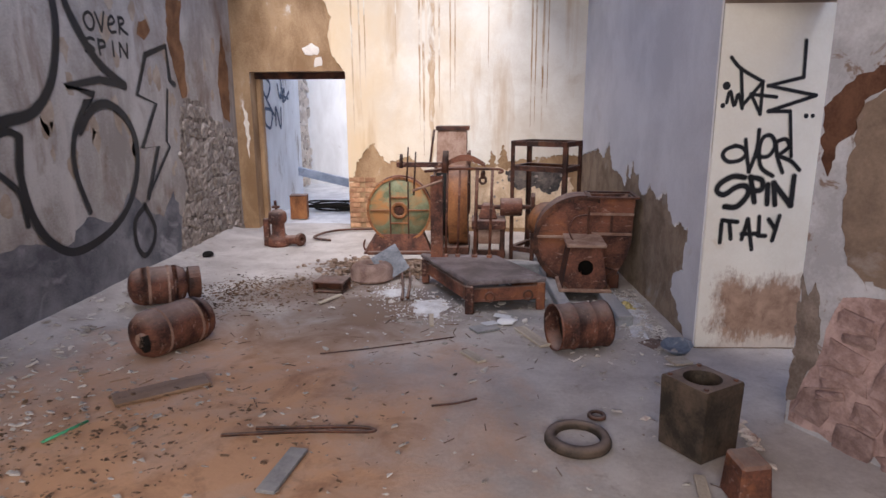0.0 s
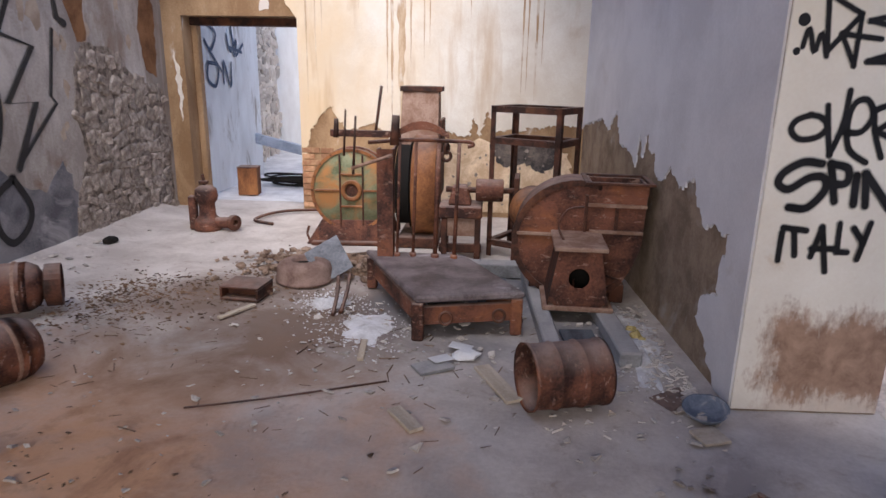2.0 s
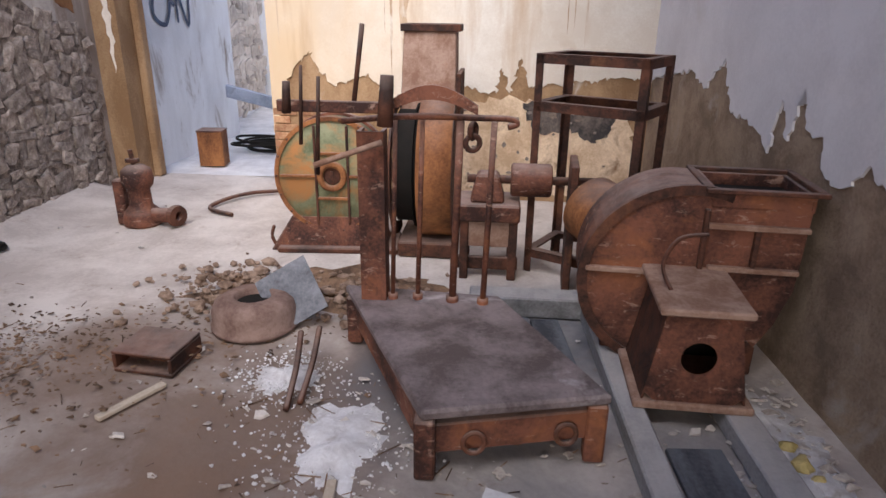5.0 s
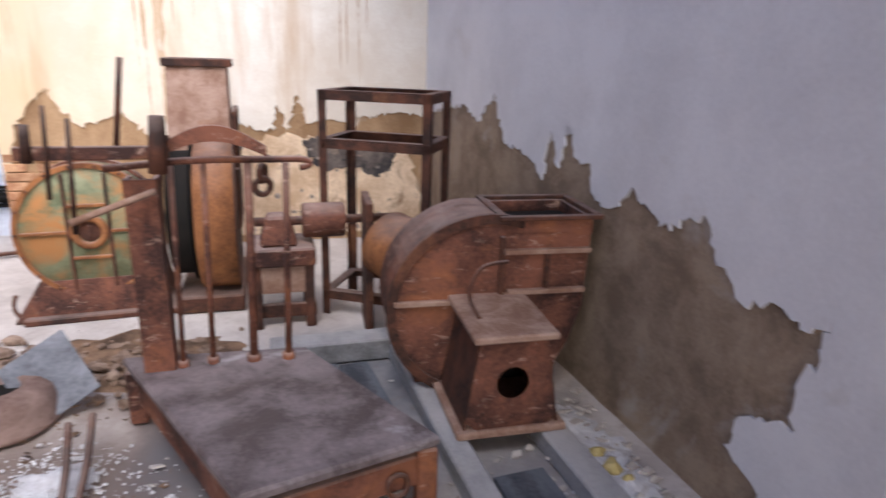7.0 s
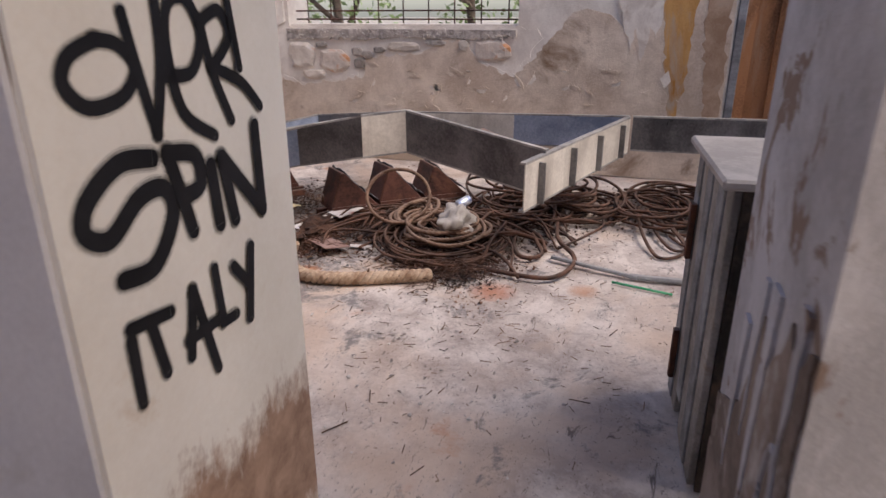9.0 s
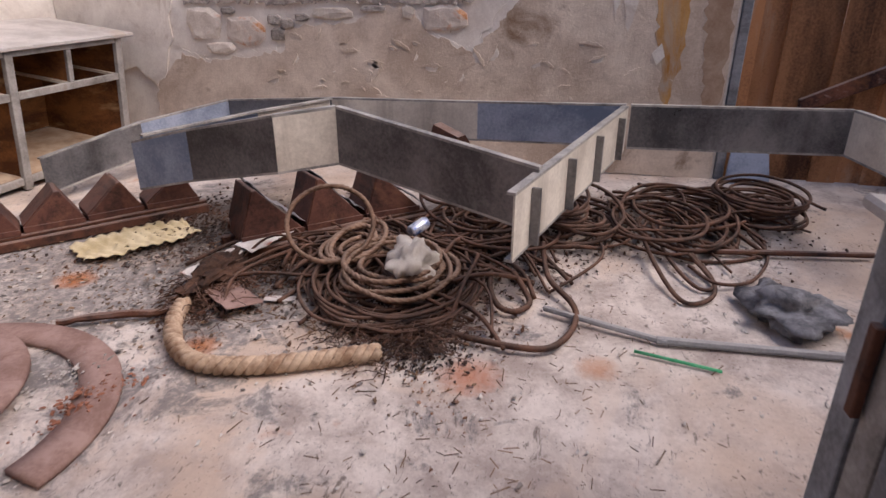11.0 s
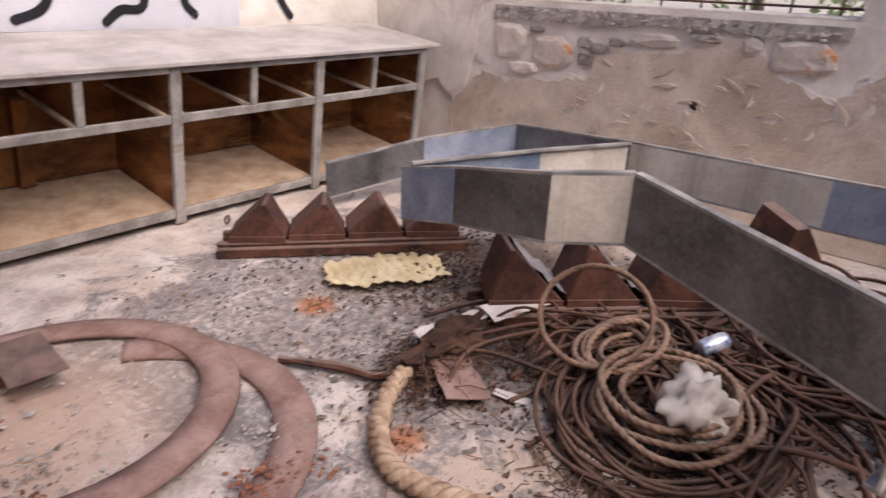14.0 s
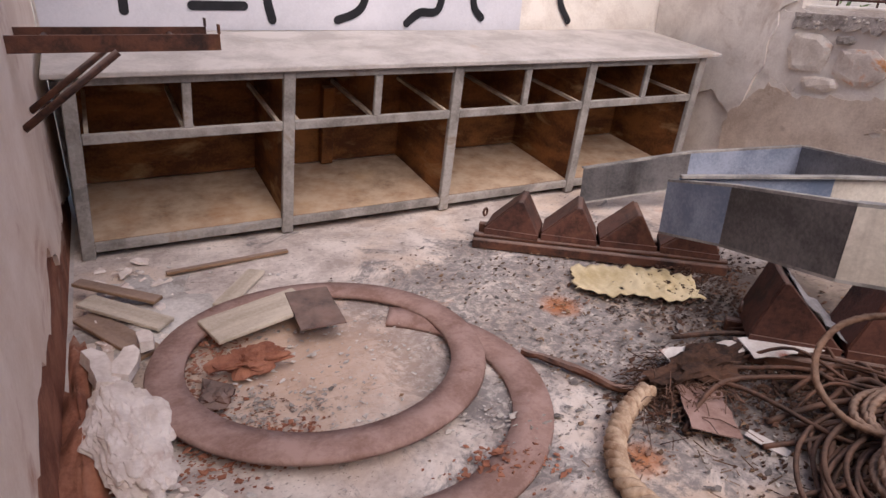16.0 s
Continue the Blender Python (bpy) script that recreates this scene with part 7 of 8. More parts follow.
def rubble_masonry(m, poly, heights, widths, depth, gap, wall, mat, seed, bed_mat):
    """Rough stones packed in wandering courses within poly on a wall, with deep joints over a bed of mortar."""
    r = random.Random(seed)
    bm = bmesh.new()
    slab(bm, ragged(poly + poly[:1], 0.08, 0.02, r)[:-1], m, -0.01, 0.005)
    part("mortar_bed", bm, bed_mat, wall, "crumbling lime mortar")
    us, vs = [p[0] for p in poly], [p[1] for p in poly]
    lean = lambda u, v: v + 0.13 * noise.noise(Vector((u * 2.6, v * 2.0, seed)))
    v = min(vs) - 0.02
    while v < max(vs):
        h = r.uniform(*heights)
        u = min(us) - r.uniform(0, widths[1])
        while u < max(us):
            w = r.uniform(*widths) * r.choice((0.8, 1.0, 1.0, 1.3))
            parts = [(0, h)] if r.random() < 0.72 or h < 0.1 else [(0, h * 0.45), (h * 0.45, h * 0.55)]
            for dv, hh in parts:
                cu, cv = u + w / 2, lean(u + w / 2, v + dv + hh / 2)
                if not inside(cu, cv, poly):
                    continue
                a, b = max(w / 2 - gap / 2, 0.015), max(hh / 2 - gap / 2, 0.015)
                ring = []
                for x, y in ((-1, -1), (-0.1, -1.06), (1, -1), (1.06, 0.1), (1, 1), (0.1, 1.06), (-1, 1), (-1.06, -0.1)):
                    k = r.uniform(0.66, 1.06)
                    ring.append((x * a * k + r.uniform(-0.006, 0.006), y * b * k + r.uniform(-0.006, 0.006)))
                d, tx, ty = depth * r.uniform(0.55, 1.25), r.uniform(-0.12, 0.12), r.uniform(-0.12, 0.12)
                lo = [(x, y, -0.008) for x, y in ring]
                mi = [(x * 0.97, y * 0.97, max(0.006, d * 0.7 + x * tx + y * ty + r.uniform(-0.003, 0.003))) for x, y in ring]
                hi = [(x * 0.66, y * 0.66, max(0.008, d + x * tx + y * ty + r.uniform(-0.006, 0.006))) for x, y in ring]
                verts = lo + mi + hi + [(r.uniform(-0.2, 0.2) * a, r.uniform(-0.2, 0.2) * b, d + r.uniform(-0.004, 0.008))]
                faces = [(q + i, q + (i + 1) % 8, q + 8 + (i + 1) % 8, q + 8 + i) for q in (0, 8) for i in range(8)] + [(16 + i, 16 + (i + 1) % 8, 24) for i in range(8)]
                me = bpy.data.meshes.new("stone")
                me.from_pydata(verts, [], faces)
                me.materials.append(mat)
                ob = new("stone", me)
                ob.parent = wall
                ob.matrix_basis = m @ Matrix.Translation((cu, cv, 0)) @ Matrix.Rotation(r.uniform(-0.38, 0.38), 4, "Z")
            u += w
        v += h


M_STONE_BED = material("earthy_mortar", (0.10, 0.08, 0.066), (0.38, 0.32, 0.27), 14.0, 0.97, bump=0.9)
LEFT_PLANE = plane_frame((-2.72, 0, 0), (0, 1, 0), (1, 0, 0))
rubble_masonry(LEFT_PLANE, [(6.75, 0.02), (6.85, 0.45), (7.05, 0.75), (6.95, 1.1), (7.0, 1.5), (7.15, 1.72), (7.6, 1.68), (8.0, 1.4), (8.5, 1.3), (8.56, 0.02)], (0.07, 0.21), (0.08, 0.22), 0.026, 0.006, wall_west, M_STONE, 4, M_STONE_BED)
EAST_PLANE = plane_frame((EX, 0, 0), (0, 1, 0), (-1, 0, 0))
BARE = [(4.70, 1.20), (4.95, 0.86), (5.33, 0.97), (5.42, 1.14), (5.73, 1.13), (5.80, 1.04), (6.50, 1.01), (6.56, 0.80), (7.16, 0.74), (7.50, 0.84), (7.62, 1.28), (4.75, 1.28)]
M_STONE_ORANGE = material("pale_stone_with_iron_stain", (0.52, 0.44, 0.37), (0.74, 0.67, 0.59), 6.0, 0.95, bump=0.6, stain=(0.55, 0.25, 0.10), stain_at=(0.50, 0.62), stain_scale=5)
M_STONE_GREY = material("grey_mortar_stone", (0.24, 0.21, 0.185), (0.50, 0.45, 0.40), 12.0, 0.95, bump=1.0, stain=(0.55, 0.50, 0.45), stain_at=(0.58, 0.7), stain_scale=7, vary=0.2)
M_STAIN_RED = material("red_brown_damp", (0.33, 0.21, 0.135), (0.50, 0.365, 0.26), 3.0, 0.92, bump=0.3, stain=(0.45, 0.35, 0.26), stain_at=(0.58, 0.68), stain_scale=3)
M_STONE_PALE = material("pale_block_stone", (0.50, 0.43, 0.36), (0.74, 0.68, 0.60), 5.0, 0.95, bump=0.6, stain=(0.56, 0.27, 0.11), stain_at=(0.56, 0.68), stain_scale=4, vary=0.2)
bm = bmesh.new()
slab(bm, ragged(BARE + BARE[:1], 0.05, 0.02, rnd)[:-1], EAST_PLANE, -0.002, 0.008)
part("mortar_bed", bm, M_PALE, wall_store_east, "pale crumbling mortar")
bm = bmesh.new()
slab(bm, ragged([(4.94, 1.27), (4.94, 1.21), (5.4, 1.19), (6.0, 1.205), (6.5, 1.17), (7.0, 1.19), (7.34, 1.16), (7.34, 1.27)], 0.03, 0.018, rnd), EAST_PLANE, -0.002, 0.030)
for _ in range(150):
    rock(bm, EAST_PLANE @ Vector((rnd.uniform(4.95, 7.33), rnd.uniform(1.18, 1.27), 0.028)), rnd.uniform(0.008, 0.022), rnd, 0.8)
part("sill_bed", bm, M_STONE_GREY, wall_store_east, "rough grey mortar bed under the window sill")
for i, (u, v, w, h, mt) in enumerate(((6.81, 0.97, 0.36, 0.23, M_STONE_ORANGE), (6.55, 1.06, 0.12, 0.09, M_STONE_GREY), (6.44, 1.03, 0.11, 0.08, M_STONE_GREY), (6.53, 0.95, 0.13, 0.10, M_STONE_GREY), (6.31, 1.08, 0.12, 0.06, M_STONE_GREY),
                                     (5.16, 1.09, 0.36, 0.18, M_STONE_ORANGE), (7.18, 1.02, 0.30, 0.26, M_STONE_PALE), (6.05, 1.11, 0.34, 0.09, M_STONE_PALE), (5.72, 1.15, 0.2, 0.05, M_STONE_GREY), (7.05, 0.83, 0.28, 0.09, M_STONE_PALE),
                                     (6.95, 1.12, 0.12, 0.06, M_STONE_GREY), (5.44, 1.13, 0.10, 0.10, M_STONE_PALE))):
    me = stone_mesh(700 + i, w * 1.08, h * 1.08, 0.032)
    me.materials.append(mt)
    ob = new("stone", me)
    ob.parent = wall_store_east
    ob.matrix_basis = EAST_PLANE @ Matrix.Translation((u, v, 0.007))
EDGE = [(4.52, 1.33), (4.70, 1.10), (4.94, 0.855), (5.10, 0.90), (5.30, 0.995), (5.42, 1.165), (5.67, 1.165), (5.86, 1.05), (6.25, 1.02), (6.465, 0.99), (6.49, 0.82), (6.9, 0.76), (7.22, 0.715), (7.43, 0.785), (7.60, 0.62), (7.72, 0.52), (7.75, 0.30), (7.7, 0.0)]
CLOSE = [(3.14, 0.0), (3.14, 2.6), (3.80, 2.6), (3.86, 1.32), (3.97, 1.27), (4.12, 1.40), (4.32, 1.45), (4.44, 1.42)]
bm = bmesh.new()
slab(bm, ragged([(u, v + 0.028) for u, v in EDGE], 0.04, 0.022, rnd) + CLOSE, EAST_PLANE, -0.002, 0.0125)
part("plaster_coat", bm, M_PALE, wall_store_east, "pale torn edge of the under coat")
bm = bmesh.new()
slab(bm, ragged(EDGE, 0.04, 0.020, rnd) + CLOSE, EAST_PLANE, -0.002, 0.018)
part("plaster_coat", bm, M_EAST, wall_store_east, "tan plaster with dents and ochre stains")
bm = bmesh.new()
slab(bm, ragged([(7.45, 1.30), (7.52, 0.86), (7.60, 0.62), (7.72, 0.50), (7.90, 0.66), (8.2, 0.52), (8.61, 0.45)], 0.05, 0.02, rnd) + [(8.61, H), (7.40, H), (7.36, 1.34)], EAST_PLANE, -0.002, 0.022)
part("plaster_coat", bm, M_PALE, wall_store_east, "pale plaster with a torn lower edge")
# chips knocked out of the tan coat, each with a raised torn lip above it
bm, lips = bmesh.new(), bmesh.new()
for i in range(46):
    u, v = rnd.uniform(3.4, 6.6), rnd.uniform(0.42, 1.02)
    a, q = rnd.uniform(-1.4, 1.0), rnd.choice((0.015, 0.025, 0.035, 0.05, 0.06))
    m = EAST_PLANE @ Matrix.Translation((u, v, 0.017)) @ Matrix.Rotation(a, 4, "Z")
    if i % 2:
        slab(bm, ragged([(-q, 0), (-q * 0.3, -q * 0.7), (q * 0.6, -q * 0.5), (q, 0.1 * q), (0.2 * q, q * 0.3), (-q, 0)], 0.015, 0.006, rnd)[:-1], m, 0.0, 0.0025)
    slab(lips, ragged([(-q * 1.3, 0), (-q * 0.3, -q * 0.12), (q * 0.5, q * 0.05), (q * 1.3, 0.15 * q), (0.3 * q, q * 0.42), (-q * 0.8, q * 0.3), (-q * 1.3, 0)], 0.015, 0.005, rnd)[:-1], m, 0.0, 0.011)
tagged(part("chipped_spots", bm, M_PALE, wall_store_east, "pale chipped spots"), kind="stuff")
tagged(part("torn_lips", lips, M_EAST, wall_store_east, "raised lips of torn plaster"), kind="stuff")
# ochre run and pale streaks down the east wall
M_OCHRE_RUN = material("ochre_water_stain", (0.42, 0.20, 0.05), (0.60, 0.35, 0.13), 4.0, 0.92, bump=0.3, stain=(0.46, 0.37, 0.28), stain_at=(0.48, 0.60), stain_scale=5, stretch=(1, 1, 0.3))
for pts, mt, w1, nm in (([(3.40, 2.6), (3.42, 1.5), (3.46, 0.9), (3.50, 0.50), (3.56, 0.56), (3.60, 0.85), (3.66, 1.1), (3.76, 2.6)], M_OCHRE_RUN, 0.0205, "water_stain"),
                        ([(3.16, 2.6), (3.17, 0.3), (3.24, 0.2), (3.30, 0.7), (3.36, 1.3), (3.38, 2.6)], M_STAIN_RED, 0.0205, "water_stain"),
                        ([(4.10, 2.6), (4.06, 1.5), (3.99, 1.25), (3.93, 1.10), (3.90, 1.3), (3.84, 1.02), (3.79, 1.3), (3.72, 1.2), (3.70, 1.7), (3.74, 2.6)], M_PALE, 0.023, "plaster_streak"),
                        ([(3.66, 0.88), (3.60, 0.95), (3.57, 0.86), (3.62, 0.80)], M_PALE, 0.023, "plaster_streak")):
    bm = bmesh.new()
    slab(bm, ragged(pts + pts[:1], 0.05, 0.022, rnd)[:-1], EAST_PLANE, 0.012, w1)
    part(nm, bm, mt, wall_store_east)

# pier: pinkish rubble at its foot
PIER_PLANE = plane_frame((2.46, 2.85, 0), (-0.305, 0.505, 0), (-0.505, -0.305, 0))
rubble_masonry(PIER_PLANE, [(0.0, 0.02), (0.57, 0.02), (0.57, 0.12), (0.47, 0.38), (0.44, 0.56), (0.38, 0.74), (0.0, 0.80)], (0.10, 0.22), (0.12, 0.26), 0.028, 0.012, wall_pier, M_PINK, 9, M_PINK)
PIER_SOUTH = plane_frame((2.5, 0.5, 0), (-0.017, 1, 0), (-1, -0.017, 0))
rubble_masonry(PIER_SOUTH, [(0.9, 0.02), (2.33, 0.02), (2.33, 0.74), (2.1, 0.80), (1.7, 0.6), (1.2, 0.7), (0.9, 0.4)], (0.10, 0.24), (0.14, 0.30), 0.032, 0.012, wall_pier, M_PINK, 12, M_PINK)
rubble_masonry(plane_frame((-2.95, 11.05, 0), (-0.15, 2.55, 0), (2.55, 0.15, 0)), [(0.1, 0.02), (2.5, 0.02), (2.5, 2.9), (0.5, 2.9), (0.35, 1.9), (0.1, 1.2)], (0.12, 0.26), (0.14, 0.34), 0.04, 0.016, wall_far, M_STONE_PALE, 17, M_PALE)
M_PIER_BROWN = material("brown_pier_render", (0.17, 0.12, 0.09), (0.28, 0.205, 0.155), 3.5, 0.95, bump=0.5, stain=(0.36, 0.32, 0.3), stain_at=(0.6, 0.74))
M_PIER_LOW = material("damp_grey_brown_render", (0.15, 0.115, 0.095), (0.32, 0.26, 0.225), 4.0, 0.95, bump=0.5, stain=(0.52, 0.49, 0.48), stain_at=(0.55, 0.68), stain_scale=5)
M_RED_STAIN = material("dark_red_brown_stain", (0.075, 0.032, 0.018), (0.16, 0.078, 0.045), 4.0, 0.93, bump=0.4)
REVEAL = plane_frame((2.85, 3.365, 0), (-0.695, -0.01, 0), (-0.014, 1, 0))
for m, pts, w1, mt, lab in (
        (PIER_PLANE, [(0.0, 0.82), (0.30, 0.84), (0.38, 0.90), (0.43, 1.1), (0.44, 1.33), (0.42, 1.52), (0.40, 1.64), (0.33, 1.69), (0.0, 1.72)], 0.010, M_PIER_BROWN, "bare brown render patch"),
        (PIER_PLANE, [(0.0, 1.74), (0.33, 1.70), (0.41, 1.65), (0.44, 1.50), (0.50, 1.46), (0.53, 1.30), (0.57, 1.38), (0.588, 1.62), (0.50, 1.72), (0.36, 1.80), (0.0, 1.86)], 0.007, M_RED_STAIN, "dark red-brown stain"),
        (PIER_PLANE, [(0.46, 0.40), (0.57, 0.13), (0.588, 0.13), (0.588, 0.80), (0.55, 0.70), (0.52, 0.78), (0.49, 0.66)], 0.006, M_PIER_LOW, "damp grey-brown render"),
        (REVEAL, [(0.0, 0.0), (0.69, 0.0), (0.69, 1.02), (0.60, 0.94), (0.55, 1.0), (0.45, 0.86), (0.36, 0.92), (0.28, 0.70), (0.15, 0.62), (0.0, 0.55)], 0.005, M_PIER_LOW, "damp grey-brown render")):
    bm = bmesh.new()
    slab(bm, ragged(pts + pts[:1], 0.03, 0.012, rnd)[:-1], m, -0.002, w1)
    part("bare_patch", bm, mt, wall_pier, lab)
bm = bmesh.new()
for u, z0, z1, w in ((0.22, 0.50, 0.85, 0.026), (0.34, 0.66, 0.98, 0.014), (0.43, 0.55, 1.0, 0.03), (0.62, 0.78, 1.05, 0.022)):
    slab(bm, ragged([(u - w, z1), (u - w * 0.5, z0 + 0.09), (u, z0), (u + w * 0.4, z0 + 0.10), (u + w, z1)], 0.03, 0.006, rnd), REVEAL, -0.002, 0.008)
tube(bm, smooth_path([REVEAL @ Vector((0.60 + 0.035 * math.cos(a), 0.72 + 0.10 * math.sin(a), 0.006)) for a in [i * math.pi / 5 for i in range(10)]], 4, True), 0.006, 6, True)
part("lime_drips", bm, M_PIER, wall_pier, "whitish lime drips")
bm = bmesh.new()
slab(bm, ragged([(1.0, 0.70), (2.33, 0.72), (2.33, 1.72), (2.1, 1.9), (1.6, 1.75), (1.0, 1.5)], 0.06, 0.02, rnd), PIER_SOUTH, -0.002, 0.012)
part("bare_patch", bm, M_PIER_BROWN, wall_pier, "bare brown render patch")

# brickwork beside the back doorway
BACK_PLANE = F_BACK
for row in range(10):
    for c in range(2):
        bm = bmesh.new()
        u0 = DR - NE.x + 0.004 + c * 0.215 + (0.0 if row % 2 else -0.0)
        w = 0.2 if (row + c) % 2 else 0.14
        box(bm, (u0, 0.03 + row * 0.068, -0.004), (u0 + w, 0.03 + row * 0.068 + 0.058, 0.012 + 0.006 * rnd.random()), BACK_PLANE, 0.004)
        part("brick", bm, M_BRICK, wall_north)
# render tone pale and warm, painting the glow behind the bearing
M_CRUMB = material("crumbling_render_warm_glow", (0.56, 0.40, 0.25), (0.86, 0.70, 0.50), 4.0, 0.95, bump=0.7, stain=(0.30, 0.18, 0.10), stain_at=(0.56, 0.7), stain_scale=4)
M_SOOT = material("sooty_render", (0.05, 0.045, 0.045), (0.20, 0.165, 0.14), 5.0, 0.95, bump=0.4, stain=(0.40, 0.30, 0.22), stain_at=(0.58, 0.7), stain_scale=6)
# pale crumbled zone low on the back wall, and the torn ochre coat by the doorway
bm = bmesh.new()
slab(bm, ragged([(0.25, 0.05), (0.22, 0.55), (0.42, 0.80), (0.8, 0.84), (1.2, 0.78), (1.7, 0.72), (1.8, 0.3), (1.8, 0.05)], 0.06, 0.03, rnd), F_BACK @ Matrix.Translation((-NE.x, 0, 0)), -0.002, 0.008)
part("crumbled_render", bm, M_CRUMB, wall_north, "pale crumbling render with a warm glow painted in")
bm = bmesh.new()
slab(bm, ragged([(0.86, 0.80), (0.93, 0.62), (1.05, 0.55), (1.25, 0.60), (1.42, 0.50), (1.55, 0.58), (1.60, 0.80), (1.45, 0.86), (1.15, 0.84), (0.86, 0.80)], 0.03, 0.02, rnd)[:-1], F_BACK @ Matrix.Translation((-NE.x, 0, 0)), 0.0, 0.014)
part("soot_mark", bm, M_SOOT, wall_north, "sooty dark mark")
for i in range(34):
    bm = bmesh.new()
    rock(bm, (0, 0, 0), rnd.uniform(0.012, 0.03), rnd, 0.5)
    ob = part("stone", bm, M_STONE, wall_north)
    ob.matrix_basis = F_BACK @ Matrix.Translation((rnd.uniform(0.3, 1.75) - NE.x, rnd.uniform(0.08, 0.75), 0.01))

# water runs on the cream plaster of the back wall
M_RUN = material("brown_water_run", (0.40, 0.26, 0.14), (0.62, 0.48, 0.33), 6.0, 0.9, bump=0.15, stain=(0.74, 0.68, 0.58), stain_at=(0.50, 0.60), stain_scale=5, stretch=(1, 1, 0.3))
for x, w, z in ((-0.25, 0.012, 1.3), (-0.20, 0.02, 0.95), (-0.10, 0.05, 0.85), (0.0, 0.012, 1.5), (0.14, 0.010, 1.6), (0.20, 0.008, 1.7), (-1.02, 0.010, 1.5), (-0.95, 0.008, 1.8), (-1.12, 0.012, 1.2), (1.16, 0.012, 1.3),
                (1.21, 0.010, 1.35), (1.30, 0.016, 1.2), (1.36, 0.008, 1.6), (0.62, 0.006, 2.0), (-0.55, 0.006, 2.1)):
    bm = bmesh.new()
    outline = ragged([(x - w, H - 0.01), (x - w * 0.8, 2.2), (x - w * 0.4, z + 0.2), (x, z)], 0.10, w * 0.3, rnd) + ragged([(x, z), (x + w * 0.5, z + 0.3), (x + w * 0.9, 2.3), (x + w, H - 0.01)], 0.10, w * 0.3, rnd)[1:]
    slab(bm, outline, F_BACK @ Matrix.Translation((-NE.x, 0, 0)), 0.010, 0.0135)
    part("water_run", bm, M_RUN, wall_north)
# west wall: slate-grey damp foot, brown stain and lost flakes
M_SLATE = material("damp_slate_plaster", (0.10, 0.10, 0.115), (0.24, 0.235, 0.25), 2.4, 0.92, bump=0.4, stain=(0.36, 0.35, 0.36), stain_at=(0.58, 0.7))
M_STAIN = material("brown_leak_stain", (0.13, 0.060, 0.025), (0.27, 0.14, 0.065), 4.0, 0.92, bump=0.3)
bm = bmesh.new()
slab(bm, ragged([(2.0, 0.0), (6.75, 0.0), (6.85, 0.45), (6.70, 0.75), (6.45, 0.52), (6.2, 0.62), (5.85, 0.85), (5.6, 0.60), (5.2, 0.74), (4.9, 0.55), (4.4, 0.68), (3.8, 0.55), (3.0, 0.65), (2.0, 0.5), (2.0, 0.0)], 0.08, 0.025, rnd)[:-1], LEFT_PLANE, -0.002, 0.0035)
part("damp_band", bm, M_SLATE, wall_west, "damp slate-grey band at the wall's foot")
for pts in ([(6.95, 2.75), (6.88, 2.3), (7.02, 1.95), (7.10, 1.72), (7.22, 1.74), (7.25, 2.1), (7.18, 2.4), (7.28, 2.75)], [(6.35, 2.42), (6.30, 2.30), (6.42, 2.26), (6.55, 2.36), (6.48, 2.46)], [(8.1, 1.9), (8.2, 1.5), (8.4, 1.42), (8.45, 2.1), (8.3, 2.5)]):
    bm = bmesh.new()
    slab(bm, ragged(pts + pts[:1], 0.06, 0.02, rnd)[:-1], LEFT_PLANE, -0.002, 0.005)
    part("leak_stain", bm, M_STAIN, wall_west, "dark brown leak stain")
M_FLAKE = material("tan_bared_spot", (0.33, 0.255, 0.19), (0.48, 0.40, 0.32), 4.0, 0.93, bump=0.4)
for _ in range(46):
    u, v, q = rnd.uniform(3.6, 8.3), rnd.uniform(0.9, 2.6), rnd.uniform(0.03, 0.12)
    bm = bmesh.new()
    slab(bm, [(u + q * math.cos(k * 0.7) * rnd.uniform(0.35, 1), v + q * 1.7 * math.sin(k * 0.7) * rnd.uniform(0.35, 1)) for k in range(9)], LEFT_PLANE, -0.002, 0.0015)
    part("bared_spot", bm, M_FLAKE, wall_west)
# pale flakes left on the ochre round the doorway
for pts in ([(-2.62, 1.72), (-2.60, 1.30), (-2.58, 0.95), (-2.54, 1.2), (-2.56, 1.5)], [(-1.65, 2.42), (-1.78, 2.36), (-1.74, 2.28), (-1.58, 2.27), (-1.55, 2.36)], [(-1.60, 2.24), (-1.62, 2.12), (-1.52, 2.14), (-1.53, 2.25)]):
    bm = bmesh.new()
    slab(bm, ragged([(x - NE.x, z) for x, z in pts + pts[:1]], 0.04, 0.015, rnd)[:-1], F_BACK, -0.002, 0.006)
    part("plaster_flake", bm, M_PALE, wall_north)

# store room side of the doorway wall: peach plaster, broken off at the bottom
M_PEACH = material("peach_plaster", (0.72, 0.58, 0.475), (0.84, 0.72, 0.625), 3.0, 0.92, bump=0.25, stain=(0.50, 0.30, 0.22), stain_at=(0.58, 0.7))
M_REDCLAY = material("red_clay_masonry", (0.20, 0.075, 0.045), (0.38, 0.17, 0.105), 6.0, 0.97, bump=0.7, stain=(0.50, 0.36, 0.28), stain_at=(0.6, 0.74))
WEST2 = plane_frame((2.703, 0, 0), (0, -1, 0), (1, 0, 0))
bm = bmesh.new()
slab(bm, ragged([(-8.60, 0.15), (-7.9, 0.3), (-7.2, 0.25), (-6.9, 0.45), (-6.5, 0.30), (-6.0, 0.38), (-5.5, 0.22), (-5.0, 0.3), (-4.50, 0.25)], 0.06, 0.03, rnd) + [(-4.46, H), (-8.60, H)], WEST2, 0.0, 0.03)
part("plaster_coat", bm, M_PEACH, wall_east, "thick peach plaster broken off at the bottom")
bm = bmesh.new()
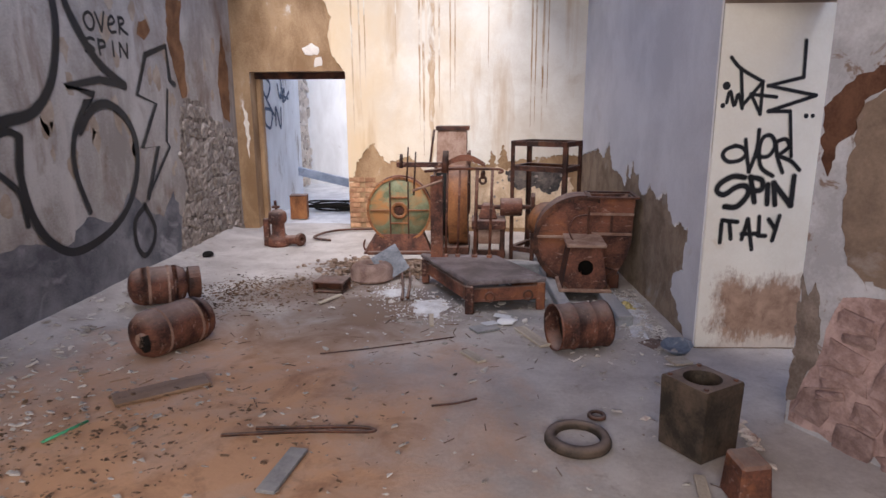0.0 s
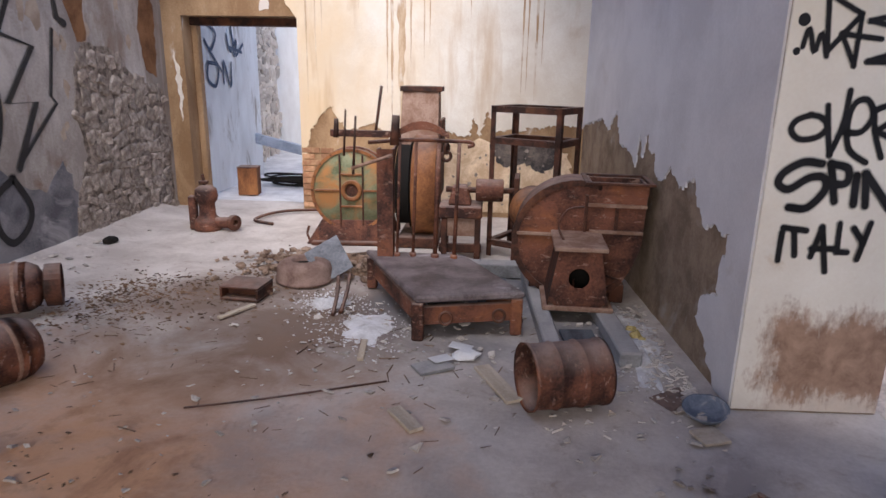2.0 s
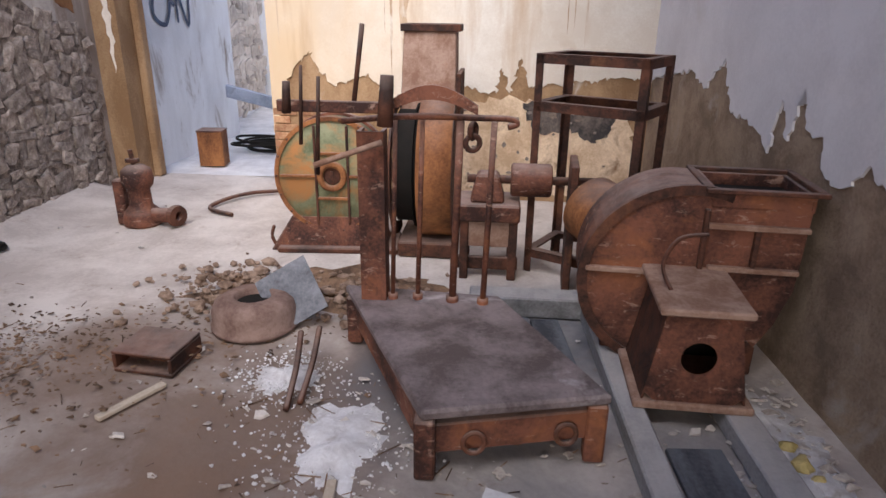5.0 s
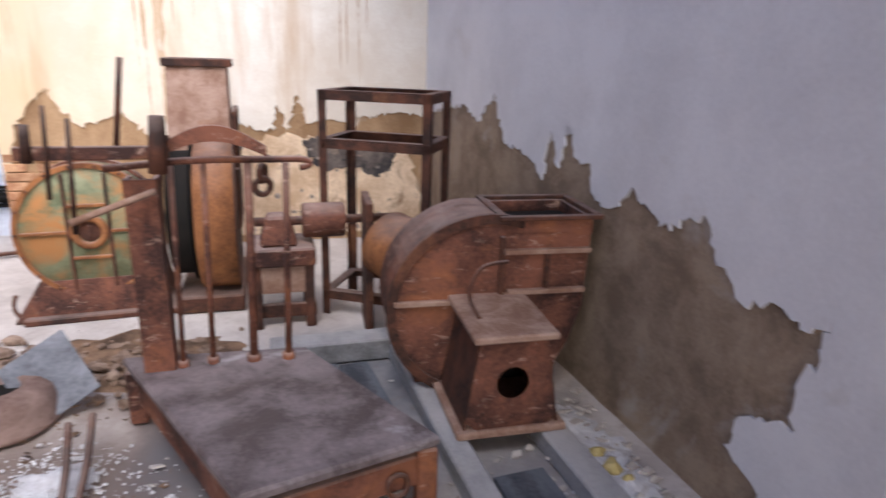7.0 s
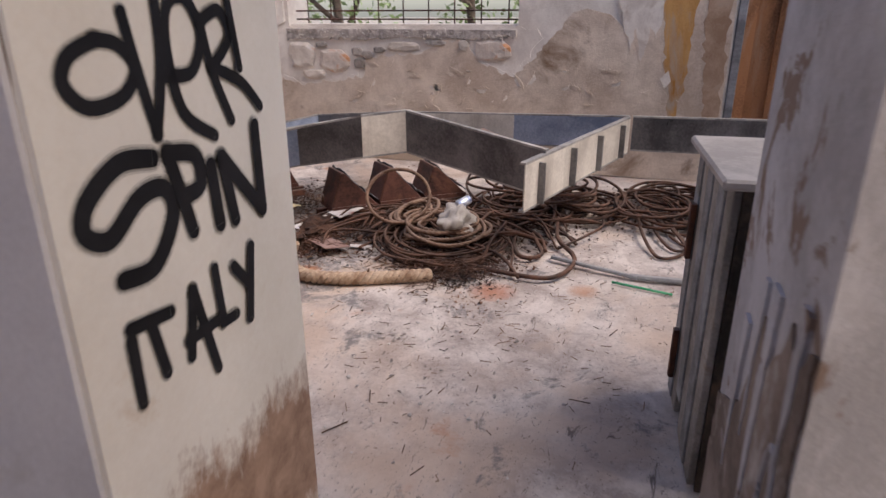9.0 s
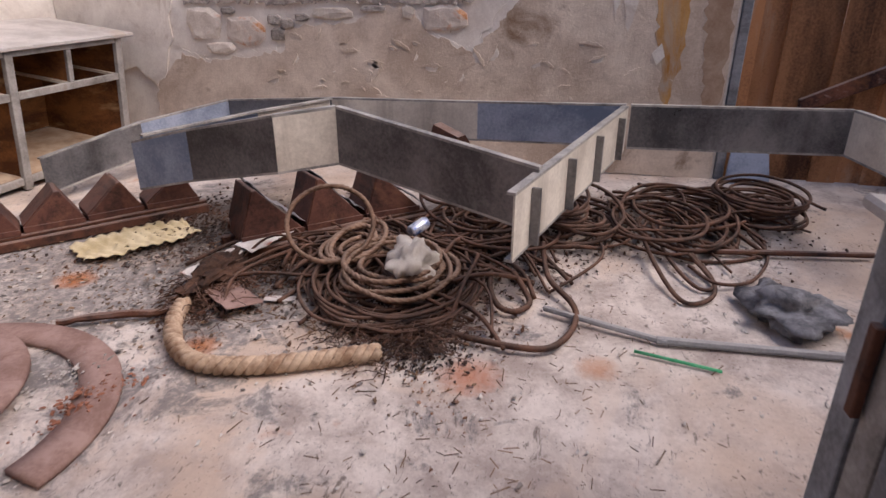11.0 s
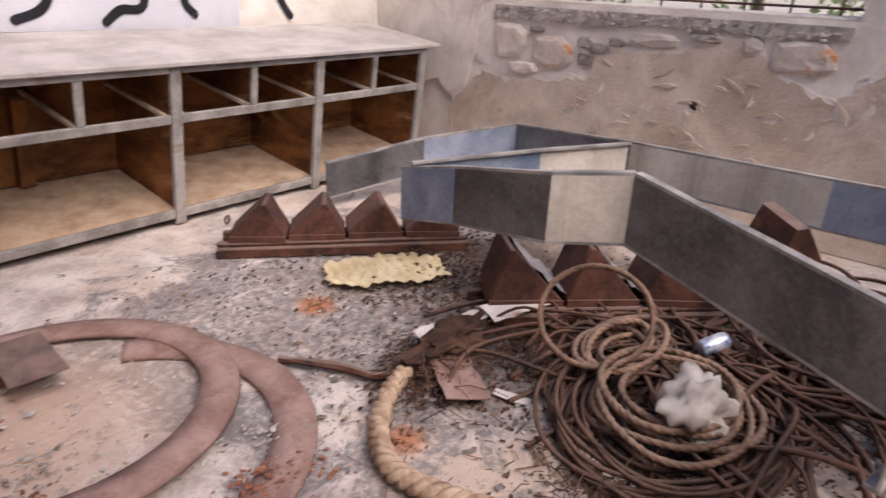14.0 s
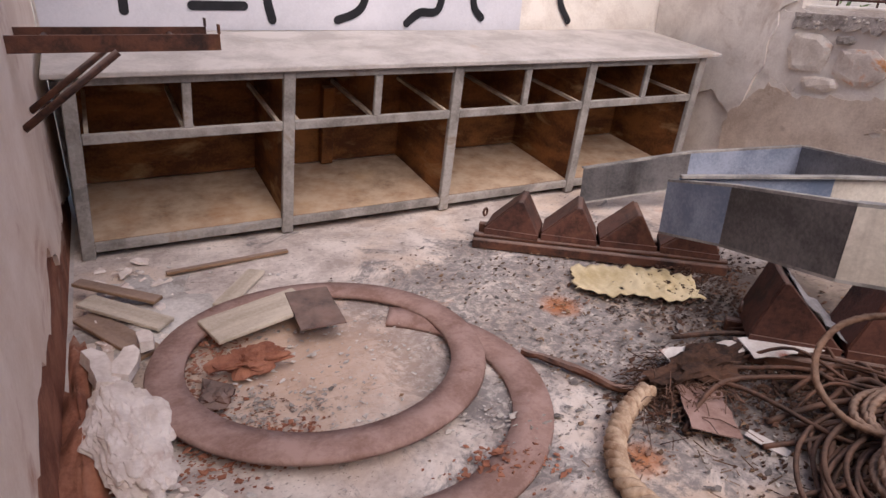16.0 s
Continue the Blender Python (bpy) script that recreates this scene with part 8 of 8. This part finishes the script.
slab(bm, [(-8.60, -0.02), (-4.50, -0.02), (-4.50, 0.5), (-8.60, 0.5)], WEST2, 0.0, 0.012)
part("bare_masonry", bm, M_REDCLAY, wall_east, "red clay masonry")

# ---- window with bars, and trees outside ----
wdw = tagged(new("window_1"), "barred window opening without glass", "window", kind="structure")
wdw.matrix_world = pose(EX + 0.16, WY0, WZ0)
ww, wh = WY1 - WY0, WZ1 - WZ0
for z in (0.06, 0.14, 0.27, 0.42, 0.58, 0.75, 0.9):
    bm = bmesh.new()
    rod(bm, (0, 0.0, z), (0, ww, z), 0.008, None, 8)
    part("bar", bm, M_RUST_DARK, wdw)
for i in range(9):
    bm = bmesh.new()
    y = ww * (i + 0.5) / 9
    rod(bm, (0.012, y, 0.0), (0.012, y, wh), 0.007, None, 8)
    part("bar", bm, M_RUST_DARK, wdw)
bm = bmesh.new()
box(bm, (-0.13, 0.0, 0.0), (0.22, ww, 0.02), bevel=0.006)
part("window_sill", bm, M_PALE, wdw, "crumbling plaster sill")
# leaves paler than foliage, sunlight painted into the colour
M_LEAF = material("leaves_painted_sunlit", (0.18, 0.26, 0.09), (0.36, 0.45, 0.21), 3.0, 0.7, bump=0.0, vary=0.2)
M_BARK = material("tree_bark", (0.08, 0.06, 0.045), (0.17, 0.13, 0.10), 8.0, 0.9, bump=0.5)


def leaf_tree(x, y, h, seed):
    r = random.Random(seed)
    t = thing("tree", pose(x, y, -0.2), "leafy green tree outside the window", "tree", group="trees outside")
    bm = bmesh.new()
    tube(bm, smooth_path([(0, 0, 0), (0.08, 0.05, h * 0.3), (0.0, 0.1, h * 0.6), (0.1, 0.0, h * 0.9)]), 0.07, 8)
    part("trunk", bm, M_BARK, t, "", True)
    for i in range(3):
        a = r.uniform(0, 6.28)
        bm = bmesh.new()
        z = h * r.uniform(0.3, 0.6)
        tube(bm, smooth_path([(0.03, 0.05, z), (0.5 * math.cos(a), 0.5 * math.sin(a), z + 0.4), (1.0 * math.cos(a), 1.0 * math.sin(a), z + 1.0)]), 0.04, 6)
        part("limb", bm, M_BARK, t, "", True)
    bm = bmesh.new()
    clumps = [(r.gauss(0, 0.75), r.gauss(0, 0.75), h * r.uniform(0.3, 1.0), r.uniform(0.25, 0.5)) for _ in range(17)]
    for cx, cy, cz, cr in clumps:
        for _ in range(55):
            p = Vector((r.gauss(0, 1), r.gauss(0, 1), r.gauss(0, 0.8))).normalized() * cr * r.uniform(0.5, 1.1) + Vector((cx, cy, cz))
            u = Vector((r.gauss(0, 1), r.gauss(0, 1), r.gauss(0, 1))).normalized() * 0.06
            v = u.cross(Vector((r.gauss(0, 1), r.gauss(0, 1), r.gauss(0, 1)))).normalized() * 0.028
            bm.faces.new([bm.verts.new(q) for q in (p - u, p + v, p + u, p - v)])
    part("crown", bm, M_LEAF, t, "many small green leaves")


for i, (x, y, h) in enumerate(((10.2, 4.2, 4.2), (10.8, 6.4, 4.6), (10.3, 8.3, 4.0), (12.5, 5.4, 5.4))):
    leaf_tree(x, y, h, 40 + i)

# ---- bright back room: box, cables, leaning girder, iron table ----
t = thing("iron_box", pose(-2.145, 9.37, 0, 0, 0, 6) @ Matrix.Diagonal((0.86, 0.86, 0.95, 1)), "rust-brown sheet box in the bright back room", "box")
bm = bmesh.new()
box(bm, (-0.14, -0.11, 0.0), (0.14, 0.11, 0.36), bevel=0.006)
part("body", bm, M_RUST_ORANGE, t)
bm = bmesh.new()
box(bm, (-0.145, -0.115, 0.355), (0.145, 0.115, 0.372), bevel=0.003)
part("lid", bm, M_RUST, t)
coil("hose_tangle", (-1.72, 10.2), 0.42, 8, 0.5, 0.05, 0.014, M_BLACK, "tangle of black hose on the pale floor", wob=0.18, squash=0.5)
bm = bmesh.new()
hexa(bm, [(-2.5, 10.62, 0.50), (-2.5, 10.70, 0.50), (-0.6, 10.9, 0.02), (-0.6, 10.82, 0.02)], [(-2.5, 10.62, 0.64), (-2.5, 10.70, 0.64), (-0.6, 10.9, 0.16), (-0.6, 10.82, 0.16)], 0.006)
tagged(part("leaning_girder", bm, M_STEEL_BLUE, None), "blue-grey steel girder leaning against the wall", "girder")
t = thing("iron_table", pose(-1.95, 12.4, 0), "dark iron table at the end of the back room", "table")
for x in (0, 0.75):
    for y in (0, 0.5):
        bm = bmesh.new()
        box(bm, (x, y, 0), (x + 0.05, y + 0.05, 1.0), bevel=0.004)
        part("leg", bm, M_RUST_DARK, t)
for z in (0.55, 1.0):
    bm = bmesh.new()
    box(bm, (-0.03, -0.03, z), (0.83, 0.58, z + 0.04), bevel=0.005)
    part("shelf", bm, M_RUST_DARK, t)

# ---- rubble, dust and litter ----
M_POWDER = material("white_powder", (0.58, 0.57, 0.58), (0.78, 0.78, 0.80), 9.0, 0.95, bump=0.5, stain=(0.40, 0.37, 0.35), stain_at=(0.56, 0.68), stain_scale=6)
M_CHIPS = material("pale_rubble_chips", (0.30, 0.265, 0.24), (0.66, 0.62, 0.58), 3.0, 0.95, bump=0.2)
M_GRIME = material("black_brown_grime", (0.022, 0.013, 0.010), (0.12, 0.062, 0.040), 3.0, 0.95, bump=0.2)
M_RUBBLE = material("brown_rubble", (0.13, 0.085, 0.06), (0.36, 0.265, 0.20), 6.0, 0.95, bump=0.4)
M_LITTER = material("brown_litter", (0.07, 0.045, 0.03), (0.27, 0.17, 0.105), 4.0, 0.92, bump=0.2)


def litter(name, spots, n, size, mat, label, seed, lift=0.0, kind="chip"):
    r = random.Random(seed)
    bm = bmesh.new()
    for _ in range(n):
        cx, cy, sx, sy = r.choice(spots)
        x, y = cx + r.gauss(0, sx), cy + r.gauss(0, sy)
        x = min(max(x, -2.66), 1.9) if cx < 2.3 else min(max(x, 2.85), 7.2)
        s = size * r.choice((0.3, 0.4, 0.5, 0.7, 1.0)) * r.uniform(0.7, 1.3)
        z = 0.002 + lift * r.random() * max(0, 1 - ((x - cx) / (2 * sx)) ** 2 - ((y - cy) / (2 * sy)) ** 2) + (heap_by_wall(x, y) if cx < 2.3 else 0)
        if kind == "rock":
            rock(bm, (x, y, z + s * 0.3), s, r, 0.7)
        elif kind == "twig":
            a, L = r.uniform(0, 6.28), s * 3
            tube(bm, [(x, y, z + 0.003), (x + L * math.cos(a), y + L * math.sin(a), z + 0.003 + 0.2 * s * r.random())], 0.06 * s + 0.0012, 3)
        elif kind == "flake":
            chip(bm, (x, y, z), s, r, 0.05)
        else:
            chip(bm, (x, y, z), s, r)
    return tagged(part(name, bm, mat, None), label, "debris", kind="stuff")


ROOM1 = [(-0.4, 4.2, 1.3, 1.4), (-1.5, 3.0, 0.7, 0.8), (0.4, 5.0, 0.5, 0.5), (1.5, 4.7, 0.25, 0.5), (-2.1, 3.6, 0.35, 1.0)]
litter("pale_chips", ROOM1, 900, 0.030, M_CHIPS, "pale stone chips scattered over the floor", 1)
litter("dark_chips", [(-1.6, 5.4, 0.22, 0.28), (-1.4, 5.65, 0.25, 0.2), (-0.8, 5.7, 0.3, 0.4), (-0.5, 6.25, 0.3, 0.2), (-1.6, 5.4, 0.22, 0.28), (-0.9, 3.1, 0.7, 0.35), (-1.7, 2.7, 0.4, 0.3)], 3000, 0.018, M_LITTER, "brown flakes of rust and leaf litter in heaps", 2, 0.05)
litter("rubble", [(-0.40, 6.50, 0.35, 0.17), (0.0, 6.40, 0.15, 0.14), (-0.8, 6.4, 0.2, 0.2)], 420, 0.042, M_RUBBLE, "brown broken rubble in front of the blower", 3, 0.06, "rock")
litter("wall_rubble", [(1.78, 5.2, 0.07, 0.5), (1.85, 4.6, 0.06, 0.2), (1.70, 5.0, 0.12, 0.3)], 260, 0.035, M_CHIPS, "pale fallen plaster along the wall", 4, 0.02)
litter("pier_rubble", [(2.12, 3.3, 0.08, 0.1), (2.3, 2.9, 0.08, 0.2), (1.9, 3.25, 0.2, 0.1)], 120, 0.045, M_CHUNK, "fallen plaster at the foot of the pier", 14, 0.01)
litter("left_rubble", [(-2.4, 4.4, 0.15, 1.2), (-2.3, 2.9, 0.25, 0.6)], 300, 0.045, M_CHIPS, "pale fallen plaster along the graffiti wall", 5)
litter("straws", [(-0.6, 3.4, 1.2, 1.0), (-1.4, 5.3, 0.4, 0.6), (0.3, 4.9, 0.5, 0.4)], 260, 0.030, M_LITTER, "thin twigs and wires on the floor", 6, 0, "twig")
ROOM2 = [(3.6, 6.4, 0.5, 0.4), (3.2, 6.9, 0.25, 0.4), (4.4, 6.6, 0.6, 0.6), (5.0, 5.6, 0.5, 0.5), (4.6, 4.2, 0.8, 0.6), (5.2, 3.4, 0.6, 0.4), (3.8, 4.6, 0.5, 0.5), (3.1, 5.5, 0.2, 0.5)]
litter("pale_chips", ROOM2, 1300, 0.014, M_CHIPS, "pale plaster crumbs scattered over the floor", 7)
litter("ring_rubble", [(3.25, 6.3, 0.12, 0.2), (3.45, 6.1, 0.2, 0.1), (4.1, 5.75, 0.12, 0.1), (3.7, 6.4, 0.3, 0.25)], 900, 0.014, M_CHIPS, "fine grit lying on and inside the iron ring", 8, 0.03)
litter("black_grime", [(4.6, 6.0, 0.3, 0.25), (4.9, 5.3, 0.3, 0.3), (4.55, 4.75, 0.18, 0.18), (5.2, 6.3, 0.3, 0.3), (5.8, 5.5, 0.5, 0.4), (4.7, 6.9, 0.4, 0.2), (6.2, 3.6, 0.4, 0.5)], 2600, 0.013, M_LITTER, "dark brown grime and rust flakes on the floor", 9, 0.01)
litter("straws", [(4.5, 4.6, 0.4, 0.4), (4.9, 5.5, 0.4, 0.4), (3.7, 4.4, 0.4, 0.3), (4.4, 3.9, 0.5, 0.3), (5.6, 3.6, 0.5, 0.4)], 520, 0.014, M_LITTER, "thin dark straws and wires on the floor", 10, 0.02, "twig")
litter("wall_foot_rubble", [(2.88, 6.2, 0.05, 0.35), (2.95, 7.3, 0.1, 0.3), (2.95, 5.7, 0.08, 0.2)], 200, 0.05, M_CHUNK, "fallen plaster and clay along the wall", 11, 0.04)


def powder(c, rx, ry, h, seed, name="powder_heap", mat=None, label="spilt white powder on the floor"):
    bm = bmesh.new()
    n, rings = 40, 10
    off = Vector((seed * 3.1, 0, 0))
    rows = []
    for j in range(rings + 1):
        f = j / rings
        row = []
        for i in range(n):
            a = 2 * math.pi * i / n
            e = 1 + 0.55 * noise.noise(Vector((math.cos(a) * 1.5, math.sin(a) * 1.5, 0)) + off) + 0.45 * noise.noise(Vector((math.cos(a) * 5, math.sin(a) * 5, 4)) + off)
            x, y = rx * f * e * math.cos(a), ry * f * e * math.sin(a)
            z = h * (1 - f * f) * (0.6 + 0.7 * noise.noise(Vector((x * 9, y * 9, 0)) + off)) - 0.012 * f
            row.append(bm.verts.new((c[0] + x, c[1] + y, 0.004 + z)))
        rows.append(row)
    for p, q in zip(rows, rows[1:]):
        for i in range(n):
            j = (i + 1) % n
            bm.faces.new((p[i], p[j], q[j], q[i]))
    return tagged(part(name, bm, mat or M_POWDER, None, "", True), label, "powder", kind="stuff")


powder((0.13, 5.18), 0.20, 0.27, 0.030, 1)
litter("powder_lumps", [(0.12, 5.17, 0.17, 0.2), (-0.2, 5.6, 0.12, 0.12), (1.7, 5.2, 0.07, 0.3)], 1700, 0.009, M_POWDER, "lumps of white powder round the spill", 31, 0.0, "rock")
powder((-0.20, 5.60), 0.14, 0.12, 0.03, 2)
powder((1.76, 5.15), 0.13, 0.62, 0.035, 3)
powder((-0.3, 6.55), 0.7, 0.28, 0.06, 6, "dirt_heap", M_LITTER, "brown dirt and rubble heap before the blower")
powder((2.78, 6.3), 0.09, 0.55, 0.09, 12, "clay_heap", M_REDCLAY, "red clay crumbled from the wall's foot")
powder((3.02, 7.15), 0.25, 0.35, 0.05, 9, "plaster_heap", M_CHIPS, "pale crumbled plaster by the wall")
litter("pile_dirt", [(5.15, 4.95, 0.26, 0.26), (4.85, 4.7, 0.14, 0.2), (4.6, 4.62, 0.10, 0.10), (5.3, 5.3, 0.2, 0.2), (4.75, 5.68, 0.13, 0.07)], 6500, 0.015, M_GRIME, "dark rusty dirt and flakes under the cable pile", 41, 0.03)
litter("pile_dirt", [(6.2, 3.7, 0.3, 0.45), (5.75, 5.45, 0.25, 0.2), (5.7, 4.4, 0.25, 0.2), (5.5, 6.2, 0.25, 0.2)], 5200, 0.016, M_GRIME, "dark rusty dirt and flakes under the girders", 42, 0.03)
# extra dark flakes deepen the shade between buckets and cables
litter("pile_dirt", [(5.05, 5.55, 0.22, 0.14), (5.45, 5.55, 0.25, 0.2), (5.5, 5.0, 0.25, 0.25), (5.5, 6.45, 0.25, 0.12), (5.2, 4.6, 0.25, 0.2)], 5200, 0.017, M_GRIME, "dark rusty dirt and flakes, added as shade between the buckets and cables", 47, 0.03)
M_SLATEFLAKE = material("brown_grey_flakes", (0.075, 0.066, 0.062), (0.26, 0.235, 0.22), 5.0, 0.92, bump=0.3)
litter("grey_flakes", [(5.2, 6.08, 0.18, 0.12), (4.72, 6.0, 0.2, 0.12), (5.05, 6.3, 0.25, 0.12), (4.5, 6.7, 0.45, 0.35), (4.9, 5.95, 0.35, 0.2), (4.55, 5.3, 0.2, 0.3), (5.3, 7.1, 0.4, 0.2)], 420, 0.026, M_SLATEFLAKE, "grey flakes of sheet and slate on the floor", 43, 0.012, "flake")
litter("bark_strips", [(4.95, 5.85, 0.3, 0.12), (4.6, 5.2, 0.12, 0.3), (4.5, 4.9, 0.2, 0.2), (3.9, 4.5, 0.4, 0.3), (4.3, 3.9, 0.4, 0.3)], 110, 0.030, M_LITTER, "thin dark splinters and strips on the floor", 46, 0.012, "twig")
litter("ring_rust", [(3.30, 6.05, 0.10, 0.08), (3.25, 6.75, 0.06, 0.10), (3.95, 5.62, 0.10, 0.06), (3.1, 6.2, 0.05, 0.2), (3.16, 6.45, 0.06, 0.15), (3.3, 6.0, 0.1, 0.06)], 1500, 0.015, M_REDCLAY, "red-brown rust crumbs on and round the iron ring", 45, 0.04)
crumple("rust_lump", (3.34, 6.46, 0.06), (0.10, 0.055), 0.035, M_REDCLAY, "crumbled rusty lump on the iron ring", "rubble", 4, 4, 0.8)
crumple("rust_lump", (3.19, 6.30, 0.055), (0.05, 0.07), 0.02, M_RUST_DARK, "dark rust scab on the iron ring", "rubble", 6, 3, 0.8)
crumple("fibre_mat", (4.90, 5.71, 0.05), (0.19, 0.065), 0.055, M_GRIME, "dark matted clump of fibre over the rope's end", "fibre", 8, 4, 0.9)
litter("rust_crumbs", [(4.78, 6.43, 0.05, 0.05), (4.37, 5.47, 0.05, 0.05), (4.3, 4.4, 0.12, 0.08), (3.35, 6.2, 0.08, 0.1)], 500, 0.010, M_RUST_ORANGE, "orange rust crumbs on the floor", 44)
# great fallen slab of plaster by the wall
for i, (x, y, sx, sy, ang, tl) in enumerate(((2.83, 6.60, 0.045, 0.13, 14, 16), (2.93, 6.60, 0.035, 0.09, -14, 5), (3.00, 6.75, 0.03, 0.045, 10, 0), (2.88, 5.72, 0.08, 0.12, -15, 8))):
    bm = bmesh.new()
    r = random.Random(70 + i)
    outline = ragged([(-sx, -sy), (sx * 0.6, -sy * 1.05), (sx, -sy * 0.2), (sx * 0.9, sy * 0.6), (sx * 0.1, sy), (-sx * 0.8, sy * 0.8), (-sx, -sy)], 0.05, 0.016, r)[:-1]
    slab(bm, outline, ID, 0.0, 0.045)
    for v in bm.verts:
        v.co.z += 0.012 * noise.noise(v.co * 12)
    ob = part("plaster_slab", bm, M_CHUNK, None)
    ob.matrix_world = pose(x, y, 0.05, 0, tl, ang)
    tagged(ob, "fallen slab of pale plaster lying by the wall", "rubble")
chunk = crumple("plaster_slab", (0, 0, 0), (0.10, 0.27), 0.055, M_CHUNK, "great fallen slab of pale plaster lying by the wall", "rubble", 9, 5, 0.42)
chunk.matrix_world = pose(2.915, 6.20, 0.06, 0, 7, 9)
